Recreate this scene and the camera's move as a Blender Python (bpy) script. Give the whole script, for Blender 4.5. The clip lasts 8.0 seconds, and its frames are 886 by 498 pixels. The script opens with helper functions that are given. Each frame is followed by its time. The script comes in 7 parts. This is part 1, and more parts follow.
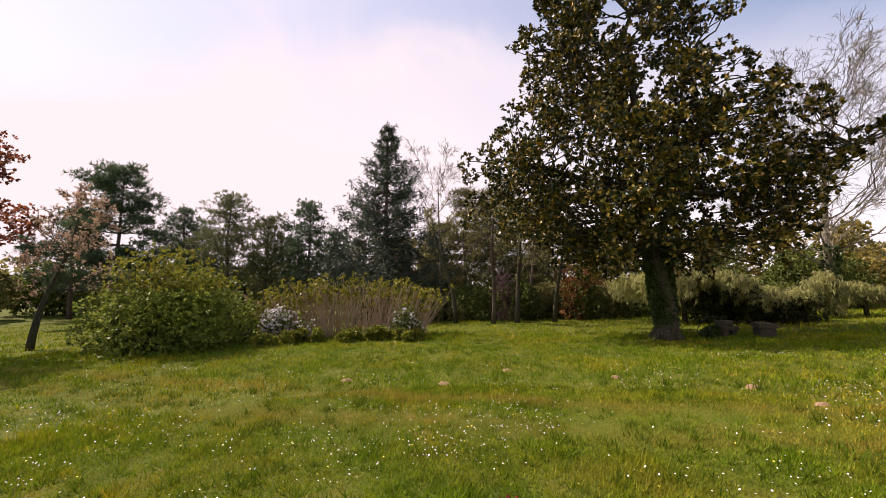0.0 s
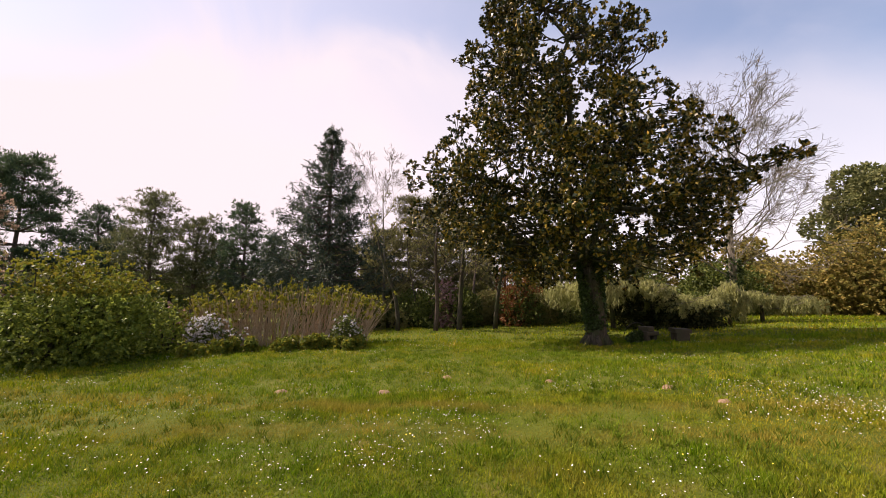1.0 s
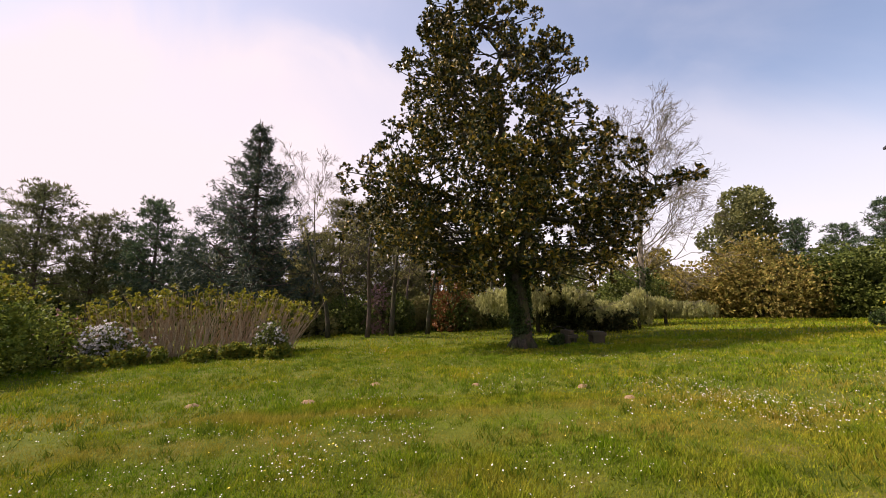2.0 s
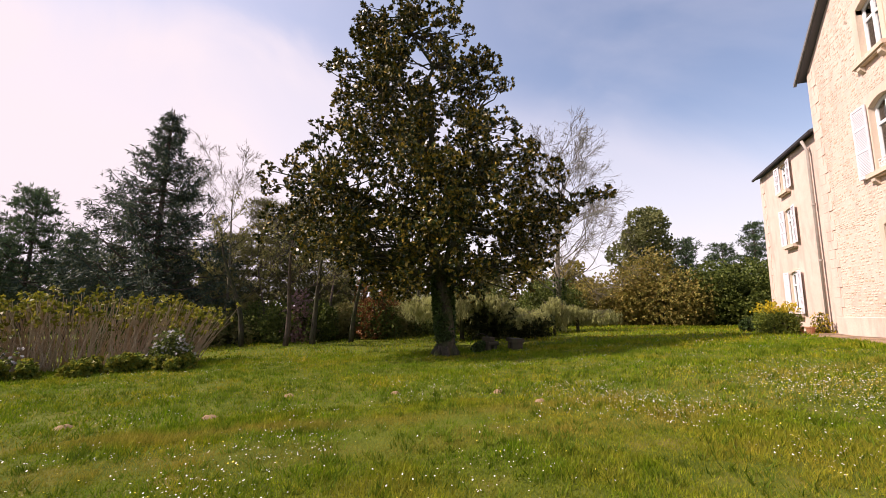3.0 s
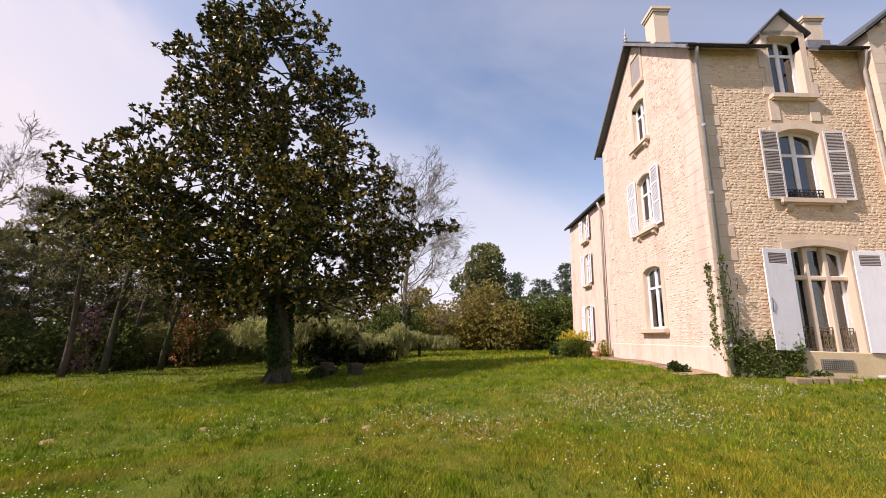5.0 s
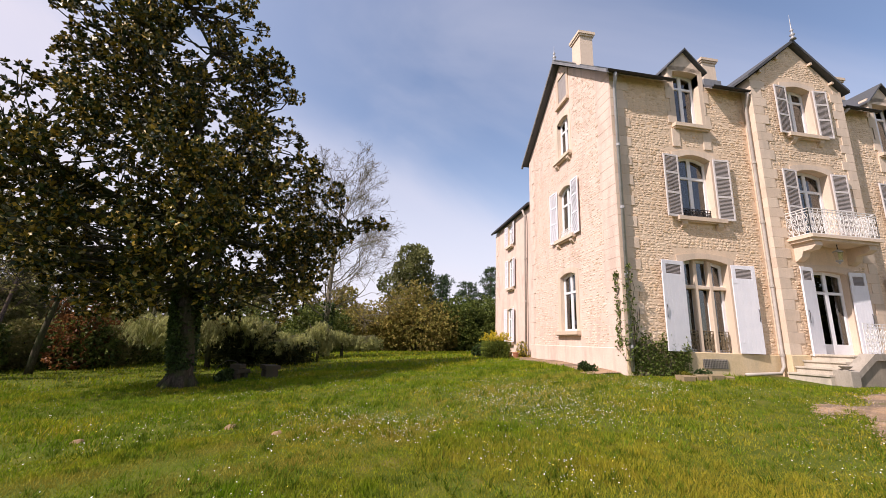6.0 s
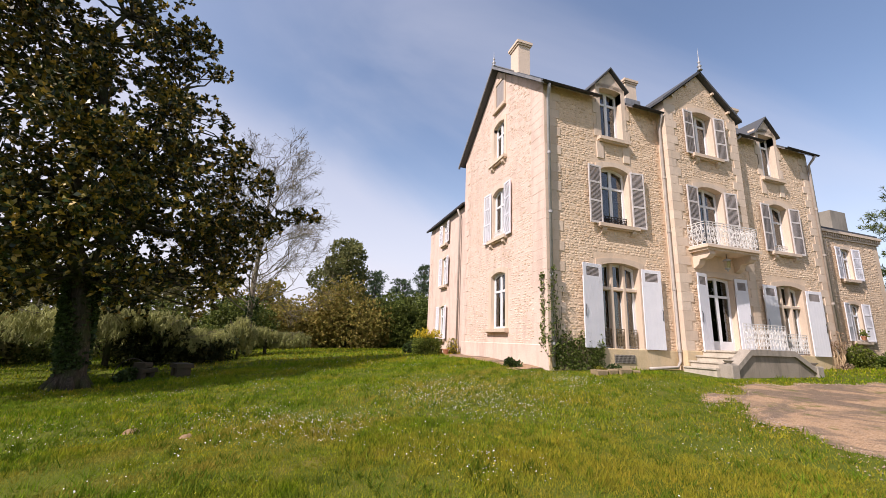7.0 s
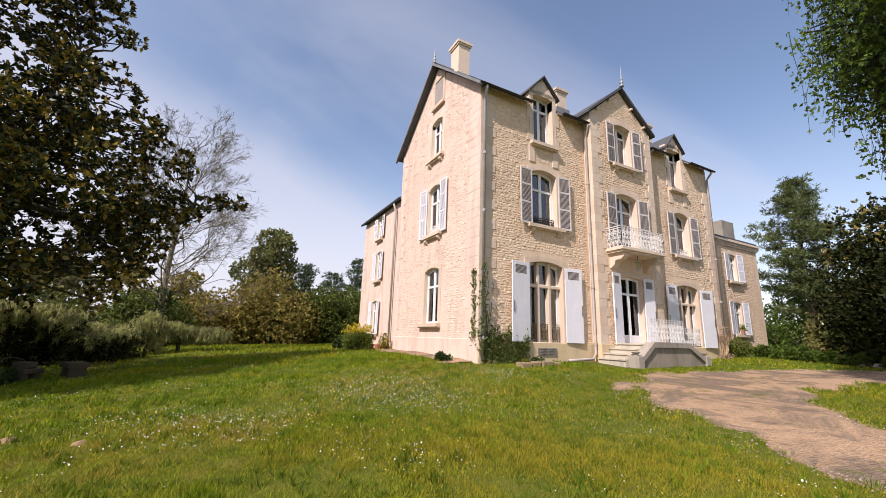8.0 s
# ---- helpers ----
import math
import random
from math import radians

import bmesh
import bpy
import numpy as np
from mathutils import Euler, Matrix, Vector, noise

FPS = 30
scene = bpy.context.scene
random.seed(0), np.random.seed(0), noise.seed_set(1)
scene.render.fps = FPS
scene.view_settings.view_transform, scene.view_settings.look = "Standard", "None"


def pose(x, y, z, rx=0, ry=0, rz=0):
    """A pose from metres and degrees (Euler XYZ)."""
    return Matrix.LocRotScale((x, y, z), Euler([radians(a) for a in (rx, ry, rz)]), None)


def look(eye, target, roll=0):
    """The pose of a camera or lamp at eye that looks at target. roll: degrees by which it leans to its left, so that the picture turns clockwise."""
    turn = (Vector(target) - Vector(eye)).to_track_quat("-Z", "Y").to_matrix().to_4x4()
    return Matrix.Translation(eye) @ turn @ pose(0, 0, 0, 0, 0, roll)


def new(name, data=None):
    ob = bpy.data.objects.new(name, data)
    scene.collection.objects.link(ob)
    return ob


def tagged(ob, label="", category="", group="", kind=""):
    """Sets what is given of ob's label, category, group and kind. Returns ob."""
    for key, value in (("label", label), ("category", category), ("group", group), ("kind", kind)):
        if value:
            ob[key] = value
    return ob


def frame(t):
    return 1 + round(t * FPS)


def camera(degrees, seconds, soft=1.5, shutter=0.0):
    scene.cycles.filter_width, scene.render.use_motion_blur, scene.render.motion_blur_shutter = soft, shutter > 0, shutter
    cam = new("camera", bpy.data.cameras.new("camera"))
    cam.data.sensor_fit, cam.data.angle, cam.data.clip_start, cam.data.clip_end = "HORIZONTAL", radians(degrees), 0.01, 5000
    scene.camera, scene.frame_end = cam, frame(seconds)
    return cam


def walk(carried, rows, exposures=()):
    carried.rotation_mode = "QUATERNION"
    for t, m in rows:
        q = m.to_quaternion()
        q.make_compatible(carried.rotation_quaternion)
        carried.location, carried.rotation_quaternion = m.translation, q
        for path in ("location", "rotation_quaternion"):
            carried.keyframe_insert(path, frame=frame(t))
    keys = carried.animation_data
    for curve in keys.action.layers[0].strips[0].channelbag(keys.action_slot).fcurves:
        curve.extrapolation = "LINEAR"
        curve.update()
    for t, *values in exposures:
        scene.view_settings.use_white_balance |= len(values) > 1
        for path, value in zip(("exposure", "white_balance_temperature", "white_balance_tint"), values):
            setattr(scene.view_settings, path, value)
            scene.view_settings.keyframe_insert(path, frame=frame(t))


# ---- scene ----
cam = camera(95.6, 8.0, soft=0.75)
PATH = [
    (0, (-10.52, 7.392, 0.661), (-9.211, 8.892, 0.849), 0.4),
    (0.5, (-10.519, 7.373, 0.662), (-9.115, 8.782, 0.87), 0.6),
    (1, (-10.524, 7.343, 0.664), (-9.024, 8.646, 0.89), 0.7),
    (1.5, (-10.52, 7.302, 0.663), (-8.925, 8.484, 0.906), 0.6),
    (3, (-10.446, 7.16, 0.664), (-8.608, 7.89, 0.962), 1.0),
    (3.5, (-10.426, 7.08, 0.665), (-8.538, 7.651, 0.998), 1.3),
    (4, (-10.443, 7.008, 0.674), (-8.519, 7.41, 1.049), 1.6),
    (4.5, (-10.471, 6.954, 0.678), (-8.526, 7.174, 1.088), 1.7),
    (5.8, (-10.367, 6.875, 0.668), (-8.433, 6.627, 1.112), 2.0),
    (6, (-10.354, 6.866, 0.667), (-8.43, 6.553, 1.113), 2.1),
    (6.5, (-10.341, 6.849, 0.662), (-8.45, 6.375, 1.109), 2.1),
    (7, (-10.343, 6.841, 0.653), (-8.496, 6.216, 1.098), 2.2),
    (7.5, (-10.353, 6.838, 0.646), (-8.565, 6.057, 1.086), 2.1),
    (8, (-10.368, 6.839, 0.638), (-8.647, 5.917, 1.072), 1.9),
]
walk(cam, [(t, look(eye, target, roll)) for t, eye, target, roll in PATH],
     [(0, 1.04, 7250, 25), (4, 0.94, 6850, 23), (8, 0.79, 6500, 18)])

# ---- world, sun ----
SUN_AZ, SUN_EL = 112.0, 46.0          # degrees from +x towards +y, degrees above the horizon
sun_dir = Vector((math.cos(radians(SUN_AZ)) * math.cos(radians(SUN_EL)), math.sin(radians(SUN_AZ)) * math.cos(radians(SUN_EL)), math.sin(radians(SUN_EL))))
world = bpy.data.worlds.new("sky")
scene.world = world
world.use_nodes = True
wn, wl = world.node_tree.nodes, world.node_tree.links
wn.clear()
sky = wn.new("ShaderNodeTexSky")
sky.sky_type, sky.sun_disc = "NISHITA", False
sky.sun_elevation, sky.sun_rotation = radians(SUN_EL), radians(90 - SUN_AZ)
sky.air_density, sky.dust_density, sky.ozone_density = 1.1, 0.3, 0.05
# thin cirrus veils, stretched along one direction of the sky, thicker towards the sun
coord = wn.new("ShaderNodeTexCoord")
mapping = wn.new("ShaderNodeMapping")
mapping.vector_type = "TEXTURE"
along = Vector((-0.27, -0.78, -0.42)).normalized()          # the way the veils are drawn out
across = along.cross(Vector((0, 0, 1))).normalized()
mapping.inputs["Rotation"].default_value = Matrix((along, across, along.cross(across))).transposed().to_euler()
mapping.inputs["Scale"].default_value = (2.2, 0.45, 0.45)
cirrus = wn.new("ShaderNodeTexNoise")
cirrus.inputs["Scale"].default_value, cirrus.inputs["Detail"].default_value, cirrus.inputs["Distortion"].default_value = 1.3, 6, 0.5
toward = wn.new("ShaderNodeVectorMath")
toward.operation = "DOT_PRODUCT"
toward.inputs[1].default_value = Vector((sun_dir.x, sun_dir.y, 0.25)).normalized()
glare = wn.new("ShaderNodeMapRange")
glare.interpolation_type = "SMOOTHSTEP"
glare.inputs["From Min"].default_value, glare.inputs["From Max"].default_value = -0.35, 0.98
glare.inputs["To Min"].default_value, glare.inputs["To Max"].default_value = 0.0, 0.45
veil = wn.new("ShaderNodeMapRange")
veil.interpolation_type = "SMOOTHSTEP"
veil.inputs["From Min"].default_value, veil.inputs["From Max"].default_value = 0.42, 0.78
veil.inputs["To Min"].default_value, veil.inputs["To Max"].default_value = 0.0, 0.3
# haze lies thicker near the horizon
height = wn.new("ShaderNodeSeparateXYZ")
low_haze = wn.new("ShaderNodeMapRange")
low_haze.interpolation_type = "SMOOTHSTEP"
low_haze.inputs["From Min"].default_value, low_haze.inputs["From Max"].default_value = 0.5, -0.05
low_haze.inputs["To Min"].default_value, low_haze.inputs["To Max"].default_value = 0.0, 0.46
# a sheet of high cloud whose straight, ragged edge runs across the sky
sheet = wn.new("ShaderNodeVectorMath")
sheet.operation = "DOT_PRODUCT"
sheet.inputs[1].default_value = (-0.423, -0.366, 0.829)
ragged = wn.new("ShaderNodeMath")
ragged.operation = "MULTIPLY_ADD"
ragged.inputs[1].default_value = -0.16
sheet_edge = wn.new("ShaderNodeMapRange")
sheet_edge.interpolation_type = "SMOOTHSTEP"
sheet_edge.inputs["From Min"].default_value, sheet_edge.inputs["From Max"].default_value = -0.03, -0.17
sheet_edge.inputs["To Min"].default_value, sheet_edge.inputs["To Max"].default_value = 0.0, 0.47
veils = wn.new("ShaderNodeMath")
veils.operation = "ADD"
both = wn.new("ShaderNodeMath")
both.operation = "ADD"
total = wn.new("ShaderNodeMath")
total.operation, total.use_clamp = "ADD", True
haze = wn.new("ShaderNodeMix")
haze.data_type = "RGBA"
haze_tone = wn.new("ShaderNodeMix")                # rosy towards the sun, cooler away from it
haze_tone.data_type = "RGBA"
haze_tone.inputs["A"].default_value = (4.7, 4.8, 5.25, 1)
haze_tone.inputs["B"].default_value = (4.75, 4.25, 4.4, 1)
bg = wn.new("ShaderNodeBackground")
bg.inputs["Strength"].default_value = 0.10
wout = wn.new("ShaderNodeOutputWorld")
wl.new(coord.outputs["Generated"], mapping.inputs["Vector"])
wl.new(mapping.outputs["Vector"], cirrus.inputs["Vector"])
wl.new(coord.outputs["Generated"], toward.inputs[0])
wl.new(toward.outputs["Value"], glare.inputs["Value"])
wl.new(cirrus.outputs["Fac"], veil.inputs["Value"])
wl.new(coord.outputs["Generated"], height.inputs["Vector"])
wl.new(height.outputs["Z"], low_haze.inputs["Value"])
wl.new(low_haze.outputs["Result"], both.inputs[0])
wl.new(coord.outputs["Generated"], sheet.inputs[0])
wl.new(cirrus.outputs["Fac"], ragged.inputs[0])
wl.new(sheet.outputs["Value"], ragged.inputs[2])
wl.new(ragged.outputs["Value"], sheet_edge.inputs["Value"])
wl.new(veil.outputs["Result"], veils.inputs[0])
wl.new(sheet_edge.outputs["Result"], veils.inputs[1])
wl.new(veils.outputs["Value"], both.inputs[1])
wl.new(both.outputs["Value"], total.inputs[0])
wl.new(glare.outputs["Result"], total.inputs[1])
wl.new(total.outputs["Value"], haze.inputs["Factor"])
wl.new(glare.outputs["Result"], haze_tone.inputs["Factor"])
wl.new(haze_tone.outputs["Result"], haze.inputs["B"])
wl.new(sky.outputs["Color"], haze.inputs["A"])
wl.new(haze.outputs["Result"], bg.inputs["Color"])
wl.new(bg.outputs["Background"], wout.inputs["Surface"])

lamp = bpy.data.lights.new("sun", "SUN")
lamp.energy, lamp.angle, lamp.color = 3.45, radians(0.6), (1.0, 0.93, 0.86)
sun = new("sun", lamp)
sun.matrix_world = look(sun_dir * 60, (0, 0, 0))


# ---- materials ----
class Mat:
    """A principled material with small helpers for its nodes."""

    def __init__(self, name, rough=0.8, metal=0.0, spec=0.3):
        self.m = bpy.data.materials.new(name)
        self.m.use_nodes = True
        self.t = self.m.node_tree
        self.p = self.t.nodes["Principled BSDF"]
        self.p.inputs["Roughness"].default_value = rough
        self.p.inputs["Metallic"].default_value = metal
        self.p.inputs["Specular IOR Level"].default_value = spec

    def n(self, kind, **values):
        node = self.t.nodes.new("ShaderNode" + kind)
        for key, value in values.items():
            node.inputs[key.replace("_", " ")].default_value = value
        return node

    def link(self, a, b):
        self.t.links.new(a, b)

    def place(self, scale=(1, 1, 1)):
        c = self.n("TexCoord")
        mp = self.n("Mapping", Scale=scale)
        self.link(c.outputs["Object"], mp.inputs["Vector"])
        return mp.outputs["Vector"]

    def noise(self, scale, detail=4, vec=None, rough=0.6, distort=0.0):
        x = self.n("TexNoise", Scale=scale, Detail=detail, Roughness=rough, Distortion=distort)
        self.link(vec or self.place(), x.inputs["Vector"])
        return x.outputs["Fac"]

    def ramp(self, fac, stops):
        r = self.n("ValToRGB")
        e = r.color_ramp.elements
        while len(e) < len(stops):
            e.new(0.5)
        for el, (pos, col) in zip(e, stops):
            el.position, el.color = pos, (*col, 1)
        self.link(fac, r.inputs["Fac"])
        return r.outputs["Color"]

    def mix(self, fac, a, b, blend="MIX"):
        x = self.n("Mix")
        x.data_type, x.blend_type = "RGBA", blend
        for key, value in (("Factor", fac), ("A", a), ("B", b)):
            if isinstance(value, (int, float)):
                x.inputs[key].default_value = value
            elif isinstance(value, tuple):
                x.inputs[key].default_value = (*value, 1)
            else:
                self.link(value, x.inputs[key])
        return x.outputs["Result"]

    def color(self, out):
        if isinstance(out, tuple):
            self.p.inputs["Base Color"].default_value = (*out, 1)
        else:
            self.link(out, self.p.inputs["Base Color"])

    def bump(self, fac, strength=0.4, distance=0.01):
        b = self.n("Bump", Strength=strength, Distance=distance)
        self.link(fac, b.inputs["Height"])
        self.link(b.outputs["Normal"], self.p.inputs["Normal"])

    def rnd(self):
        return self.n("NewGeometry").outputs["Random Per Island"]

    def obrnd(self):
        return self.n("ObjectInfo").outputs["Random"]


def plain(name, a, b, scale=6.0, rough=0.7, metal=0.0, bump=0.15, spec=0.3, fine=40.0):
    """Two tones mixed by noise at two scales, with fine relief."""
    m = Mat(name, rough, metal, spec)
    big = m.ramp(m.noise(scale, 5), [(0.35, a), (0.7, b)])
    f = m.noise(fine, 3)
    m.color(m.mix(0.25, big, m.ramp(f, [(0.3, tuple(v * 0.7 for v in a)), (0.7, tuple(min(1, v * 1.15) for v in b))])))
    m.bump(f, bump, 0.004)
    return m.m


def leafy(name, tones, trans=0.3, rough=0.55, spec=0.18, patch=0.6):
    """Leaves: tone by leaf and by clump, some light shining through."""
    m = Mat(name, rough, 0, spec)
    by_leaf = m.ramp(m.rnd(), [(i / (len(tones) - 1), t) for i, t in enumerate(tones)])
    clump = m.ramp(m.noise(patch, 3), [(0.3, (0.55, 0.55, 0.55)), (0.7, (1.25, 1.25, 1.15))])
    col = m.mix(1.0, by_leaf, clump, "MULTIPLY")
    m.color(col)
    tr = m.n("BsdfTranslucent")
    m.link(col, tr.inputs["Color"])
    mx = m.n("MixShader", Fac=trans)
    m.link(m.p.outputs["BSDF"], mx.inputs[1])
    m.link(tr.outputs["BSDF"], mx.inputs[2])
    m.link(mx.outputs["Shader"], m.t.nodes["Material Output"].inputs["Surface"])
    return m.m


def stone_mat(name, tones, by, soil=(0.25, 0.22, 0.18), rough=0.9, stain=0.35, fine=28.0, bump=0.5):
    """Limestone: tone per block, grain, weather stains that run down."""
    m = Mat(name, rough, 0, 0.2)
    src = m.rnd() if by == "island" else m.obrnd() if by == "object" else m.noise(2.2, 5)
    base = m.ramp(src, [(i / (len(tones) - 1), t) for i, t in enumerate(tones)])
    grain = m.noise(fine, 6, rough=0.7)
    base = m.mix(0.5, base, m.ramp(grain, [(0.25, (0.62, 0.6, 0.56)), (0.6, (1.08, 1.06, 1.04))]), "MULTIPLY")
    streak = m.noise(1.3, 6, m.place((1.6, 1.6, 0.35)), 0.65, 0.5)
    mask = m.ramp(streak, [(0.48, (0, 0, 0)), (0.72, (stain, stain, stain))])
    m.color(m.mix(mask, base, soil))
    m.bump(grain, bump, 0.012)
    return m.m


M_rubble = stone_mat("rubble_stone", [(0.609, 0.446, 0.296), (0.767, 0.59, 0.424), (0.694, 0.53, 0.378), (0.83, 0.665, 0.496), (0.704, 0.505, 0.324)], "island", stain=0.18)
M_rubble_ob = stone_mat("rubble_stone_single", [(0.609, 0.446, 0.296), (0.767, 0.59, 0.424), (0.694, 0.53, 0.378), (0.83, 0.665, 0.496), (0.704, 0.505, 0.324)], "object", stain=0.18)
M_pale = stone_mat("pale_rubble_stone", [(0.594, 0.431, 0.308), (0.742, 0.575, 0.473), (0.689, 0.525, 0.41), (0.784, 0.63, 0.535)], "island", stain=0.1)
M_mortar = stone_mat("lime_mortar", [(0.652, 0.496, 0.355), (0.787, 0.62, 0.464)], "noise", stain=0.3)
M_render = stone_mat("lime_render", [(0.636, 0.475, 0.39), (0.731, 0.566, 0.479), (0.784, 0.63, 0.55)], "noise", soil=(0.42, 0.31, 0.25), stain=0.6)
M_ashlar = stone_mat("dressed_limestone", [(0.618, 0.489, 0.376), (0.721, 0.587, 0.464), (0.675, 0.548, 0.44)], "object", soil=(0.3, 0.27, 0.22), stain=0.4, fine=45, bump=0.25)
M_plinth = stone_mat("plinth_limestone", [(0.52, 0.40, 0.22), (0.64, 0.50, 0.31), (0.60, 0.50, 0.36)], "noise", soil=(0.3, 0.27, 0.2), stain=0.45, bump=0.3)
M_step = stone_mat("step_limestone", [(0.46, 0.41, 0.34), (0.58, 0.52, 0.43)], "noise", soil=(0.2, 0.19, 0.16), stain=0.6, bump=0.3)
M_panel = stone_mat("grey_parapet_stone", [(0.25, 0.21, 0.165), (0.36, 0.31, 0.25)], "noise", soil=(0.09, 0.08, 0.06), stain=0.6)
M_cope = stone_mat("weathered_coping_stone", [(0.32, 0.28, 0.235), (0.43, 0.385, 0.325)], "noise", soil=(0.14, 0.13, 0.10), stain=0.7)
M_lead = plain("dull_lead", (0.17, 0.17, 0.175), (0.27, 0.27, 0.275), 5, 0.6, 0.2)
M_moss = stone_mat("mossy_dark_stone", [(0.05, 0.041, 0.028), (0.083, 0.069, 0.045)], "noise", soil=(0.04, 0.05, 0.02), stain=0.7)
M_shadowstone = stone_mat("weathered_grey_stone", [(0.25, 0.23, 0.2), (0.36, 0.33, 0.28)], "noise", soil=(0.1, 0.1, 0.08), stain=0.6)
M_white = plain("white_paint", (0.74, 0.74, 0.76), (0.82, 0.81, 0.82), 3, 0.45, bump=0.05)
M_shutter = plain("white_shutter_paint", (0.70, 0.70, 0.74), (0.80, 0.79, 0.82), 2, 0.5, bump=0.06)
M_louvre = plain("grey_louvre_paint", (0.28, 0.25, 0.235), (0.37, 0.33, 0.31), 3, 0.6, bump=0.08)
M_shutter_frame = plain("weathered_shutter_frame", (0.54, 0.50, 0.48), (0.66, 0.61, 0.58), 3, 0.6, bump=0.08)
M_iron = plain("dark_iron", (0.03, 0.03, 0.03), (0.06, 0.05, 0.045), 8, 0.55, 0.4)
M_whiteiron = plain("white_painted_iron", (0.66, 0.64, 0.61), (0.80, 0.78, 0.75), 9, 0.5)
M_zinc = plain("zinc", (0.34, 0.335, 0.335), (0.46, 0.455, 0.455), 5, 0.55, 0.25)
M_pipe = plain("painted_pipe", (0.34, 0.30, 0.26), (0.46, 0.41, 0.36), 4, 0.5)
M_slate = stone_mat("slate", [(0.05, 0.055, 0.065), (0.09, 0.095, 0.105), (0.07, 0.07, 0.08)], "island", soil=(0.09, 0.09, 0.06), rough=0.8, stain=0.3, bump=0.2)
# near-black colour stands in for the darkness of unlit rooms and the vent
M_dark = plain("hollow_shade_tone", (0.06, 0.055, 0.05), (0.10, 0.09, 0.08), 2, 0.9)
M_curtain = plain("white_curtain", (0.68, 0.71, 0.78), (0.80, 0.82, 0.87), 5, 0.9)
M_terracotta = plain("terracotta", (0.36, 0.15, 0.08), (0.46, 0.22, 0.12), 9, 0.8)


def glass_mat():
    m = Mat("window_glass")
    gl = m.n("BsdfGlossy", Roughness=0.01)
    tr = m.n("BsdfTransparent", Color=(0.86, 0.9, 0.88, 1))
    fr = m.n("Fresnel", IOR=2.3)
    wav = m.noise(2.0, 2)
    b = m.n("Bump", Strength=0.08, Distance=0.01)
    m.link(wav, b.inputs["Height"])
    m.link(b.outputs["Normal"], gl.inputs["Normal"])
    mx = m.n("MixShader")
    m.link(fr.outputs["Fac"], mx.inputs[0])
    m.link(tr.outputs["BSDF"], mx.inputs[1])
    m.link(gl.outputs["BSDF"], mx.inputs[2])
    m.link(mx.outputs["Shader"], m.t.nodes["Material Output"].inputs["Surface"])
    return m.m


M_glass = glass_mat()


def bark(name, a, b, moss=None, scale=5):
    m = Mat(name, 0.95, 0, 0.1)
    v = m.place((1, 1, 0.22))
    ridges = m.noise(scale * 5, 6, v, 0.7, 0.8)
    col = m.ramp(ridges, [(0.3, tuple(x * 0.5 for x in a)), (0.5, a), (0.72, b)])
    if moss:
        col = m.mix(m.ramp(m.noise(1.6, 4), [(0.42, (0, 0, 0)), (0.62, (0.8, 0.8, 0.8))]), col, moss)
    m.color(col)
    m.bump(ridges, 0.9, 0.02)
    return m.m


M_bark = bark("grey_bark", (0.06, 0.05, 0.036), (0.14, 0.12, 0.085), (0.05, 0.065, 0.02))
M_pinebark = bark("pine_bark", (0.10, 0.075, 0.06), (0.20, 0.15, 0.12))
M_palebark = bark("pale_bark", (0.19, 0.16, 0.13), (0.33, 0.29, 0.25), (0.16, 0.16, 0.08))
M_stem = bark("dry_stem", (0.42, 0.30, 0.18), (0.62, 0.47, 0.31), scale=9)

L_magnolia = leafy("magnolia_leaf", [(0.01, 0.022, 0.006), (0.02, 0.038, 0.008), (0.07, 0.072, 0.013), (0.19, 0.145, 0.024), (0.46, 0.3, 0.05)], 0.04, 0.4, 0.3)
L_ivy = leafy("ivy_leaf", [(0.035, 0.06, 0.018), (0.06, 0.10, 0.03), (0.10, 0.14, 0.04)], 0.2, 0.4)
L_wallivy = leafy("wall_ivy_leaf", [(0.09, 0.13, 0.03), (0.16, 0.21, 0.05), (0.23, 0.27, 0.07)], 0.3, 0.5)
L_pine = leafy("pine_needles", [(0.048, 0.082, 0.046), (0.082, 0.126, 0.063), (0.12, 0.162, 0.078)], 0.25, 0.6, 0.2)
L_greypine = leafy("greyish_pine_needles", [(0.085, 0.10, 0.045), (0.13, 0.145, 0.06), (0.19, 0.19, 0.08)], 0.3, 0.6, 0.2)
L_olivepine = leafy("olive_pine_needles", [(0.12, 0.125, 0.05), (0.18, 0.175, 0.07), (0.25, 0.225, 0.095)], 0.3, 0.6, 0.15)
L_openpine = leafy("fresh_pine_needles", [(0.08, 0.11, 0.04), (0.13, 0.165, 0.06), (0.19, 0.215, 0.08)], 0.3, 0.6, 0.2)
L_spruce = leafy("spruce_needles", [(0.032, 0.055, 0.042), (0.06, 0.088, 0.06), (0.11, 0.125, 0.06)], 0.15, 0.6, 0.2)
L_bush = leafy("lilac_leaf", [(0.1, 0.15, 0.03), (0.18, 0.235, 0.045), (0.29, 0.33, 0.055), (0.23, 0.27, 0.05)], 0.4, 0.5)
L_olive = leafy("olive_leaf", [(0.12, 0.14, 0.05), (0.19, 0.2, 0.075), (0.27, 0.26, 0.1)], 0.35, 0.55)
L_lime = leafy("spring_leaf", [(0.15, 0.17, 0.02), (0.24, 0.235, 0.03), (0.32, 0.265, 0.035)], 0.4, 0.5)
L_gold = leafy("bronze_oak_leaf", [(0.28, 0.206, 0.052), (0.398, 0.299, 0.088), (0.301, 0.268, 0.067), (0.172, 0.175, 0.041)], 0.35, 0.6)
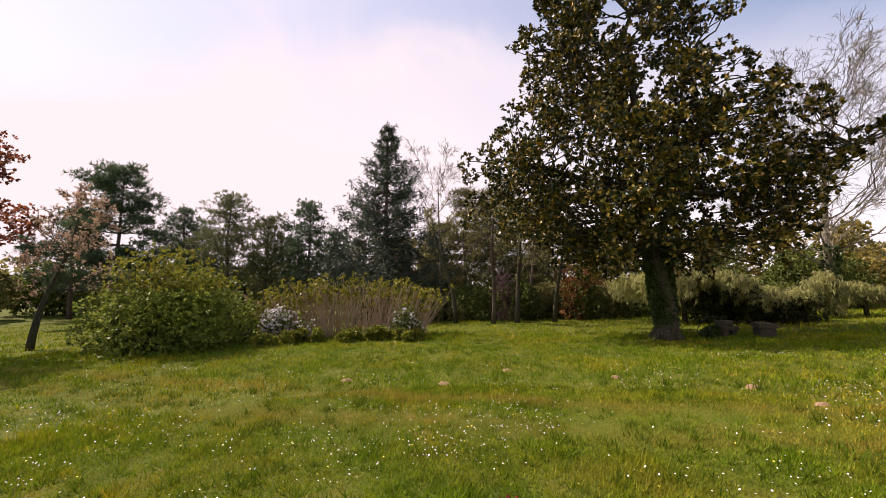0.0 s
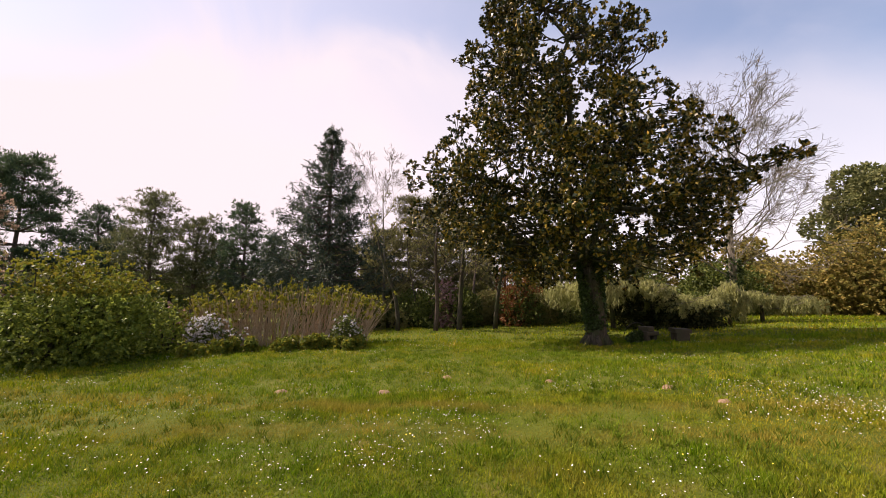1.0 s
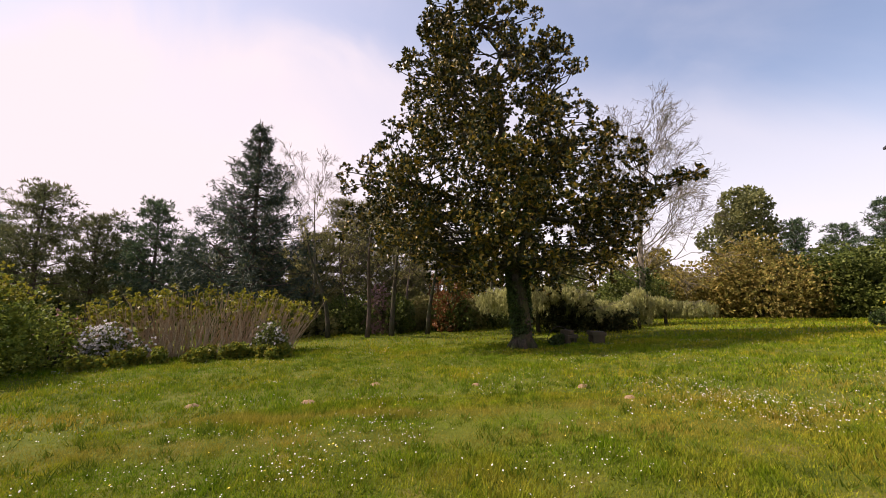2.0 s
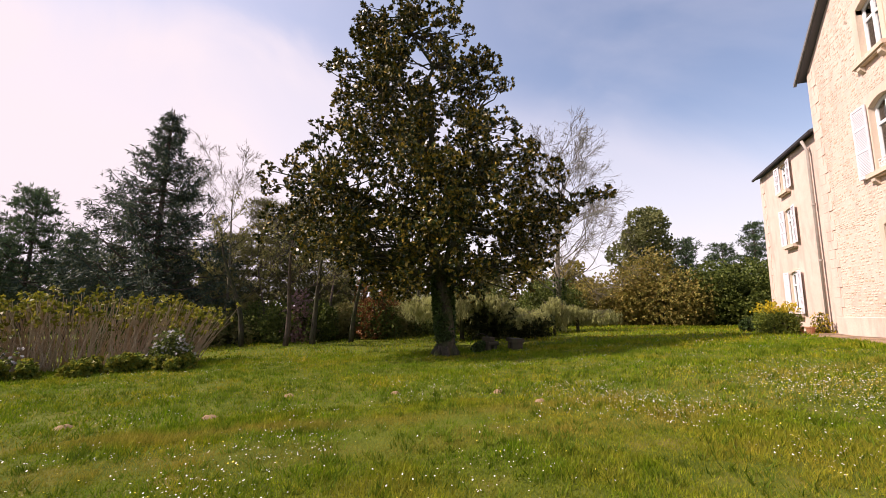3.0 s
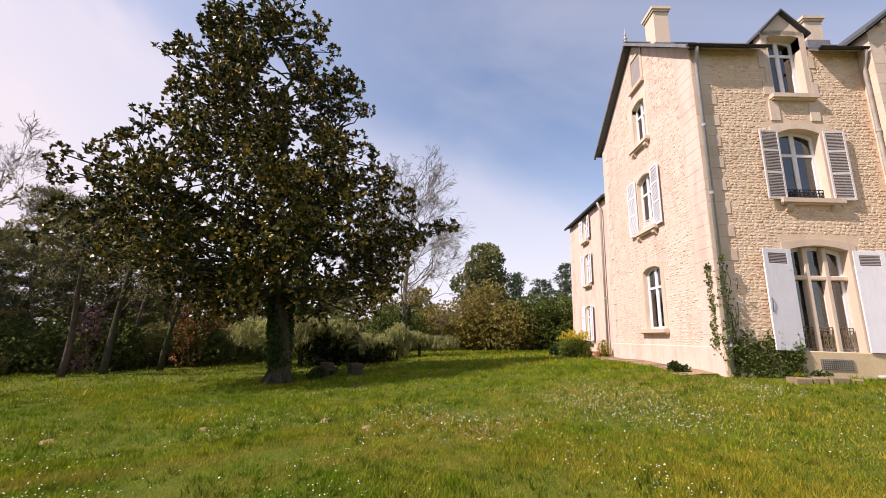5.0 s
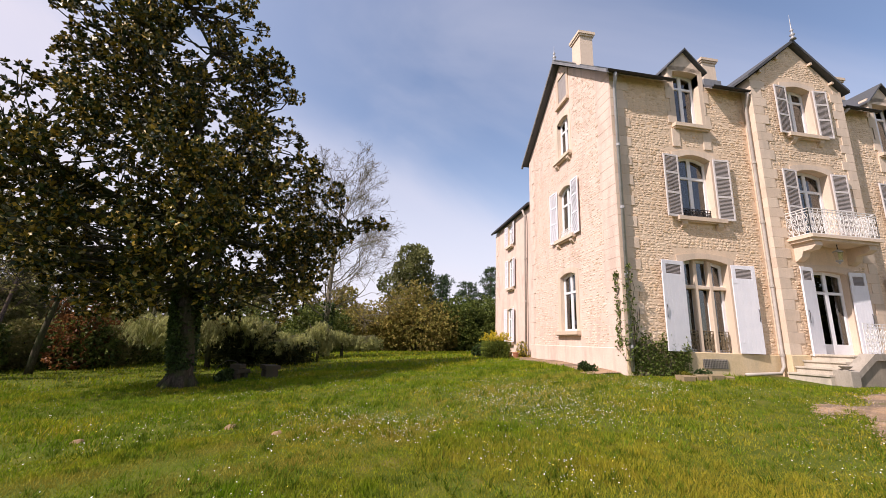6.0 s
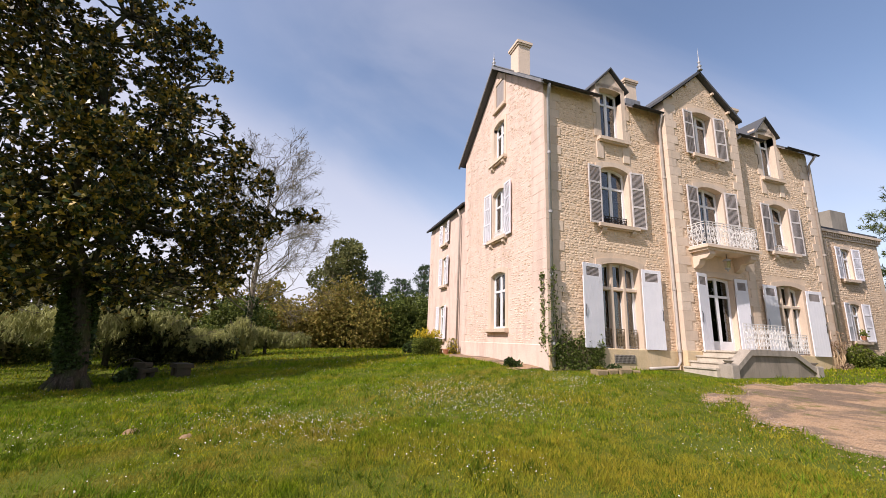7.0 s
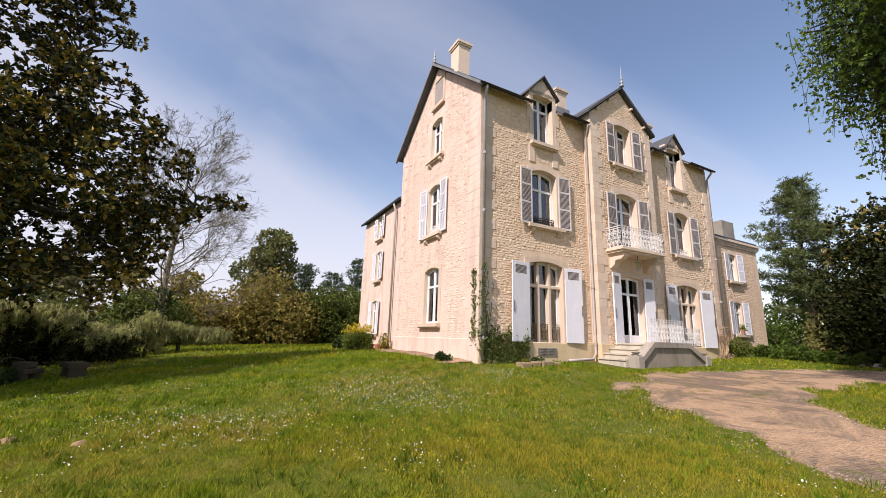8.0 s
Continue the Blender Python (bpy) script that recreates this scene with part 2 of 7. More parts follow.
L_hedge = leafy("hedge_leaf", [(0.06, 0.092, 0.022), (0.13, 0.165, 0.038), (0.215, 0.24, 0.055)], 0.35, 0.5)
L_brownwood = leafy("woodland_leaf", [(0.22, 0.20, 0.07), (0.31, 0.27, 0.10), (0.22, 0.245, 0.07), (0.37, 0.29, 0.13)], 0.4, 0.6)
L_copper = leafy("copper_leaf", [(0.17, 0.05, 0.03), (0.28, 0.09, 0.05), (0.36, 0.15, 0.07)], 0.4, 0.5)
L_rust = leafy("rust_red_leaf", [(0.17, 0.065, 0.025), (0.28, 0.115, 0.04), (0.2, 0.1, 0.032)], 0.4, 0.5)
L_pink = leafy("pink_blossom", [(0.34, 0.19, 0.19), (0.5, 0.32, 0.32)], 0.4, 0.6)
L_white = leafy("white_blossom", [(0.62, 0.58, 0.64), (0.78, 0.75, 0.78)], 0.3, 0.6)
L_cedar = leafy("weeping_cedar_needles", [(0.30, 0.32, 0.12), (0.40, 0.41, 0.16), (0.50, 0.48, 0.20)], 0.4, 0.6, 0.2)
L_yellow = leafy("yellow_flower", [(0.60, 0.45, 0.02), (0.75, 0.58, 0.04), (0.35, 0.33, 0.05)], 0.3, 0.6)
# the yew's own dark green; also paints the shade inside the weeping cedar
L_yew = leafy("yew_and_shade_needles", [(0.014, 0.022, 0.008), (0.026, 0.036, 0.01), (0.06, 0.055, 0.017)], 0.1, 0.7, 0.08)
L_birch = leafy("birch_leaf", [(0.07, 0.12, 0.02), (0.12, 0.19, 0.03), (0.17, 0.23, 0.05)], 0.4, 0.45)
L_blossom = leafy("tan_budding_leaf", [(0.42, 0.29, 0.2), (0.58, 0.42, 0.31)], 0.4, 0.6)


# ---- mesh helpers ----
class Geo:
    """Collects vertices and faces, then makes one mesh object of them."""

    def __init__(self):
        self.v, self.f = [], []

    def add(self, verts, faces):
        n = len(self.v)
        self.v.extend(tuple(p) for p in verts)
        self.f.extend(tuple(i + n for i in face) for face in faces)
        return self

    def box(self, x0, x1, y0, y1, z0, z1, m=None):
        pts = [Vector((x, y, z)) for x in (x0, x1) for y in (y0, y1) for z in (z0, z1)]
        if m is not None:
            pts = [m @ p for p in pts]
        return self.add(pts, [(0, 1, 3, 2), (4, 6, 7, 5), (0, 4, 5, 1), (2, 3, 7, 6), (0, 2, 6, 4), (1, 5, 7, 3)])

    def bevel_box(self, x0, x1, y0, y1, z0, z1, b=0.015):
        """A box whose edges on the y0 side are chamfered by b."""
        back = [(x0, y1, z0), (x1, y1, z0), (x1, y1, z1), (x0, y1, z1)]
        mid = [(x0, y0 + b, z0), (x1, y0 + b, z0), (x1, y0 + b, z1), (x0, y0 + b, z1)]
        front = [(x0 + b, y0, z0 + b), (x1 - b, y0, z0 + b), (x1 - b, y0, z1 - b), (x0 + b, y0, z1 - b)]
        faces = [(8, 9, 10, 11), (3, 2, 1, 0)]
        for a, c in ((0, 4), (4, 8)):
            faces += [(a + i, a + (i + 1) % 4, c + (i + 1) % 4, c + i) for i in range(4)]
        return self.add(back + mid + front, faces)

    def prism(self, poly, y0, y1):
        """A polygon in x and z, drawn out from y0 to y1."""
        n = len(poly)
        pts = [(x, y0, z) for x, z in poly] + [(x, y1, z) for x, z in poly]
        return self.add(pts, [tuple(range(n)), tuple(range(2 * n - 1, n - 1, -1))] + [(i, i + n, (i + 1) % n + n, (i + 1) % n) for i in range(n)])

    def ring(self, inner, outer, y0, y1):
        """An open band between two outlines of as many points, drawn out in y."""
        n = len(inner)
        pts = [(x, y, z) for y in (y0, y1) for line in (inner, outer) for x, z in line]
        f = []
        for i in range(n - 1):
            f += [(i, i + 1, n + i + 1, n + i), (2 * n + i, 3 * n + i, 3 * n + i + 1, 2 * n + i + 1),
                  (i, 2 * n + i, 2 * n + i + 1, i + 1), (n + i, n + i + 1, 3 * n + i + 1, 3 * n + i)]
        f += [(0, n, 3 * n, 2 * n), (n - 1, 3 * n - 1, 4 * n - 1, 2 * n - 1)]
        return self.add(pts, f)

    def tube(self, pts, radii, sides=6):
        pts = [Vector(p) for p in pts]
        if isinstance(radii, (int, float)):
            radii = [radii] * len(pts)
        n0 = len(self.v)
        side = None
        for i, (p, r) in enumerate(zip(pts, radii)):
            d = (pts[min(i + 1, len(pts) - 1)] - pts[max(i - 1, 0)]).normalized()
            if side is None:
                side = d.orthogonal().normalized()
            side = (side - d * side.dot(d)).normalized()
            up = d.cross(side)
            for k in range(sides):
                a = 2 * math.pi * k / sides
                self.v.append(tuple(p + (side * math.cos(a) + up * math.sin(a)) * r))
        for i in range(len(pts) - 1):
            for k in range(sides):
                a, b = n0 + i * sides + k, n0 + i * sides + (k + 1) % sides
                self.f.append((a, b, b + sides, a + sides))
        self.f.append(tuple(n0 + k for k in reversed(range(sides))))
        self.f.append(tuple(n0 + (len(pts) - 1) * sides + k for k in range(sides)))
        return self

    def lathe(self, profile, at=(0, 0, 0), sides=12):
        n0 = len(self.v)
        for r, z in profile:
            for k in range(sides):
                a = 2 * math.pi * k / sides
                self.v.append((at[0] + r * math.cos(a), at[1] + r * math.sin(a), at[2] + z))
        for i in range(len(profile) - 1):
            for k in range(sides):
                a, b = n0 + i * sides + k, n0 + i * sides + (k + 1) % sides
                self.f.append((a, b, b + sides, a + sides))
        self.f.append(tuple(n0 + k for k in reversed(range(sides))))
        self.f.append(tuple(n0 + (len(profile) - 1) * sides + k for k in range(sides)))
        return self

    def mesh(self, name, mat):
        me = bpy.data.meshes.new(name)
        me.from_pydata(self.v, [], self.f)
        me.materials.append(mat)
        me.update()
        return me

    def weld(self):
        """Joins vertices that lie in one place."""
        spot, to = {}, []
        for p in self.v:
            to.append(spot.setdefault(tuple(round(c, 4) for c in p), len(spot)))
        self.v, self.f = list(spot), [tuple(dict.fromkeys(to[i] for i in f)) for f in self.f]
        return self

    def ob(self, name, mat, parent=None, label="", m=None, smooth=False):
        me = self.mesh(name, mat)
        if smooth:
            me.shade_smooth()
        o = new(name, me)
        if parent is not None:
            o.parent = parent
        if m is not None:
            o.matrix_local = m
        if label:
            o["label"] = label
        return o


def quads(name, co, mat, corners=4, parent=None):
    """One mesh of loose faces, from an array of their corners."""
    co = np.asarray(co, dtype=np.float32).reshape(-1, 3)
    n = len(co)
    me = bpy.data.meshes.new(name)
    me.vertices.add(n)
    me.vertices.foreach_set("co", co.ravel())
    me.loops.add(n)
    me.loops.foreach_set("vertex_index", np.arange(n, dtype=np.int32))
    me.polygons.add(n // corners)
    me.polygons.foreach_set("loop_start", np.arange(0, n, corners, dtype=np.int32))
    me.materials.append(mat)
    me.update(calc_edges=True)
    o = new(name, me)
    if parent is not None:
        o.parent = parent
    return o


def thing(name, label, category, at=(0, 0, 0), group="", kind=""):
    o = new(name)
    o.location = at
    o.empty_display_size = 0.2
    return tagged(o, label, category, group, kind)


# ---- the lie of the land ----
CONTROL = np.array([
    (-10.4, 7.1, -1.0), (-9.4, 20.3, -1.16), (-11.9, 25.4, -1.38), (-6.5, 20.8, -1.2), (-2.4, 18.8, -1.12), (1.7, 20.7, -1.22),
    (5.5, 17.4, -0.98), (3.2, 12.4, -0.95), (4.1, 10.5, -0.75), (9.2, 10.1, -0.49), (13.3, 8.2, -0.33), (21.2, 3.7, -0.19),
    (20.6, -0.5, -0.06), (6.9, 0.7, 0.06), (-0.1, 0.3, -0.05), (-1.0, -3.1, -0.06), (-1.6, -8.1, -0.04), (-3.1, -1.1, -0.38),
    (-8.5, 0.8, -0.69), (-5.0, -11.1, -0.02), (-8.0, -4.2, -0.31), (0.9, -18.1, 0.3), (-3.8, 6.6, -0.65), (-0.9, 4.2, -0.3),
    (-18.0, 10.0, -1.1), (-14.0, -8.0, -0.45), (3.4, 36.1, -1.62), (-12.8, 41.8, -1.9), (29.7, 22.4, -0.7), (34.1, -7.4, 0.1)])


def _spline():
    p = CONTROL[:, :2]
    d = np.linalg.norm(p[:, None] - p[None], axis=2)
    k = np.where(d > 0, d * d * np.log(d + 1e-9), 0.0) + np.eye(len(p)) * 4.0
    q = np.hstack([np.ones((len(p), 1)), p])
    a = np.block([[k, q], [q.T, np.zeros((3, 3))]])
    return np.linalg.solve(a, np.concatenate([CONTROL[:, 2], np.zeros(3)]))


SPLINE = _spline()


def lie(x, y):
    """Height of the ground at arrays x and y."""
    x, y = np.asarray(x, float), np.asarray(y, float)
    d = np.sqrt((x[..., None] - CONTROL[:, 0]) ** 2 + (y[..., None] - CONTROL[:, 1]) ** 2)
    z = (np.where(d > 0, d * d * np.log(d + 1e-9), 0.0) @ SPLINE[:-3]) + SPLINE[-3] + SPLINE[-2] * x + SPLINE[-1] * y
    z = np.clip(z, -1.8, 0.45)
    far = np.clip((np.hypot(x + 2, y - 10) - 30) / 40, 0, 1)
    ripple = 0.018 * np.sin(x * 1.9 + 0.7 * np.sin(y * 1.3)) * np.cos(y * 1.6 + 0.5 * np.sin(x)) * (1 - far)
    return z * (1 - far) - 1.1 * far + ripple


def gz(x, y):
    return float(lie(x, y))


# ---- ground ----
def ground_mat():
    m = Mat("meadow_soil_and_moss", 0.95, 0, 0.1)
    big = m.noise(0.35, 5)
    mid = m.noise(2.4, 6, rough=0.7)
    col = m.ramp(mid, [(0.3, (0.04, 0.056, 0.005)), (0.5, (0.075, 0.098, 0.01)), (0.7, (0.15, 0.125, 0.03))])
    col = m.mix(m.ramp(big, [(0.4, (0, 0, 0)), (0.66, (0.7, 0.7, 0.7))]), col, (0.105, 0.125, 0.016))
    m.color(col)
    m.bump(m.noise(22, 5), 0.8, 0.04)
    return m.m


def ground():
    s = np.linspace(-1, 1, 190)
    grow = np.sinh(s * 5.2) / np.sinh(5.2)
    xs, ys = grow * 1600 - 2, grow * 1600 + 8
    gx, gy = np.meshgrid(xs, ys, indexing="ij")
    z = lie(gx, gy)
    n = len(s)
    me = bpy.data.meshes.new("ground")
    co = np.stack([gx, gy, z], axis=-1).reshape(-1, 3).astype(np.float32)
    i = np.arange(n * n).reshape(n, n)
    f = np.stack([i[:-1, :-1], i[1:, :-1], i[1:, 1:], i[:-1, 1:]], axis=-1).reshape(-1, 4)
    me.vertices.add(len(co))
    me.vertices.foreach_set("co", co.ravel())
    me.loops.add(f.size)
    me.loops.foreach_set("vertex_index", f.ravel().astype(np.int32))
    me.polygons.add(len(f))
    me.polygons.foreach_set("loop_start", np.arange(0, f.size, 4, dtype=np.int32))
    me.materials.append(ground_mat())
    me.update(calc_edges=True)
    me.shade_smooth()
    return tagged(new("ground", me), "uneven spring meadow ground with moss and soil", "ground", kind="structure")


ground()


def gravel_mat():
    m = Mat("tan_gravel", 0.95, 0, 0.15)
    peb = m.n("TexVoronoi", Scale=30.0)
    m.link(m.place(), peb.inputs["Vector"])
    stone = m.ramp(m.noise(48, 4, rough=0.8), [(0.3, (0.20, 0.12, 0.065)), (0.5, (0.41, 0.265, 0.155)), (0.72, (0.60, 0.46, 0.33))])
    mud = m.ramp(m.noise(9, 5), [(0.3, (0.13, 0.095, 0.07)), (0.7, (0.22, 0.165, 0.12))])
    soil = m.ramp(m.noise(0.7, 6, rough=0.75, distort=0.8), [(0.44, (0, 0, 0)), (0.56, (0.9, 0.9, 0.9))])
    col = m.mix(soil, stone, mud)
    col = m.mix(m.ramp(m.noise(1.5, 6, rough=0.75), [(0.56, (0, 0, 0)), (0.66, (0.85, 0.85, 0.85))]), col, (0.13, 0.13, 0.035))
    m.color(col)
    m.bump(peb.outputs["Distance"], 0.9, 0.03)
    return m.m


# centre line of the drive and its half width
DRIVE = [(-12.5, -0.3, 1.4), (-8.3, -0.55, 1.3), (-6.6, -1.4, 1.25), (-5.1, -2.6, 1.45), (-4.4, -4.8, 1.6), (-4.7, -7.6, 1.5), (-5.4, -10.6, 1.4), (-7.5, -13.4, 1.4), (-12.0, -16.0, 1.4)]


def drive_side(x, y):
    """How far inside the drive a place lies (negative: outside), in metres."""
    x, y = np.asarray(x, float), np.asarray(y, float)
    best = np.full(x.shape, -99.0)
    for (ax, ay, aw), (bx, by, bw) in zip(DRIVE, DRIVE[1:]):
        dx, dy = bx - ax, by - ay
        k = np.clip(((x - ax) * dx + (y - ay) * dy) / (dx * dx + dy * dy), 0, 1)
        best = np.maximum(best, aw + (bw - aw) * k - np.hypot(x - ax - dx * k, y - ay - dy * k))
    best = np.maximum(best, 0.2 - np.hypot((x + 4.0) * 0.8 + (y + 1.7) * 0.35, (y + 1.7) * 0.5 - (x + 4.0) * 0.3) * 0.9)
    return best + 0.28 * np.sin(x * 2.1 + 1.7 * np.sin(y * 1.1)) * np.cos(y * 1.7) + 0.12 * np.sin(x * 6.3 + y * 4.1)


def drive():
    g = Geo()
    step = 0.11
    xs, ys = np.arange(-14, 0, step), np.arange(-19, 3.2, step)
    gx, gy = np.meshgrid(xs, ys, indexing="ij")
    side, z = drive_side(gx, gy), lie(gx, gy)
    idx = {}
    for i in range(len(xs) - 1):
        for j in range(len(ys) - 1):
            cell = [(i, j), (i + 1, j), (i + 1, j + 1), (i, j + 1)]
            if max(side[c] for c in cell) < 0:
                continue
            face = []
            for c in cell:
                if c not in idx:
                    idx[c] = len(g.v)
                    g.v.append((xs[c[0]], ys[c[1]], z[c] + min(0.03, 0.012 + 0.05 * side[c])))
                face.append(idx[c])
            g.f.append(tuple(face))
    return tagged(g.ob("drive", gravel_mat(), smooth=True), "worn tan gravel drive with bare earth and moss", "drive", kind="structure")


drive()


def pebbles():
    """Loose stones lying on the drive."""
    rng = np.random.default_rng(17)
    n = 30000
    x, y = rng.uniform(-12, -1.8, n), rng.uniform(-13, 1.6, n)
    ok = drive_side(x, y) > -0.35 * rng.random(n)
    x, y = x[ok], y[ok]
    z = lie(x, y) + 0.016
    r = rng.uniform(0.008, 0.022, len(x))
    a = rng.uniform(0, 6.28, len(x))
    ring_p = [np.stack([x + r * np.cos(a + k * 2.09), y + r * np.sin(a + k * 2.09), z], axis=1) for k in range(3)]
    top = np.stack([x, y, z + r * 0.9], axis=1)
    co = np.stack([np.stack([ring_p[k], ring_p[(k + 1) % 3], top], axis=1) for k in range(3)], axis=1)
    o = quads("gravel", co, stone_mat("loose_gravel", [(0.20, 0.135, 0.085), (0.32, 0.23, 0.155), (0.44, 0.35, 0.27), (0.22, 0.18, 0.15)], "island", stain=0.1), 3)
    tagged(o, "loose pale stones lying on the drive", "gravel", kind="stuff")


pebbles()

# path of bare earth along the gable wall
g = Geo()
for i in range(24):
    x = 0.2 + i * 0.33
    w = 0.95 + 0.15 * math.sin(i * 1.7)
    for k, y in enumerate((0.02, w * 0.5, w)):
        g.v.append((x, y, gz(x, y) + (0.02 if k < 2 else 0.004)))
for i in range(23):
    for k in range(2):
        a = i * 3 + k
        g.f.append((a, a + 3, a + 4, a + 1))
tagged(g.ob("path", gravel_mat(), smooth=True), "narrow bare earth path along the house wall", "path", kind="structure")

# ---- the house ----
FAC = Matrix.Rotation(radians(-90), 4, "Z")       # x: along the front, y: into the house
GAB = Matrix.Rotation(radians(180), 4, "Z")       # x: minus world x, y: into the house
house = thing("house", "three-storey limestone manor house with white shutters and slate roof", "house")
ZE, ZR, LEN, DEEP = 9.3, 12.1, 13.38, 6.75
BE, BR = 9.62, 11.15                               # eaves and top of the bay's gable
C0, C1, CP = 4.92, 8.58, 0.35                      # the projecting middle bay


def wall(name, m, u0, u1, z0, z1, holes, mat, y=0.0, thick=0.45, top=None, parent=house, label=""):
    """A wall with openings through it; top: corners of a gable over it."""
    holes = [h if h[1] - h[0] > 3 else (h[0] - 0.012, h[1] + 0.012, h[2], min(h[3] + 0.012, z1)) for h in holes]
    g = Geo()
    us = sorted({u0, u1, *(h[0] for h in holes), *(h[1] for h in holes)})
    zs = sorted({z0, z1, *(h[2] for h in holes), *(h[3] for h in holes)})
    for a, b in zip(us, us[1:]):
        for c, d in zip(zs, zs[1:]):
            if any(h[0] <= a and b <= h[1] and h[2] <= c and d <= h[3] for h in holes):
                continue
            for yy in (y, y + thick):
                g.add([(a, yy, c), (b, yy, c), (b, yy, d), (a, yy, d)], [(0, 1, 2, 3)])
    for a, b, c, d in holes:
        g.add([(u, yy, z) for yy in (y, y + thick) for u, z in ((a, c), (b, c), (b, d), (a, d))],
              [(0, 1, 5, 4), (1, 2, 6, 5), (3, 0, 4, 7)] + ([(2, 3, 7, 6)] if d < z1 - 0.001 else []))
    if top:
        g.prism(top, y, y + thick)
    for u in (u0, u1):
        g.add([(u, y, z0), (u, y + thick, z0), (u, y + thick, z1), (u, y, z1)], [(0, 1, 2, 3)])
    return g.weld().ob(name, mat, parent, label, m)


def outline(u0, u1, z0, z1, rise, grow=0.0, n=10):
    """Left foot, up, over a flat arch, down to the right foot."""
    zs = z1 - rise
    pts = [(u0 - grow, z0 - 0.0)]
    for i in range(n + 1):
        k = i / n
        pts.append((u0 - grow + (u1 - u0 + 2 * grow) * k, zs + (rise * (1 - (2 * k - 1) ** 2)) + grow * (0.85 if rise else 1.0)))
    pts.append((u1 + grow, z0 - 0.0))
    return pts


def scroll_guard(name, m, u0, u1, z0, z1, y, mat, parent=house, cell=0.17, r=0.007):
    """An iron guard: two rails, bars and scrolls between them."""
    g = Geo()
    for z in (z0 + 0.03, z1 - 0.02, z1 - 0.10):
        g.box(u0, u1, y - 0.012, y + 0.012, z - 0.01, z + 0.01)
    n = max(2, round((u1 - u0) / cell))
    w = (u1 - u0) / n
    for i in range(n + 1):
        u = u0 + i * w
        g.box(u - 0.008, u + 0.008, y - 0.008, y + 0.008, z0, z1 - 0.02)
    h = z1 - 0.10 - z0
    for i in range(n):
        c = u0 + (i + 0.5) * w
        for k, (zc, rr, turn) in enumerate(((z0 + h * 0.25, 0.9, 1), (z0 + h * 0.52, 0.75, -1), (z0 + h * 0.78, 0.95, 1))):
            pts = []
            for j in range(11):
                a = j / 10 * 2 * math.pi * 1.25 * turn + i
                q = w * 0.5 * rr * (1 - 0.06 * j)
                pts.append((c + q * math.cos(a), y, zc + q * 1.15 * math.sin(a)))
            g.tube(pts, r, 4)
        g.tube([(c - w * 0.45, y, z0 + 0.04), (c + w * 0.2, y, z0 + h * 0.4), (c - w * 0.2, y, z0 + h * 0.65), (c + w * 0.45, y, z1 - 0.1)], r, 4)
    return g.ob(name, mat, parent, "", m)


SLATS = {}


def slat_mesh(w, t, mat):
    """One tilted louvre slat, shared by all of its width."""
    key = (round(w, 3), round(t, 3), mat.name)
    if key not in SLATS:
        SLATS[key] = Geo().add([(0, 0.004, -0.022), (w, 0.004, -0.022), (w, t - 0.010, 0.022), (0, t - 0.010, 0.022), (0, 0.010, -0.026), (w, 0.010, -0.026), (w, t - 0.004, 0.017), (0, t - 0.004, 0.017)],
                               [(0, 1, 2, 3), (7, 6, 5, 4), (0, 4, 5, 1), (2, 6, 7, 3), (0, 3, 7, 4), (1, 5, 6, 2)]).mesh("slat", mat)
    return SLATS[key]


def hung(u0, w, z0, y, hinge, lean):
    """The place of a shutter hinged at its right (0) or left (1) edge, swung off the wall by `lean` degrees."""
    if not hinge:
        return Matrix.Translation((u0 + w, y, z0)) @ Matrix.Rotation(radians(lean), 4, "Z") @ Matrix.Translation((-w, 0, 0))
    return Matrix.Translation((u0, y, z0)) @ Matrix.Rotation(radians(-lean), 4, "Z")


def louvre_shutter(m, u0, u1, z0, z1, y=-0.085, hinge=0, lean=5.0, mat=None, parent=None):
    """A louvred shutter folded back on the wall, swung out by a few degrees."""
    mat = mat or M_louvre
    g = Geo()
    w, h, t = u1 - u0, z1 - z0, 0.035
    s = 0.055
    g.bevel_box(0, s, 0, t, 0, h, 0.006)
    g.bevel_box(w - s, w, 0, t, 0, h, 0.006)
    rails = [0, h * 0.36, h * 0.68, h - 0.07]
    for z in rails:
        g.bevel_box(s, w - s, 0.001, t - 0.001, z, z + 0.07, 0.006)
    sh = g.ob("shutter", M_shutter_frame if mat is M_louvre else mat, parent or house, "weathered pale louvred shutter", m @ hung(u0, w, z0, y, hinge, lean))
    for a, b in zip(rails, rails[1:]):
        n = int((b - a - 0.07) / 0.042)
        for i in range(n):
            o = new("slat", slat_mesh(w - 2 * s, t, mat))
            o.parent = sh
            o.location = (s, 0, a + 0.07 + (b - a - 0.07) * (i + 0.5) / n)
    return sh


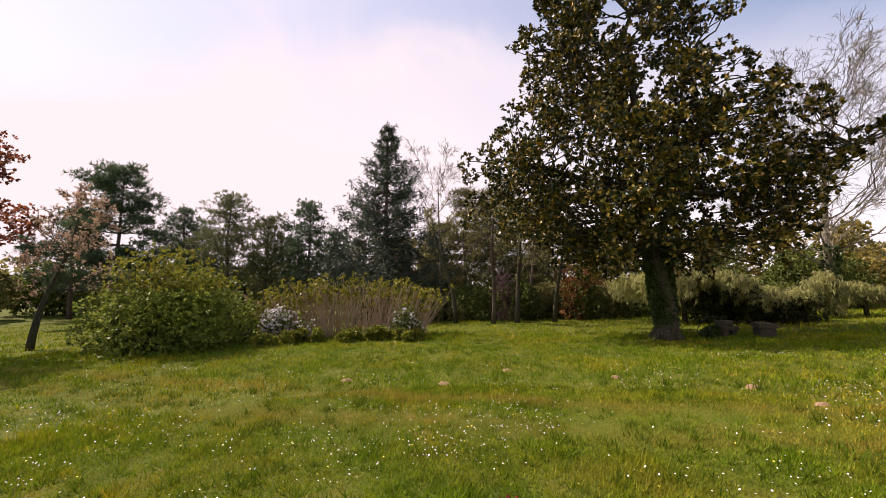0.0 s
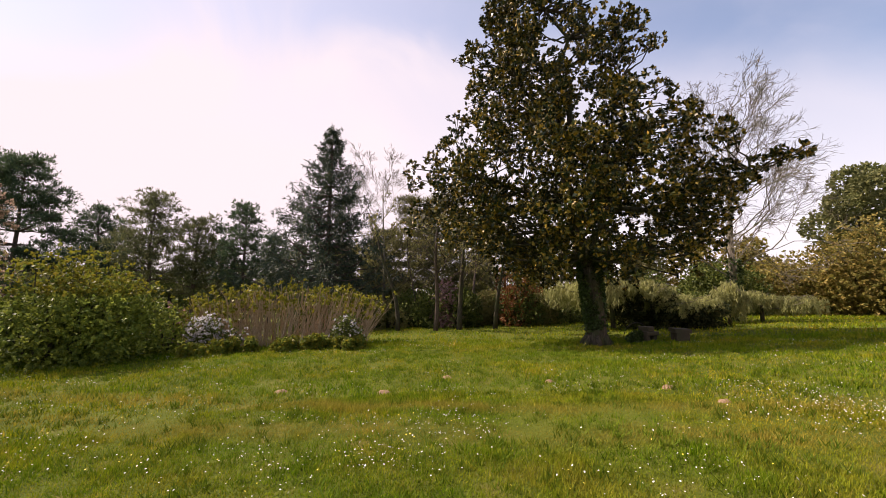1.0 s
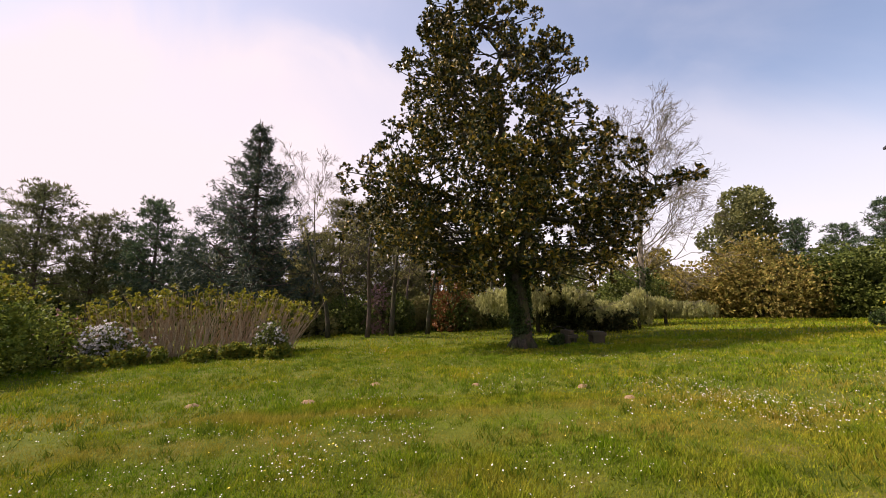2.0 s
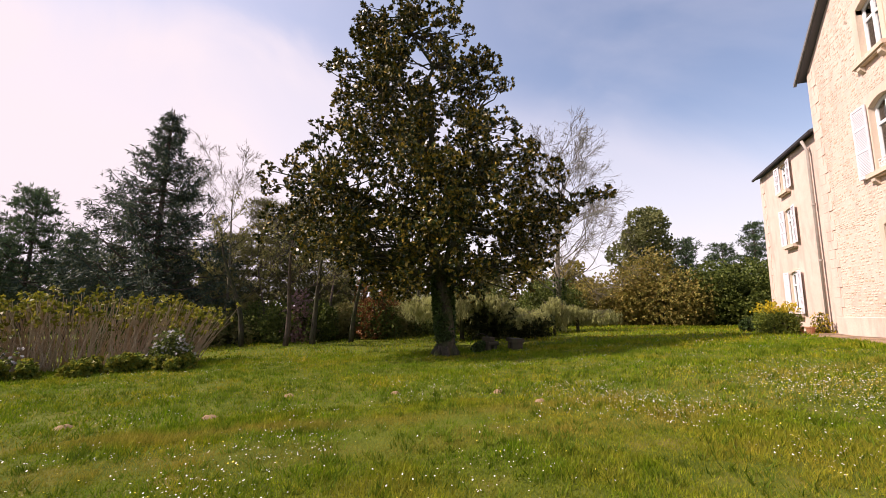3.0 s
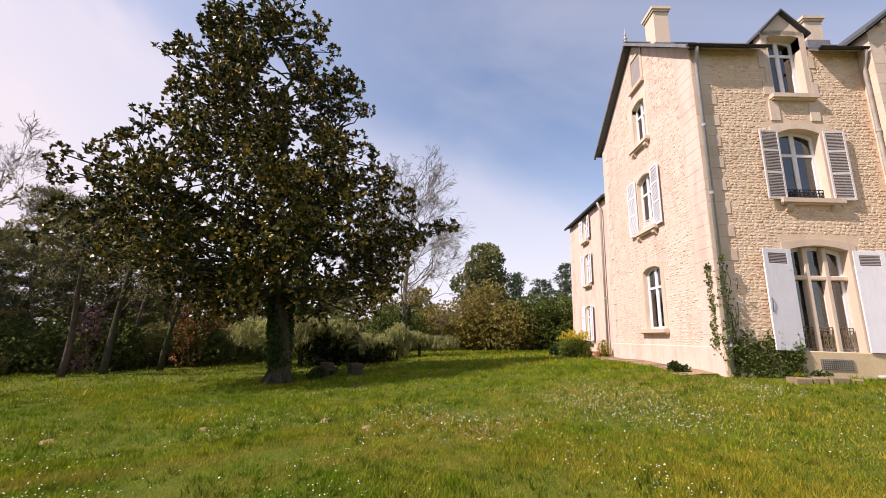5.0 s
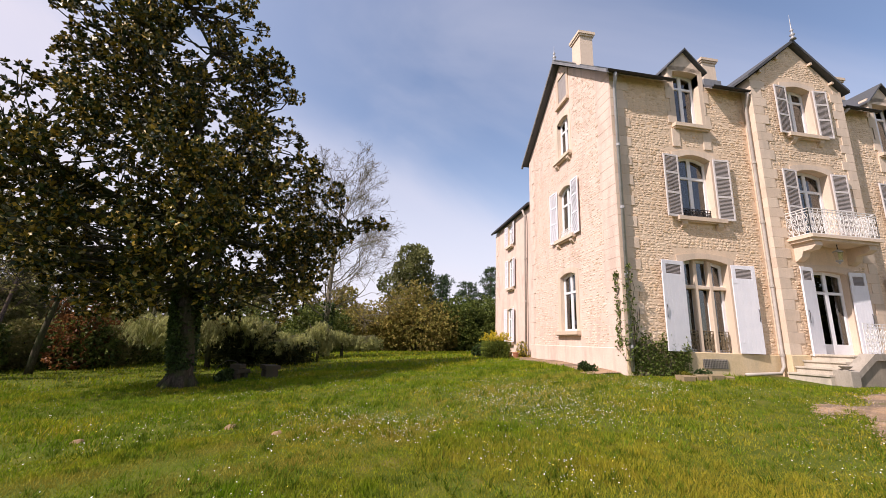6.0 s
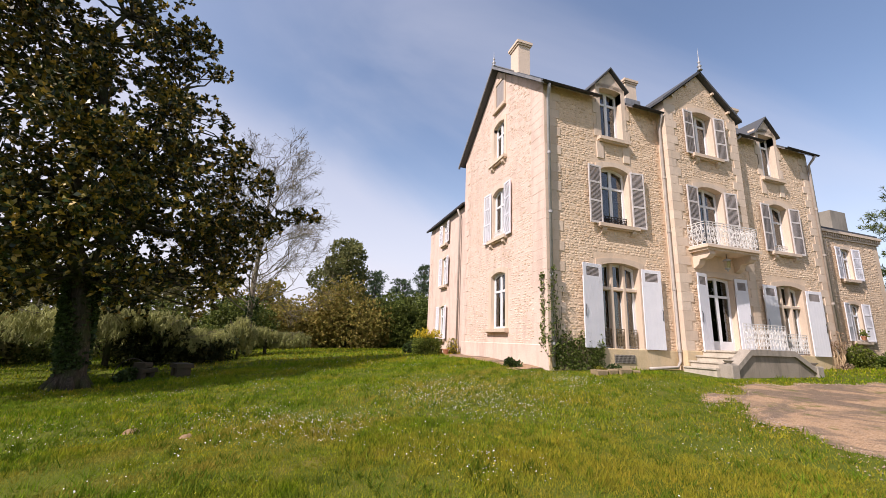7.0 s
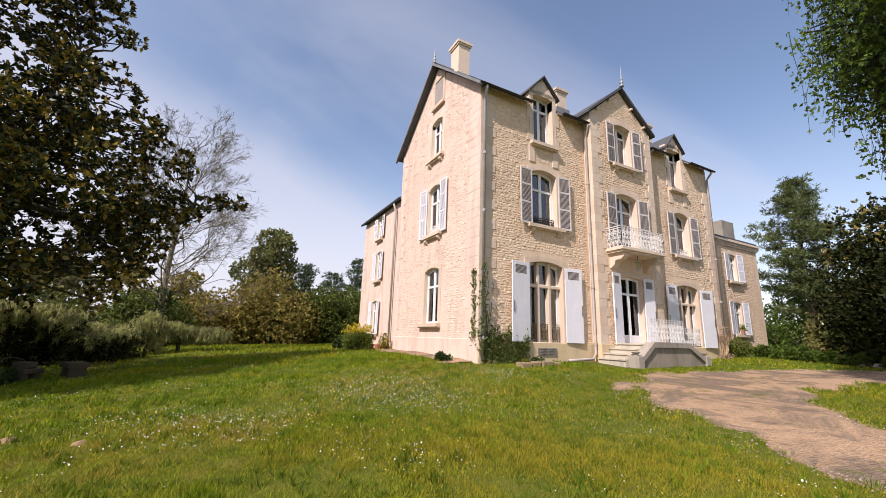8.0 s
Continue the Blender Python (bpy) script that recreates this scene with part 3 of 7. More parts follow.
def panel_shutter(m, u0, u1, z0, z1, y=-0.09, hinge=0, lean=4.0):
    """A boarded shutter with a short louvred vent near its top."""
    w, h, t = u1 - u0, z1 - z0, 0.04
    n = 6
    vent0, vent1 = h - 0.40, h - 0.12
    a, b = w / n, w * (n - 1) / n
    g = Geo()
    g.box(0.01, w - 0.01, t * 0.6, t + 0.01, 0.01, vent0)
    for z in (0.18, h * 0.5, vent0 - 0.12):
        g.box(0.02, w - 0.02, t, t + 0.022, z, z + 0.1)
    sh = g.ob("shutter", M_shutter, house, "white boarded shutter with a louvred vent, folded back", m @ hung(u0, w, z0, y, hinge, lean))
    for i in range(n):
        edge = i in (0, n - 1)
        c, d = w * i / n, w * (i + 1) / n - 0.0015
        Geo().bevel_box(c, d, 0, t * 0.6, 0, h if edge else vent0, 0.002).ob("board", M_shutter, sh)
    Geo().bevel_box(a, b, 0, t * 0.9, vent1, h, 0.005).ob("board", M_shutter, sh)
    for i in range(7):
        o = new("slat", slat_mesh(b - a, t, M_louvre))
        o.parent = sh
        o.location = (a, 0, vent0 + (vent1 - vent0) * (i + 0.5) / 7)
    x = 0.05 if not hinge else w - 0.05
    k = Geo()
    k.tube([(x, -0.012, h * 0.5), (x, -0.03, h * 0.47), (x, -0.012, h * 0.36)], 0.009, 5)
    k.ob("latch", M_iron, sh, "dark iron shutter latch")
    for zz in (0.3, h - 0.55):
        k = Geo()
        xx = w - 0.16 if not hinge else 0.0
        k.box(xx, xx + 0.16, -0.006, 0, zz, zz + 0.035)
        k.ob("hinge", M_shutter, sh)
    return sh


def window(m, u0, u1, z0, z1, y=0.0, rise=0.1, lights=2, transom=0.66, band=0.2, sill=True, brackets=True, frame_mat=None, surround=M_ashlar, parent=house, wide=0.1, door=False, deep=0.09):
    frame_mat = frame_mat or M_white
    if band:
        ring = Geo().ring(outline(u0, u1, z0, z1, rise), outline(u0, u1, z0, z1, rise, band), y - 0.022, y + 0.24)
        ring.ob("window_surround", surround, parent, "", m)
    if sill:
        s = Geo()
        a, b = u0 - band - wide * 0.5, u1 + band + wide * 0.5
        s.prism([(a, z0 - 0.13), (b, z0 - 0.13), (b, z0 - 0.01), (a, z0 - 0.01)], y - 0.17, y + 0.2)
        s.prism([(a + 0.03, z0 - 0.17), (b - 0.03, z0 - 0.17), (b - 0.03, z0 - 0.13), (a + 0.03, z0 - 0.13)], y - 0.12, y + 0.05)
        if brackets:
            for c in (a + 0.22, b - 0.22):
                s.add([(c - 0.08, yy, z) for yy, z in ((y + 0.02, z0 - 0.17), (y - 0.13, z0 - 0.17), (y - 0.12, z0 - 0.25), (y - 0.04, z0 - 0.34), (y + 0.02, z0 - 0.36))]
                      + [(c + 0.08, yy, z) for yy, z in ((y + 0.02, z0 - 0.17), (y - 0.13, z0 - 0.17), (y - 0.12, z0 - 0.25), (y - 0.04, z0 - 0.34), (y + 0.02, z0 - 0.36))],
                      [(0, 1, 2, 3, 4), (9, 8, 7, 6, 5)] + [(i, i + 5, (i + 1) % 5 + 5, (i + 1) % 5) for i in range(5)])
        s.ob("window_sill", surround, parent, "", m)
    g = Geo()
    ya, yb = y + deep, y + deep + 0.055
    w = 0.085
    g.ring(outline(u0 + w, u1 - w, z0, z1 - w, rise), outline(u0 - 0.02, u1 + 0.02, z0, z1 + 0.02, rise), ya, yb)
    g.box(u0, u1, ya + 0.002, yb - 0.002, z0, z0 + (0.34 if door else 0.075))
    zt = z0 + (z1 - z0) * transom
    cut = w * 0.95
    g.box(u0 + w, u1 - w, ya - 0.008, yb - 0.004, zt - cut / 2, zt + cut / 2)
    for i in range(1, lights):
        c = u0 + (u1 - u0) * i / lights
        thick = 0.06
        g.box(c - thick, c + thick, ya - 0.004, yb - 0.006, z0 + 0.01, z1 - 0.03)
    fr = g.ob("window_frame" if not door else "door", frame_mat, parent, "", m)
    for i in range(lights):
        a, b = u0 + (u1 - u0) * i / lights, u0 + (u1 - u0) * (i + 1) / lights
        for c, d in ((z0 + (0.3 if door else 0.04), zt), (zt, z1)):
            p = Geo().box(a + 0.01, b - 0.01, ya + 0.026, ya + 0.031, c + 0.01, d - 0.01)
            o = p.ob("pane", M_glass, fr)
            o.visible_shadow = False
    return fr


# walls ------------------------------------------------------------
FR = (2.02, 3.54, 0.62, 3.34)        # French window, left bay
FR2 = (10.12, 11.68, 0.62, 3.24)
W1 = (2.2, 3.36, 4.62, 6.72)
W1R = (10.42, 11.52, 4.56, 6.58)
D1 = (2.32, 3.26, 7.76, ZE)
D1R = (10.44, 11.36, 7.68, ZE)
CD = (6.1, 7.36, 0.64, 3.16)
CW1 = (6.14, 7.38, 4.12, 6.5)
CW2 = (6.28, 7.28, 7.72, 9.55)
wall("front_wall", FAC, 0, LEN, 0, ZE, [FR, FR2, W1, W1R, D1, D1R, (C0, C1, 0, ZE)], M_mortar)
wall("bay_wall", FAC, C0, C1, 0, BE, [CD, CW1, CW2], M_mortar, y=-CP, thick=0.5, top=[(C0, BE), (C1, BE), ((C0 + C1) / 2, BR)])
bay_sides = Geo()
bay_sides.box(C0 + 0.003, C0 + 0.1, 0.16, 2.5, 0.0, BE - 0.02)
bay_sides.box(C1 - 0.1, C1 - 0.003, 0.16, 2.5, 0.0, BE - 0.02)
bay_sides.ob("bay_return", M_ashlar, house, "", FAC)
G0, G1, G2 = (-3.8, -2.64, 1.17, 3.26), (-3.74, -2.7, 4.6, 6.62), (-3.68, -2.76, 7.84, 9.56)
wall("gable_wall", GAB, -DEEP, 0, 0, ZE, [G0, G1, (G2[0], G2[1], G2[2], ZE)], M_render)
GK = (ZR - 0.05 - ZE) / (DEEP / 2)
Gable = Geo()
for a, b, lo in ((-DEEP, G2[0], ZE), (G2[0], G2[1], G2[3] + 0.01), (G2[1], 0.0, ZE)):
    rise_a, rise_b = ZE + GK * min(-a, a + DEEP), ZE + GK * min(-b, b + DEEP)
    line = [(a, lo), (b, lo), (b, max(lo, rise_b))] + ([(-DEEP / 2, ZR - 0.05)] if a < -DEEP / 2 < b else []) + [(a, max(lo, rise_a))]
    Gable.prism(list(dict.fromkeys(line)), 0.0, 0.45)
Gable.ob("gable_top", M_render, house, "", GAB)
shell = Geo()
shell.box(DEEP - 0.4, DEEP, -LEN + 0.4, -0.45, 0, ZE)
shell.ob("back_wall", M_render, house)
side = wall("far_gable_wall", Matrix.Translation((0, -LEN, 0)), 0.46, DEEP - 0.42, 0, ZE, [], M_mortar, thick=0.4, top=[(0.46, ZE), (DEEP - 0.42, ZE), (DEEP / 2, ZR - 0.1)])
# unseen floors and partitions, near-black so the rooms stay dark behind the glass
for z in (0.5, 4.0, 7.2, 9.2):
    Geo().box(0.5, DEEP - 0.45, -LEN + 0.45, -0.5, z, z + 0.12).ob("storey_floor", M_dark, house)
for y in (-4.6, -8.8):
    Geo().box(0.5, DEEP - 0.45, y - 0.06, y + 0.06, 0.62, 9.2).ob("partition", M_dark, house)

# plinths, string courses
Geo().bevel_box(0.0, C0 - 0.005, -0.05, 0.1, -0.6, 0.62, 0.02).ob("plinth", M_plinth, house, "ochre limestone plinth", FAC)
Geo().bevel_box(C1 + 0.005, LEN, -0.05, 0.1, -0.6, 0.62, 0.02).ob("plinth", M_plinth, house, "ochre limestone plinth", FAC)
Geo().bevel_box(C0 - 0.04, CD[0] - 0.03, -CP - 0.05, -CP + 0.1, -0.6, 0.64, 0.02).ob("plinth", M_plinth, house, "ochre limestone plinth", FAC)
Geo().bevel_box(CD[1] + 0.03, C1 + 0.04, -CP - 0.05, -CP + 0.1, -0.6, 0.64, 0.02).ob("plinth", M_plinth, house, "ochre limestone plinth", FAC)
Geo().bevel_box(-DEEP - 0.03, 0.03, -0.035, 0.1, -0.6, 0.66, 0.02).ob("plinth", M_render, house, "pale rendered plinth", GAB)
# cellar grille under the French window; a near-black panel paints the opening's shade
gr = Geo()
gr.box(2.32, 3.12, -0.054, -0.02, 0.18, 0.44)
gr.ob("cellar_vent", M_dark, house, "", FAC)
gr = Geo()
for i in range(16):
    u = 2.32 + i / 20
    gr.box(u + 0.015, u + 0.03, -0.075, -0.055, 0.18, 0.44)
for i in range(5):
    gr.box(2.32, 3.12, -0.08, -0.06, 0.2 + i * 0.05, 0.212 + i * 0.05)
gr.ob("vent_grille", M_shadowstone, house, "", FAC)

# windows ------------------------------------------------------------
def stone_cross(m, u0, u1, z0, z1, y, transom):
    """Two stone mullions and a transom standing before a three-light window."""
    zt = z0 + (z1 - z0) * transom
    for i in (1, 2):
        c = u0 + (u1 - u0) * i / 3
        Geo().bevel_box(c - 0.065, c + 0.065, y, y + 0.13, z0 - 0.02, z1 - 0.02, 0.02).ob("mullion", M_ashlar, house, "pale stone window mullion", m)
    Geo().bevel_box(u0 - 0.01, u1 + 0.01, y + 0.004, y + 0.126, zt - 0.06, zt + 0.06, 0.02).ob("transom", M_ashlar, house, "pale stone window transom", m)


for u0, u1, z0, z1 in (FR, FR2):
    window(FAC, u0, u1, z0, z1, rise=0.12, lights=3, transom=0.69, band=0.2, sill=False, deep=0.24)
    stone_cross(FAC, u0, u1, z0, z1, 0.12, 0.69)
for u0, u1, z0, z1 in (W1, W1R):
    window(FAC, u0, u1, z0, z1, rise=0.14, lights=2, transom=0.66, band=0.2, deep=0.23)
for u0, u1, z0, z1 in (D1, D1R):
    window(FAC, u0, u1, z0, 9.78, rise=0.08, lights=2, transom=0.74, band=0.18, brackets=False, wide=0.0, deep=0.25)
window(FAC, *CD, y=-CP, rise=0.06, lights=2, transom=0.74, band=0.22, sill=False, door=True, deep=0.15)
window(FAC, *CW1, y=-CP, rise=0.12, lights=2, transom=0.72, band=0.2, sill=False, deep=0.25)
window(FAC, *CW2, y=-CP, rise=0.10, lights=2, transom=0.76, band=0.2, deep=0.25)
window(GAB, *G0, rise=0.12, lights=2, transom=0.66, band=0.2, brackets=False, deep=0.13)
window(GAB, *G1, rise=0.16, lights=2, transom=0.66, band=0.18, deep=0.12)
window(GAB, *G2, rise=0.12, lights=2, transom=0.68, band=0.18, deep=0.13)
# closed attic hatch high in the gable
hatch = Geo()
for i in range(4):
    hatch.bevel_box(-3.48 + i * 0.175, -3.31 + i * 0.175, -0.012, 0.02, 10.22, 11.36, 0.006)
hatch.ob("attic_hatch", M_louvre, house, "closed white boarded attic hatch", GAB)
Geo().ring(outline(-3.49, -2.78, 10.2, 11.38, 0.0), outline(-3.49, -2.78, 10.2, 11.38, 0.0, 0.14), -0.04, 0.05).ob("window_surround", M_ashlar, house, "", GAB)
Geo().box(-3.66, -2.61, -0.12, 0.05, 10.07, 10.2).ob("window_sill", M_ashlar, house, "", GAB)

# shutters
panel_shutter(FAC, 1.18, 1.98, 0.62, 3.2, lean=7)
panel_shutter(FAC, 3.58, 4.34, 0.62, 3.2, hinge=1, lean=4)
panel_shutter(FAC, 9.3, 10.08, 0.62, 3.16, lean=3)
panel_shutter(FAC, 11.76, 12.56, 0.6, 3.1, hinge=1, lean=6)
panel_shutter(FAC, 5.5, 6.06, 0.62, 3.22, y=-CP - 0.09, lean=10)
panel_shutter(FAC, 7.38, 7.94, 0.66, 3.16, y=-CP - 0.09, hinge=1, lean=4)
for base, y, du in ((W1, 0, 0.54), (W1R, 0, 0.54), (CW1, -CP, 0.56), (CW2, -CP, 0.5)):
    a, b, c, d = base
    low = c - 0.04 if base is not CW1 else c + 0.25
    louvre_shutter(FAC, a - 0.04 - du, a - 0.04, low, d - 0.1, y=y - 0.085, lean=4)
    louvre_shutter(FAC, b + 0.04, b + 0.04 + du, low, d - 0.1, y=y - 0.085, hinge=1, lean=6)
a, b, c, d = G1
louvre_shutter(GAB, a - 0.62, a - 0.04, c - 0.06, d, lean=4, mat=M_shutter)
louvre_shutter(GAB, b + 0.04, b + 0.6, c - 0.06, d, hinge=1, lean=3, mat=M_shutter)

# iron guards
scroll_guard("window_guard", FAC, W1[0], W1[1], W1[2], W1[2] + 0.36, 0.17, M_iron, cell=0.13)
scroll_guard("window_guard", FAC, W1R[0], W1R[1], W1R[2], W1R[2] + 0.36, 0.15, M_whiteiron, cell=0.13)
M_rust = plain("rusty_iron", (0.16, 0.12, 0.07), (0.26, 0.2, 0.12), 12, 0.8)
for i in range(3):
    a = FR[0] + (FR[1] - FR[0]) * i / 3
    scroll_guard("window_guard", FAC, a + 0.07, a + 0.44, 0.64, 1.24, 0.17, M_rust, cell=0.1, r=0.006)
scroll_guard("window_guard", FAC, FR2[0], FR2[1], 0.66, 1.4, 0.05, M_whiteiron, cell=0.13)
scroll_guard("window_guard", GAB, G1[0], G1[1], G1[2], G1[2] + 0.36, 0.05, M_whiteiron, cell=0.12)

# quoins -------------------------------------------------------------
def quoins(m, u, way, z0, z1, y=0.0, long=0.56, short=0.36, mat=M_ashlar, proud=0.02, back=0.06):
    """Corner blocks, long and short by turns."""
    z, i = z0, 0
    while z < z1 - 0.1:
        h = min(0.30 + 0.04 * random.random(), z1 - z)
        w = (long if i % 2 else short) + random.uniform(-0.03, 0.03)
        a, b = (u, u + w) if way > 0 else (u - w, u)
        Geo().bevel_box(a, b, y - proud - 0.004 * random.random(), y + back, z + 0.0015, z + h - 0.0015, 0.004).ob("quoin", mat, house, "", m)
        z, i = z + h, i + 1


quoins(FAC, 0.0, 1, 0.62, ZE - 0.1, long=0.62, short=0.46)
quoins(FAC, LEN, -1, 0.62, ZE - 0.1)
quoins(FAC, C0 - 0.014, 1, 0.64, BE, y=-CP, long=0.55, short=0.38, back=CP - 0.005)
quoins(FAC, C1 + 0.014, -1, 0.64, BE, y=-CP, long=0.5, short=0.34, back=CP - 0.005)
quoins(GAB, 0.018, -1, 0.66, ZE - 0.1, long=0.8, short=0.62, mat=M_render, proud=0.005)
quoins(GAB, -DEEP, 1, 0.66, ZE - 0.1, long=0.55, short=0.36, mat=M_render, proud=0.02)


# roof ---------------------------------------------------------------
def slab(name, pts, thick, mat, parent=house, label=""):
    """A sloping slab from its four upper corners."""
    p = [Vector(q) for q in pts]
    n = (p[1] - p[0]).cross(p[2] - p[0]).normalized()
    if n.z < 0:
        n = -n
    low = [q - n * thick for q in p]
    return Geo().add(p + low, [(0, 1, 2, 3), (7, 6, 5, 4)] + [(i, (i + 1) % 4, (i + 1) % 4 + 4, i + 4) for i in range(4)]).ob(name, mat, parent, label)


SL = (ZR - ZE + 0.02) / (DEEP / 2)
EX = -0.32
def roof_z(x):
    return ZR + 0.12 - SL * abs(x - DEEP / 2)


slab("roof", [(0.3, 0.24, roof_z(0.3)), (0.3, -LEN - 0.2, roof_z(0.3)), (DEEP / 2, -LEN - 0.2, roof_z(DEEP / 2)), (DEEP / 2, 0.24, roof_z(DEEP / 2))], 0.08, M_slate, label="dark slate roof slope")
EAVES = ((-0.24, 2.04), (3.52, C0 - 0.02), (C1 + 0.02, 10.18), (11.6, LEN + 0.22))
for a, b in EAVES:                                 # eaves between dormers and bay, with boards under them
    slab("roof_eave", [(EX, -a, roof_z(EX)), (EX, -b, roof_z(EX)), (0.302, -b, roof_z(0.302)), (0.302, -a, roof_z(0.302))], 0.06, M_slate)
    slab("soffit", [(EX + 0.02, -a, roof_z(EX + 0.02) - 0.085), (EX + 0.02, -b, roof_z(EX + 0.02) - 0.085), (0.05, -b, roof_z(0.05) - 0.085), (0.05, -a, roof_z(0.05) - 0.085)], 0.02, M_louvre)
slab("roof", [(DEEP + 0.3, 0.24, roof_z(DEEP + 0.3)), (DEEP + 0.3, -LEN - 0.2, roof_z(DEEP + 0.3)), (DEEP / 2, -LEN - 0.2, roof_z(DEEP / 2)), (DEEP / 2, 0.24, roof_z(DEEP / 2))], 0.1, M_slate, label="dark slate roof slope")
ridge = Geo().tube([(DEEP / 2, 0.27, ZR + 0.13), (DEEP / 2, -LEN - 0.2, ZR + 0.13)], 0.09, 8)
ridge.ob("ridge_cap", M_lead, house)
for sx in (-1, 1):
    v = Geo()
    e = DEEP / 2 + sx * (DEEP / 2 + 0.36)
    v.add([(DEEP / 2, 0.2, roof_z(DEEP / 2) + 0.03), (DEEP / 2, 0.29, roof_z(DEEP / 2) + 0.03), (e, 0.29, roof_z(e) + 0.03), (e, 0.2, roof_z(e) + 0.03),
           (DEEP / 2, 0.2, roof_z(DEEP / 2) - 0.1), (DEEP / 2, 0.29, roof_z(DEEP / 2) - 0.1), (e, 0.29, roof_z(e) - 0.09), (e, 0.2, roof_z(e) - 0.09)],
          [(0, 1, 2, 3), (7, 6, 5, 4), (0, 4, 5, 1), (1, 5, 6, 2), (2, 6, 7, 3), (3, 7, 4, 0)])
    v.ob("verge_board", M_lead, house, "dull grey verge board")


def gutter(m, u0, u1, y, z):
    g = Geo()
    prof = [(math.cos(a) * 0.055, math.sin(a) * 0.055) for a in [math.pi + i * math.pi / 6 for i in range(7)]]
    prof += [(p[0] * 0.9, p[1] * 0.9) for p in reversed(prof)]
    n = len(prof)
    g.add([(u, y + a, z + b) for u in (u0, u1) for a, b in prof], [(i, (i + 1) % n, (i + 1) % n + n, i + n) for i in range(n)] + [tuple(range(n)), tuple(range(2 * n - 1, n - 1, -1))])
    g.ob("gutter", M_iron, house, "dark zinc gutter", m)


ZG = ZE - 0.18
gutter(FAC, -0.26, 2.1, -0.36, ZG)
gutter(FAC, 3.48, C0 - 0.05, -0.36, ZG)
gutter(FAC, C1 + 0.1, 10.2, -0.36, ZG)
gutter(FAC, 11.56, LEN + 0.25, -0.36, ZG)


def dormer(c, half, zt, hole):
    """A stone dormer in the plane of the wall with a small slate gable roof."""
    g = Geo()
    sh = zt - 0.68                                     # shoulders of the little gable
    g.box(c - half, hole[0], -0.02, 0.4, ZE, sh)
    g.box(hole[1], c + half, -0.02, 0.4, ZE, sh)
    g.prism([(c - half, sh - 0.06), (c + half, sh - 0.06), (c + half, sh), (c, zt), (c - half, sh)], -0.022, 0.402)
    g.box(c - half, c - half + 0.12, 0.38, 1.4, ZE - 0.4, sh - 0.04)
    g.box(c + half - 0.12, c + half, 0.38, 1.4, ZE - 0.4, sh - 0.04)
    g.ob("dormer_front", M_ashlar, house, "pale dressed limestone dormer front", FAC)
    over = half + 0.13
    k = (zt - sh) / half
    for s in (-1, 1):
        r = Geo()
        a, b = (c, zt + 0.10), (c + s * over, zt + 0.10 - k * over)
        r.add([(a[0], -0.15, a[1]), (b[0], -0.15, b[1]), (b[0], 1.9, b[1]), (a[0], 1.9, a[1]),
               (a[0], -0.15, a[1] - 0.07), (b[0], -0.15, b[1] - 0.05), (b[0], 1.9, b[1] - 0.05), (a[0], 1.9, a[1] - 0.07)],
              [(0, 1, 2, 3), (7, 6, 5, 4), (0, 4, 5, 1), (1, 5, 6, 2), (2, 6, 7, 3), (3, 7, 4, 0)])
        r.ob("dormer_roof", M_slate, house, "dark slate dormer roof", FAC)
        Geo().bevel_box(c + s * (half - 0.06) - 0.14, c + s * (half - 0.06) + 0.14, -0.03, 0.05, 6.96, 7.58, 0.01).ob("dormer_apron_block", M_ashlar, house, "", FAC)
        for j, wide in enumerate((0.16, 0.04, 0.18)):
            e = c + s * half
            x0, x1 = (e - 0.02, e + wide) if s > 0 else (e - wide, e + 0.02)
            Geo().bevel_box(x0, x1, -0.026, 0.05, 7.78 + j * 0.44, 8.2 + j * 0.44, 0.006).ob("dormer_jamb_block", M_ashlar, house, "", FAC)


dormer((D1[0] + D1[1]) / 2, 0.62, 10.5, D1)
dormer((D1R[0] + D1R[1]) / 2, 0.6, 10.4, D1R)

CM = (C0 + C1) / 2
kz = (BR - BE) / (CM - C0)
for s in (-1, 1):
    e = CM + s * (CM - C0 + 0.2)
    z0, z1 = BR + 0.17, BR + 0.17 - kz * (CM - C0 + 0.2)
    r = Geo()
    r.add([(CM, -CP - 0.18, z0), (e, -CP - 0.18, z1), (e, 3.4, z1), (CM, 3.4, z0), (CM, -CP - 0.18, z0 - 0.12), (e, -CP - 0.18, z1 - 0.1), (e, 3.4, z1 - 0.1), (CM, 3.4, z0 - 0.12)],
          [(0, 1, 2, 3), (7, 6, 5, 4), (0, 4, 5, 1), (1, 5, 6, 2), (2, 6, 7, 3), (3, 7, 4, 0)])
    r.ob("bay_roof", M_slate, house, "dark slate roof over the middle bay", FAC)
    for i in range(2):
        k = (i + 0.9) / 2.4
        u = CM + s * (CM - C0) * k
        z = BR - 0.04 - kz * (CM - C0) * k
        Geo().box(u - 0.04, u + 0.04, -CP - 0.12, -CP + 0.02, z - 0.07, z + 0.01).ob("purlin_end", M_ashlar, house, "", FAC)


def finial(x, y, z, h):
    g = Geo().lathe([(0.10, 0), (0.05, 0.08), (0.04, 0.14), (0.085, 0.18), (0.03, 0.26), (0.025, 0.32), (0.06, 0.36), (0.02, 0.42), (0.012, h * 0.7), (0.002, h)], (x, y, z), 10)
    g.ob("finial", M_zinc, house, "grey zinc roof finial", smooth=True)


finial(DEEP / 2, 0.2, ZR + 0.15, 0.75)
finial(-CP - 0.2, -CM, BR + 0.14, 1.0)


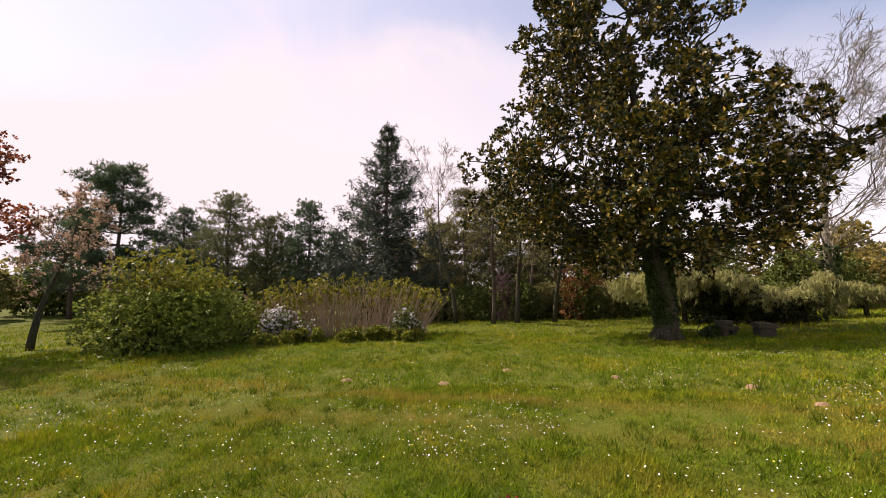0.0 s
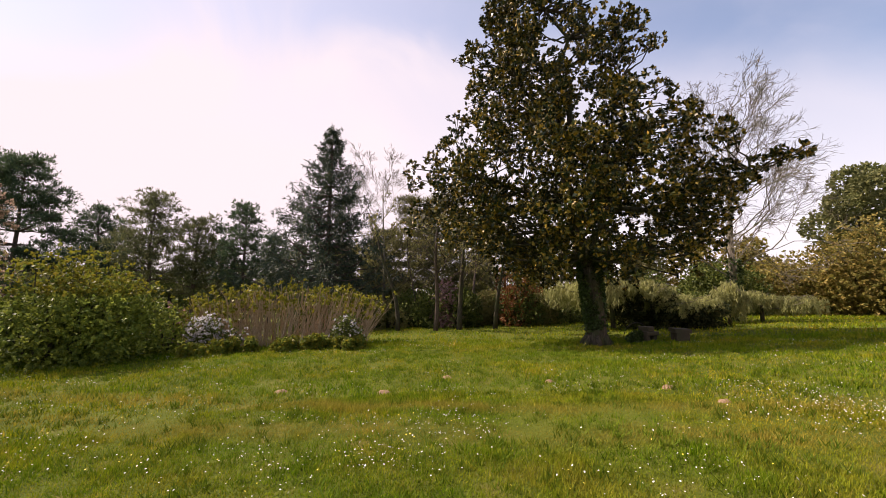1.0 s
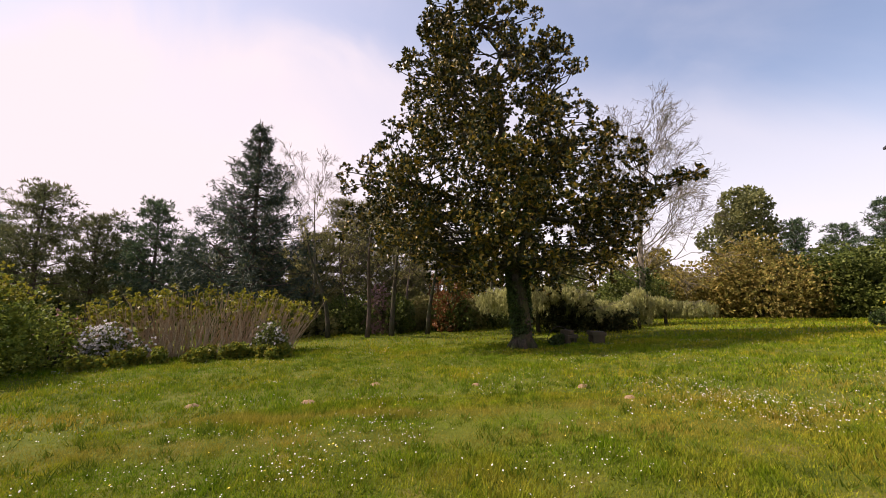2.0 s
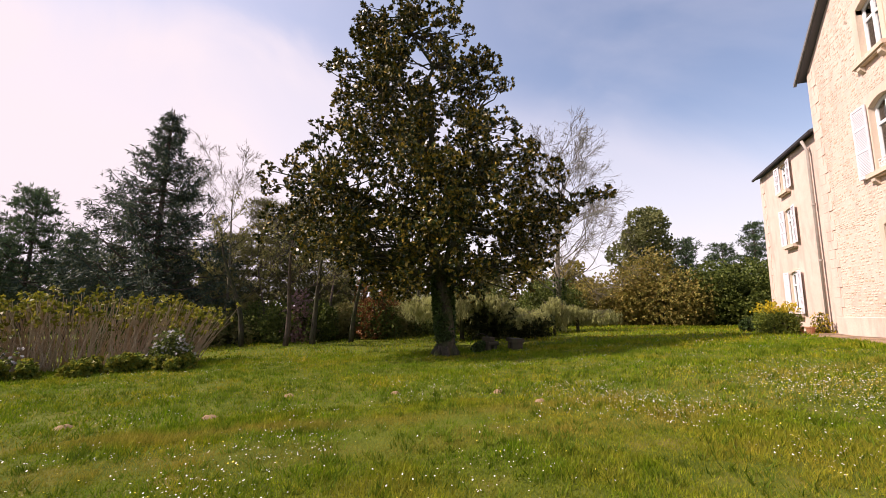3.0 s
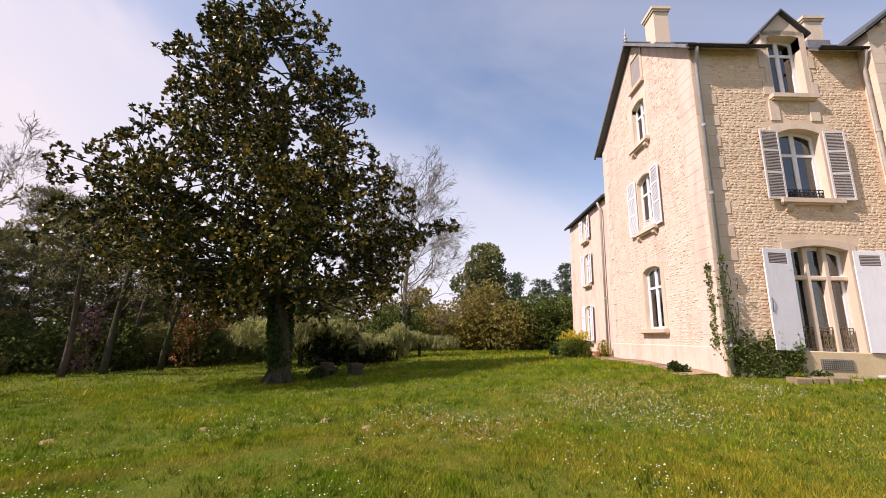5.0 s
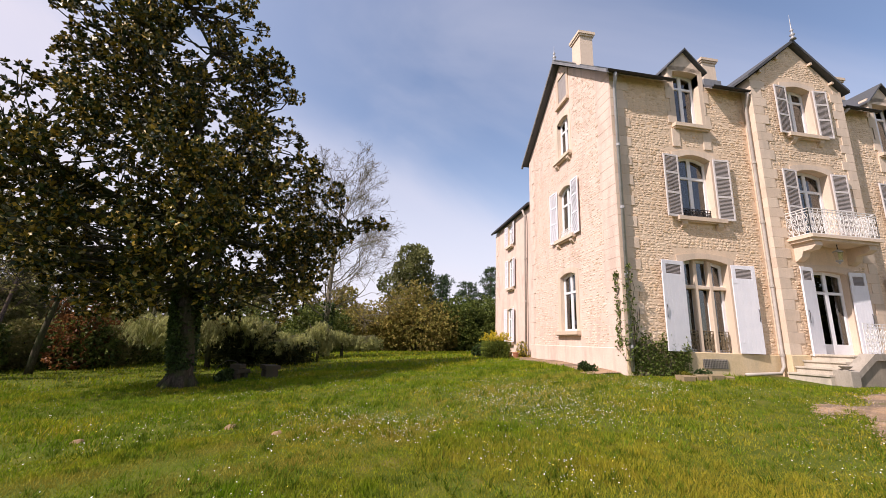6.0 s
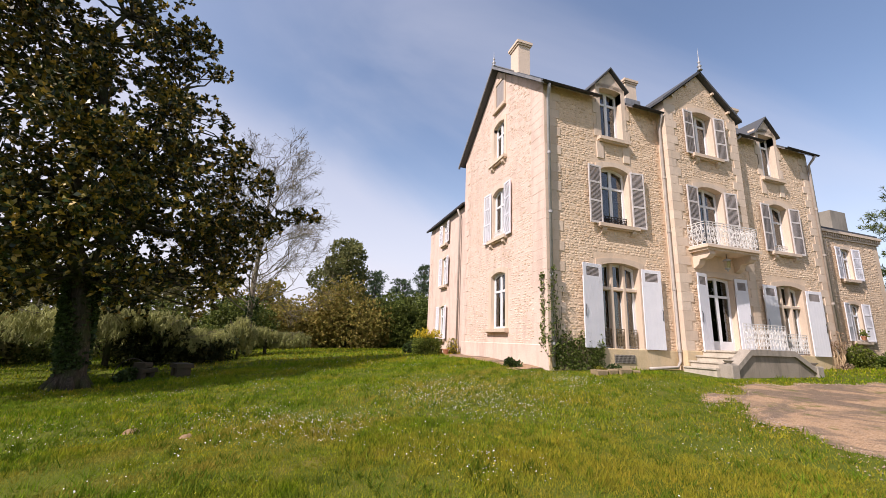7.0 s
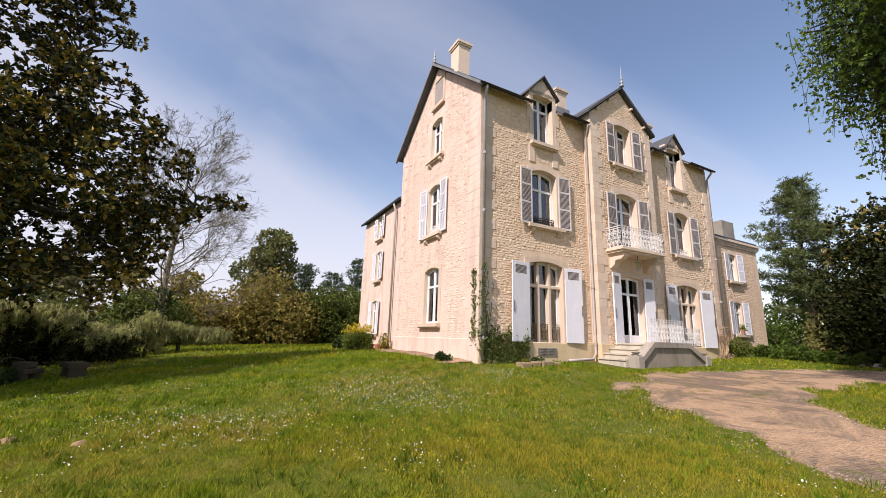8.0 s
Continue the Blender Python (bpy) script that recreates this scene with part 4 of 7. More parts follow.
def chimney(x0, x1, y0, y1, zb, zt):
    g = Geo()
    g.box(x0, x1, y0, y1, zb, zt - 0.2)
    g.ob("chimney", M_ashlar, house, "pale limestone chimney stack")
    g = Geo()
    g.box(x0 - 0.05, x1 + 0.05, y0 - 0.05, y1 + 0.05, zt - 0.2, zt - 0.12)
    g.box(x0 - 0.09, x1 + 0.09, y0 - 0.09, y1 + 0.09, zt - 0.12, zt)
    g.ob("chimney_cap", M_ashlar, house)
    Geo().box(x0 - 0.1, x1 + 0.1, y0 - 0.1, y1 + 0.1, zb - 0.02, zb + 0.55).ob("chimney_flashing", M_lead, house)


chimney(2.92, 3.6, -1.3, -0.74, 11.3, 13.5)
chimney(3.0, 3.6, -7.2, -6.55, 11.6, 13.25)
chimney(2.5, 3.1, -13.25, -12.4, 11.2, 12.9)
chimney(4.7, 5.3, -1.6, -0.7, 10.6, 12.6)


# rain pipes
def pipe(pts, mat=M_pipe, r=0.05, parent=house, label="painted metal rain pipe"):
    o = Geo().tube(pts, r, 8).ob("rain_pipe", mat, parent, label, smooth=True)
    for p, q in zip(pts, pts[1:]):
        d = Vector(q) - Vector(p)
        for i in range(1, int(d.length / 2.0) + 1):
            c = Vector(p) + d * (i * 2.0 / d.length)
            Geo().tube([c - d.normalized() * 0.04, c + d.normalized() * 0.04], r + 0.014, 8).ob("pipe_collar", mat, o)
    return o


pipe([(-0.34, -0.02, ZG - 0.06), (-0.32, -0.03, 8.95), (-0.13, -0.1, 8.7), (-0.12, -0.10, 0.05)], M_zinc, label="grey zinc rain pipe at the corner")
pipe([(-0.34, -C0 + 0.14, ZG - 0.06), (-0.32, -C0 + 0.12, 8.92), (-0.19, -C0 + 0.1, 8.62), (-0.19, -C0 + 0.1, 0.3), (-0.2, -C0 + 0.24, 0.1), (-0.22, -3.5, 0.05)])
pipe([(-0.34, -LEN + 0.0, ZG - 0.06), (-0.3, -LEN + 0.05, 8.92), (-0.10, -LEN + 0.05, 8.7), (-0.10, -LEN + 0.05, 0.1)])
pipe([(-0.34, -C1 - 0.3, ZG - 0.06), (-0.2, -C1 - 0.2, 8.92), (-0.10, -C1 - 0.12, 8.7), (-0.10, -C1 - 0.12, 0.7)])

# balcony over the door ------------------------------------------------
B0, B1, BY, BZ = 5.44, 7.98, -1.08, 3.92
b = Geo()
b.prism([(B0, BZ + 0.08), (B1, BZ + 0.08), (B1, BZ + 0.17), (B0, BZ + 0.17)], BY, -CP + 0.05)
b.prism([(B0 + 0.06, BZ), (B1 - 0.06, BZ), (B1 - 0.06, BZ + 0.08), (B0 + 0.06, BZ + 0.08)], BY + 0.07, -CP + 0.05)
b.ob("balcony_slab", M_ashlar, house, "moulded limestone balcony slab", FAC)
for c in (B0 + 0.3, B1 - 0.3):
    prof = [(-CP + 0.03, BZ), (BY + 0.12, BZ), (BY + 0.10, BZ - 0.14), (BY + 0.22, BZ - 0.24), (-CP - 0.26, BZ - 0.26), (-CP - 0.2, BZ - 0.42), (-CP - 0.06, BZ - 0.52), (-CP + 0.03, BZ - 0.54)]
    g = Geo()
    n = len(prof)
    g.add([(c - 0.13, yy, z) for yy, z in prof] + [(c + 0.13, yy, z) for yy, z in prof],
          [tuple(range(n)), tuple(range(2 * n - 1, n - 1, -1))] + [(i, i + n, (i + 1) % n + n, (i + 1) % n) for i in range(n)])
    g.ob("balcony_console", M_ashlar, house, "scrolled limestone console", FAC)
scroll_guard("balcony_railing", FAC, B0 + 0.05, B1 - 0.05, BZ + 0.17, BZ + 0.98, BY + 0.06, M_whiteiron, cell=0.18, r=0.009)
for u in (B0 + 0.05, B1 - 0.05):
    side_m = FAC @ Matrix.Translation((u, BY + 0.06, 0)) @ Matrix.Rotation(radians(90), 4, "Z")
    scroll_guard("balcony_railing", side_m, 0, -CP - BY - 0.06, BZ + 0.17, BZ + 0.98, 0, M_whiteiron, cell=0.18, r=0.009)
lantern = thing("wall_lantern", "old glass and metal lantern hanging under the balcony", "lantern", (-0.72, -6.72, BZ - 0.02))
Geo().tube([(0, 0, 0.02), (0, 0, -0.14)], 0.012, 6).ob("rod", M_iron, lantern)
Geo().lathe([(0.03, -0.13), (0.13, -0.19), (0.14, -0.22)], sides=6).ob("cap", M_zinc, lantern)
Geo().lathe([(0.12, -0.22), (0.09, -0.46)], sides=6).ob("glass", M_glass, lantern, "clear lantern glass")
Geo().lathe([(0.09, -0.46), (0.10, -0.49), (0.03, -0.54), (0.015, -0.58)], sides=6).ob("base", M_zinc, lantern)

# steps to the door -----------------------------------------------------
PX = -1.75                                         # front of the flight, world x
steps = thing("entrance_steps", "double flight of worn stone steps with sloping parapet", "steps")
Geo().box(C0 + 0.9, C1 - 0.9, PX + 0.25 - 0.0, -CP - 0.05, -0.3, 0.69).ob("landing", M_step, steps, "", FAC @ Matrix.Translation((0, 0, 0)))
for i in range(4):
    top = 0.17 * (4 - i) - 0.0
    for s in (-1, 1):
        e = (C0 + 0.9 - 0.29 * (i + 1)) if s < 0 else (C1 - 0.9 + 0.29 * (i + 1))
        a, c = (e, e + 0.33) if s < 0 else (e - 0.33, e)
        st = Geo()
        st.box(a + 0.02, c, PX + 0.26, -CP - 0.06, -0.3, top - 0.045)
        st.box(a - 0.015, c, PX + 0.255, -CP - 0.055, top - 0.045, top)
        st.ob("step", M_step, steps, "", FAC)
T0, T1 = C0 + 0.82, C1 - 0.92
E0, E1 = T0 - 0.8, T1 + 1.05
par = Geo().prism([(E0 + 0.1, -0.3), (E1 - 0.1, -0.3), (E1 - 0.1, 0.12), (T1, 0.62), (T0, 0.62), (E0 + 0.1, 0.12)], PX, PX + 0.24)
par.ob("parapet_wall", M_panel, steps, "grey weathered stone parapet", FAC)
cop = Geo()
line = [(E0, 0.08), (E0 + 0.16, 0.26), (T0, 0.74), (T1, 0.74), (E1 - 0.16, 0.26), (E1, 0.08)]
low = [(u, z - 0.17) for u, z in line]
cop.ring(low, line, PX - 0.07, PX + 0.28)
cop.ob("coping", M_cope, steps, "weathered grey stone coping", FAC)
for u in (E0 - 0.12, E1 - 0.16):
    Geo().bevel_box(u, u + 0.3, PX - 0.1, PX + 0.3, -0.3, 0.30, 0.02).ob("end_pier", M_cope, steps, "", FAC)
scroll_guard("step_railing", FAC, T0 + 0.02, T1 - 0.02, 0.74, 1.52, PX + 0.1, M_whiteiron, steps, cell=0.16, r=0.009)
for u in (E0 + 0.03, E1 - 0.01):
    pot = thing("stone_bowl", "shallow weathered stone bowl on the end pier", "planter", (PX + 0.1, -u, 0.30), group="bowls on the steps")
    Geo().lathe([(0.07, 0), (0.06, 0.03), (0.13, 0.09), (0.14, 0.11), (0.11, 0.10), (0.02, 0.08)], sides=12).ob("bowl", M_shadowstone, pot)

# raised bed of stone under the French window
M_edge = stone_mat("mossy_edging_stone", [(0.26, 0.19, 0.11), (0.36, 0.27, 0.17)], "noise", soil=(0.09, 0.10, 0.04), stain=0.7)
bed = thing("raised_bed", "low rough stone edging of a planting bed", "planter")
for i, (u, w) in enumerate(((0.95, 0.42), (1.38, 0.36), (1.76, 0.45), (2.23, 0.3))):
    Geo().bevel_box(u, u + w - 0.015, -0.88 + 0.02 * (i % 2), -0.62, -0.3, 0.03 + 0.02 * (i % 3), 0.03).ob("edging_stone", M_edge, bed, "", FAC)

# curtains ---------------------------------------------------------------
def curtain(m, u0, u1, z0, z1, y, phase=0.0):
    g = Geo()
    n = 24
    for i in range(n + 1):
        u = u0 + (u1 - u0) * i / n
        d = 0.03 * math.sin(i * 1.5 + phase)
        for z in (z0, z1):
            for t in (0, 0.004):
                g.v.append((u, y + d + t, z))
    for i in range(n):
        a = i * 4
        g.f += [(a, a + 4, a + 6, a + 2), (a + 1, a + 3, a + 7, a + 5)]
    return tagged(g.ob("curtain", M_curtain, m=m, smooth=True), "plain white curtain hanging inside a window", "curtain", "window curtains")


for win, y in ((W1, 0.33), (W1R, 0.33), (CW2, -0.02), (CW1, -0.02), (D1, 0.33), (D1R, 0.33)):
    a, b, c, d = win
    curtain(FAC, a - 0.02, a + (b - a) * 0.47, c, d, y + 0.06, a)
    curtain(FAC, b - (b - a) * 0.46, b + 0.02, c, d, y + 0.06, b)
for win in (G1, G2):
    a, b, c, d = win
    curtain(GAB, a, a + (b - a) * 0.46, c, d, 0.3, a)
    curtain(GAB, b - (b - a) * 0.42, b, c, d, 0.3, b)
curtain(FAC, FR[1] - 0.42, FR[1], FR[2], FR[3], 0.52, 2)
curtain(FAC, FR2[0], FR2[0] + 0.4, FR2[2], FR2[3], 0.52, 3)

# the lower wing behind the gable ------------------------------------------
WE = 7.08
w2, w1, w0 = (-9.98, -9.32, 5.75, 6.9), (-9.92, -9.26, 3.5, 5.0), (-10.1, -9.36, 0.75, 2.42)
wall("wing_wall", GAB, -12.3, -DEEP - 0.02, -0.6, WE, [w2, w1, w0], M_render, y=0.06, thick=0.4)
Geo().box(11.9, 12.29, -5.5, -0.47, -0.6, WE).ob("wing_end_wall", M_render, house)
Geo().box(DEEP + 0.02, 11.9, -5.9, -5.5, -0.6, WE).ob("wing_back_wall", M_render, house)
# unseen floor of the wing, with the rooms' darkness in its colour
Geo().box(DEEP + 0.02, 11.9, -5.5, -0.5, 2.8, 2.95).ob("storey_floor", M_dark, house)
slab("wing_roof", [(DEEP + 0.02, 0.12, WE + 0.12), (12.6, 0.12, WE + 0.12), (12.6, -3.0, WE + 1.3), (DEEP + 0.02, -3.0, WE + 1.3)], 0.1, M_slate, label="dark slate wing roof")
slab("wing_roof", [(DEEP + 0.02, -6.2, WE + 0.12), (12.6, -6.2, WE + 0.12), (12.6, -3.0, WE + 1.3), (DEEP + 0.02, -3.0, WE + 1.3)], 0.1, M_slate, label="dark slate wing roof")
Geo().box(DEEP + 0.02, 12.62, 0.1, 0.18, WE - 0.02, WE + 0.07).ob("wing_gutter", M_iron, house, "dark gutter")
for hole in (w2, w1, w0):
    window(GAB, *hole, deep=0.05, y=0.06, rise=0.07, lights=2, transom=0.68, band=0.14, brackets=False, wide=0.0)
    a, b, c, d = hole
    louvre_shutter(GAB, a - 0.44, a - 0.04, c, d, y=-0.02, lean=4, mat=M_shutter)
    louvre_shutter(GAB, b + 0.04, b + 0.44, c, d, y=-0.02, hinge=1, lean=8, mat=M_shutter)
quoins(GAB, -12.3, 1, 0.2, WE - 0.1, y=0.06, long=0.45, short=0.3, mat=M_render)
pipe([(7.3, 0.18, WE - 0.1), (7.26, 0.06, WE - 0.5), (7.26, 0.06, 0.0)], M_pipe)
Geo().box(11.0, 11.5, -1.9, -1.5, 7.2, 8.35).ob("chimney", M_ashlar, house, "small wing chimney")

# the lower building at the far end ------------------------------------------
annex = thing("side_building", "two-storey limestone side building with a moulded cornice", "building")
AX = FAC @ Matrix.Translation((0, 0.8, 0))
AU, AL, AZ = (16.2, 16.95, 4.06, 5.5), (16.14, 16.94, 1.32, 2.95), 5.92
wall("front_wall", AX, LEN + 0.01, 19.25, -0.3, AZ, [AU, AL], M_mortar, parent=annex)
Geo().box(1.26, 6.0, -19.25, -18.85, -0.3, AZ).ob("side_wall", M_render, annex)
Geo().box(5.6, 6.0, -18.85, -LEN - 0.02, -0.3, AZ).ob("back_wall", M_render, annex)
# unseen floor, coloured near-black to darken the rooms of the side building
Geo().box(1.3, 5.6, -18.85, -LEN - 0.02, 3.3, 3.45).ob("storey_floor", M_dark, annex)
cor = Geo()
cor.box(LEN + 0.02, 19.31, -0.06, 0.45, AZ, AZ + 0.1)
cor.box(LEN + 0.02, 19.41, -0.16, 0.45, AZ + 0.24, AZ + 0.36)
cor.box(LEN + 0.02, 19.25, 0.0, 0.45, AZ + 0.1, AZ + 0.24)
cor.ob("cornice", M_ashlar, annex, "", AX)
for i in range(35):
    u = LEN + 0.2 + i * 0.168
    Geo().box(u, u + 0.09, -0.11, 0.0, AZ + 0.10, AZ + 0.24).ob("dentil", M_ashlar, annex, "", AX)
Geo().box(0.75, 6.1, -19.35, -LEN - 0.02, AZ + 0.36, AZ + 0.5).ob("roof", M_slate, annex)
Geo().box(1.0, 1.7, -17.65, -16.5, AZ + 0.5, AZ + 1.55).ob("chimney", M_shadowstone, annex, "square weathered stone chimney")
for hole in (AU, AL):
    window(AX, *hole, rise=0.07, lights=2, transom=0.68, band=0.16, brackets=False, parent=annex)
    a, b, c, d = hole
    for s in (0, 1):
        louvre_shutter(AX, *((a - 0.52, a - 0.04) if not s else (b + 0.04, b + 0.52)), c - 0.02, d + 0.02, hinge=s, lean=8, mat=M_shutter, parent=annex)


# rubble stones ----------------------------------------------------------------
def blocked(u0, u1, z0, z1, rects):
    return any(u0 < r[1] and u1 > r[0] and z0 < r[3] and z1 > r[2] for r in rects)


STONES = []
for k in range(9):
    rs = random.Random(40 + k)
    n = 7
    ring_uz = []
    for i in range(n):
        a = 2 * math.pi * (i + rs.uniform(-0.25, 0.25)) / n
        ca, sa = math.cos(a), math.sin(a)
        q = 0.5 / max(abs(ca), abs(sa)) * rs.uniform(0.80, 0.99)
        ring_uz.append((0.5 + q * ca, 0.5 + q * sa))
    g = Geo()
    g.add([(0.5 + (x - 0.5) * 1.02, 1, 0.5 + (z - 0.5) * 1.02) for x, z in ring_uz]
          + [(0.5 + (x - 0.5) * 0.97, 0.5, 0.5 + (z - 0.5) * 0.95) for x, z in ring_uz]
          + [(0.5 + (x - 0.5) * 0.72 + rs.uniform(-.03, .03), 0.12 + rs.uniform(-.12, .2), 0.5 + (z - 0.5) * 0.6 + rs.uniform(-.04, .04)) for x, z in ring_uz],
          [tuple(range(2 * n, 3 * n))] + [(a + i, a + (i + 1) % n, a + n + (i + 1) % n, a + n + i) for a in (0, n) for i in range(n)])
    STONES.append(g)


def rubble(m, u0, u1, z0, z1, y, rects, mat, deep=0.014, single=None, parent=None, tall=(0.05, 0.112), wide=(0.075, 0.26), keep=1.0, roof=None, seed=3):
    """Courses of rough stones over a wall; those in the rectangle `single` are objects of their own."""
    rs = random.Random(seed)
    joined = Geo()
    count = 0
    meshes = [s.mesh("stone", M_rubble_ob) for s in STONES] if single else []
    z = z0
    while z < z1:
        h = rs.uniform(*tall)
        u = u0 + rs.uniform(0, 0.1)
        while u < u1:
            w = wide[0] + (wide[1] - wide[0]) * rs.random() ** 1.4
            off = rs.uniform(-0.012, 0.012)
            a, b, c, d = u, min(u + w, u1), z + off, z + off + h * rs.uniform(0.8, 1.22)
            u += w
            if b - a < 0.06 or blocked(a, b, c, d, rects) or rs.random() > keep:
                continue
            if roof and d > roof((a + b) / 2):
                continue
            k = rs.randrange(9)
            dp = deep * rs.uniform(0.4, 1.25)
            if single and count < 300 and single[0] < a < single[1] and single[2] < c < single[3]:
                o = new("stone", meshes[k])
                o.parent = parent
                o.matrix_local = Matrix.Translation((a + 0.006, y - dp, c)) @ Matrix.Diagonal((b - a - 0.012, dp + 0.01, d - c - 0.008, 1))
                count += 1
            else:
                joined.add([(a + 0.006 + x * (b - a - 0.012), y - dp + t * (dp + 0.01), c + q * (d - c - 0.008)) for x, t, q in STONES[k].v], STONES[k].f)
        z += h
    return joined


def grown(r, g=0.22, low=0.16):
    return (r[0] - g, r[1] + g, r[2] - low, r[3] + g)


front = bpy.data.objects["front_wall"]
bay = bpy.data.objects["bay_wall"]
gable = bpy.data.objects["gable_wall"]
block = [grown(FR, 0.26, 0.0), grown(FR2, 0.26, 0.0), grown(W1), grown(W1R), (2.12, 3.46, 7.58, 9.4), (10.26, 11.54, 7.5, 9.4), (C0 - 0.02, C1 + 0.02, 0, 10),
         (2.08, 2.38, 6.96, 7.6), (3.2, 3.5, 6.96, 7.6), (-1, 0.44, 0, 10), (LEN - 0.4, LEN + 1, 0, 10)]
st = rubble(FAC, 0.42, LEN, 0.63, ZE - 0.02, 0.0, block, M_rubble, single=(0.4, 4.7, 3.3, 4.75), parent=front)
tagged(st.ob("rubble_facing", M_rubble, front), kind="stuff")
block = [grown(CD, 0.24, 0.0), grown(CW1, 0.22, 0), grown(CW2), (C0 - 1, C0 + 0.42, 0, 12), (C1 - 0.38, C1 + 1, 0, 12), (5.5, 7.9, 3.3, 4.1)]
st = rubble(FAC, C0 + 0.4, C1 - 0.3, 0.65, 11.1, -CP, block, M_rubble, seed=5, roof=lambda u: BR - 0.1 - kz * abs(u - CM))
tagged(st.ob("rubble_facing", M_rubble, bay), kind="stuff")
block = [grown(G0), grown(G1), grown(G2), (-3.7, -2.58, 9.95, 11.55), (-0.72, 1, 0, 10), (-8, -DEEP + 0.4, 0, 10), (-4.05, -2.4, 0.6, 1.2)]
st = rubble(GAB, -DEEP + 0.2, -0.5, 0.68, ZR - 0.2, 0.0, block, M_pale, deep=0.013, keep=0.75, wide=(0.1, 0.26), seed=7, roof=lambda u: ZR - 0.25 - SL * abs(u + DEEP / 2))
tagged(st.ob("rubble_facing", M_pale, gable), kind="stuff")
st = rubble(AX, LEN + 0.05, 18.95, 0.2, AZ - 0.02, 0.0, [grown(AU, 0.18), grown(AL, 0.18)], M_rubble, seed=9)
an_wall = [c for c in annex.children if c.name.startswith("front_wall")][0]
tagged(st.ob("rubble_facing", M_rubble, an_wall), kind="stuff")


# ---- plants ----
def unit(a):
    return a / np.maximum(np.linalg.norm(a, axis=-1, keepdims=True), 1e-9)


def leaves(rng, at, way, length, width, per=1, spread=0.9, droop=0.0, fold=0.18):
    """Corners of pointed leaves: `per` of them round each place, fanning about its way."""
    n = len(at) * per
    at = np.repeat(at, per, axis=0)
    d = np.repeat(way, per, axis=0) + rng.normal(size=(n, 3)) * spread
    d[:, 2] -= droop
    d = unit(d)
    side = unit(np.cross(d, rng.normal(size=(n, 3))))
    up = np.cross(side, d)
    ln = length * rng.uniform(0.65, 1.2, (n, 1))
    wd = width * rng.uniform(0.7, 1.2, (n, 1))
    mid = at + d * ln * 0.5 + up * ln * fold
    return np.stack([at, mid - side * wd * 0.5, at + d * ln, mid + side * wd * 0.5], axis=1)


def in_lobes(rng, lobes, n, shell=0.55, flat=1.0):
    """Random places in ellipsoids (x, y, z, r), more of them near the outside, and the way out of each."""
    lobes = np.array(lobes, float)
    weight = (lobes[:, 3] + 0.15) ** 1.9
    pick = rng.choice(len(lobes), n, p=weight / weight.sum())
    d = unit(rng.normal(size=(n, 3)))
    rad = (shell + (1 - shell) * rng.random((n, 1))) ** 0.8 * rng.uniform(0.6, 1.08, (n, 1)) ** 0.6
    at = lobes[pick, :3] + d * rad * lobes[pick, 3:4] * np.array([1, 1, flat])
    return at, d


def limb(g, a, b, r0, r1, rng, sag=0.0, wob=0.06, n=6, sides=6):
    """A bent tapering branch from a to b; gives its points."""
    a, b = np.array(a, float), np.array(b, float)
    length = np.linalg.norm(b - a)
    off = rng.normal(size=(n + 1, 3)) * wob * length * 0.5
    off[0] = off[-1] = 0
    pts = []
    for i in range(n + 1):
        k = i / n
        p = a + (b - a) * k + off[i]
        p[2] += sag * length * math.sin(math.pi * k)
        pts.append(p)
    g.tube(pts, [r0 + (r1 - r0) * (i / n) ** 0.8 for i in range(n + 1)], sides)
    return pts


def twigs(g, start, way, length, r, rng, depth, sides=4, fork=3, spread=0.55, up=0.15, shrink=0.68):
    """Bare branches that fork again and again."""
    way = unit(np.array(way, float))
    end = np.array(start) + way * length
    limb(g, start, end, r, r * 0.6, rng, wob=0.09, n=3, sides=sides)
    if depth == 0:
        return
    for i in range(fork):
        d = way + rng.normal(size=3) * spread
        d[2] += up
        k = rng.uniform(0.45, 1.0)
        s = np.array(start) + (end - np.array(start)) * k
        twigs(g, s, d, length * shrink * rng.uniform(0.75, 1.15), max(0.007, r * 0.6), rng, depth - 1, max(3, sides - 1), fork, spread, up, shrink)


# the great magnolia ----------------------------------------------------
MB = np.array((3.2, 12.4, gz(3.2, 12.4)))
# outline of the crown: height over the foot, reach to either side of the trunk, metres
OUTLINE = [(2.3, 3.0, 2.8), (2.9, 4.8, 3.9), (3.5, 5.5, 4.2), (4.1, 6.7, 4.2), (4.8, 6.7, 4.8), (5.6, 6.0, 4.4), (6.0, 6.9, 4.1), (6.5, 7.4, 4.4), (7.1, 6.6, 4.3),
           (7.9, 5.6, 3.3), (9.0, 4.5, 2.3), (10.2, 4.7, 2.3), (11.1, 5.1, 2.0), (12.0, 4.6, 1.6), (12.7, 3.8, 0.5), (13.4, 3.9, 0.3), (14.2, 1.8, -0.9)]


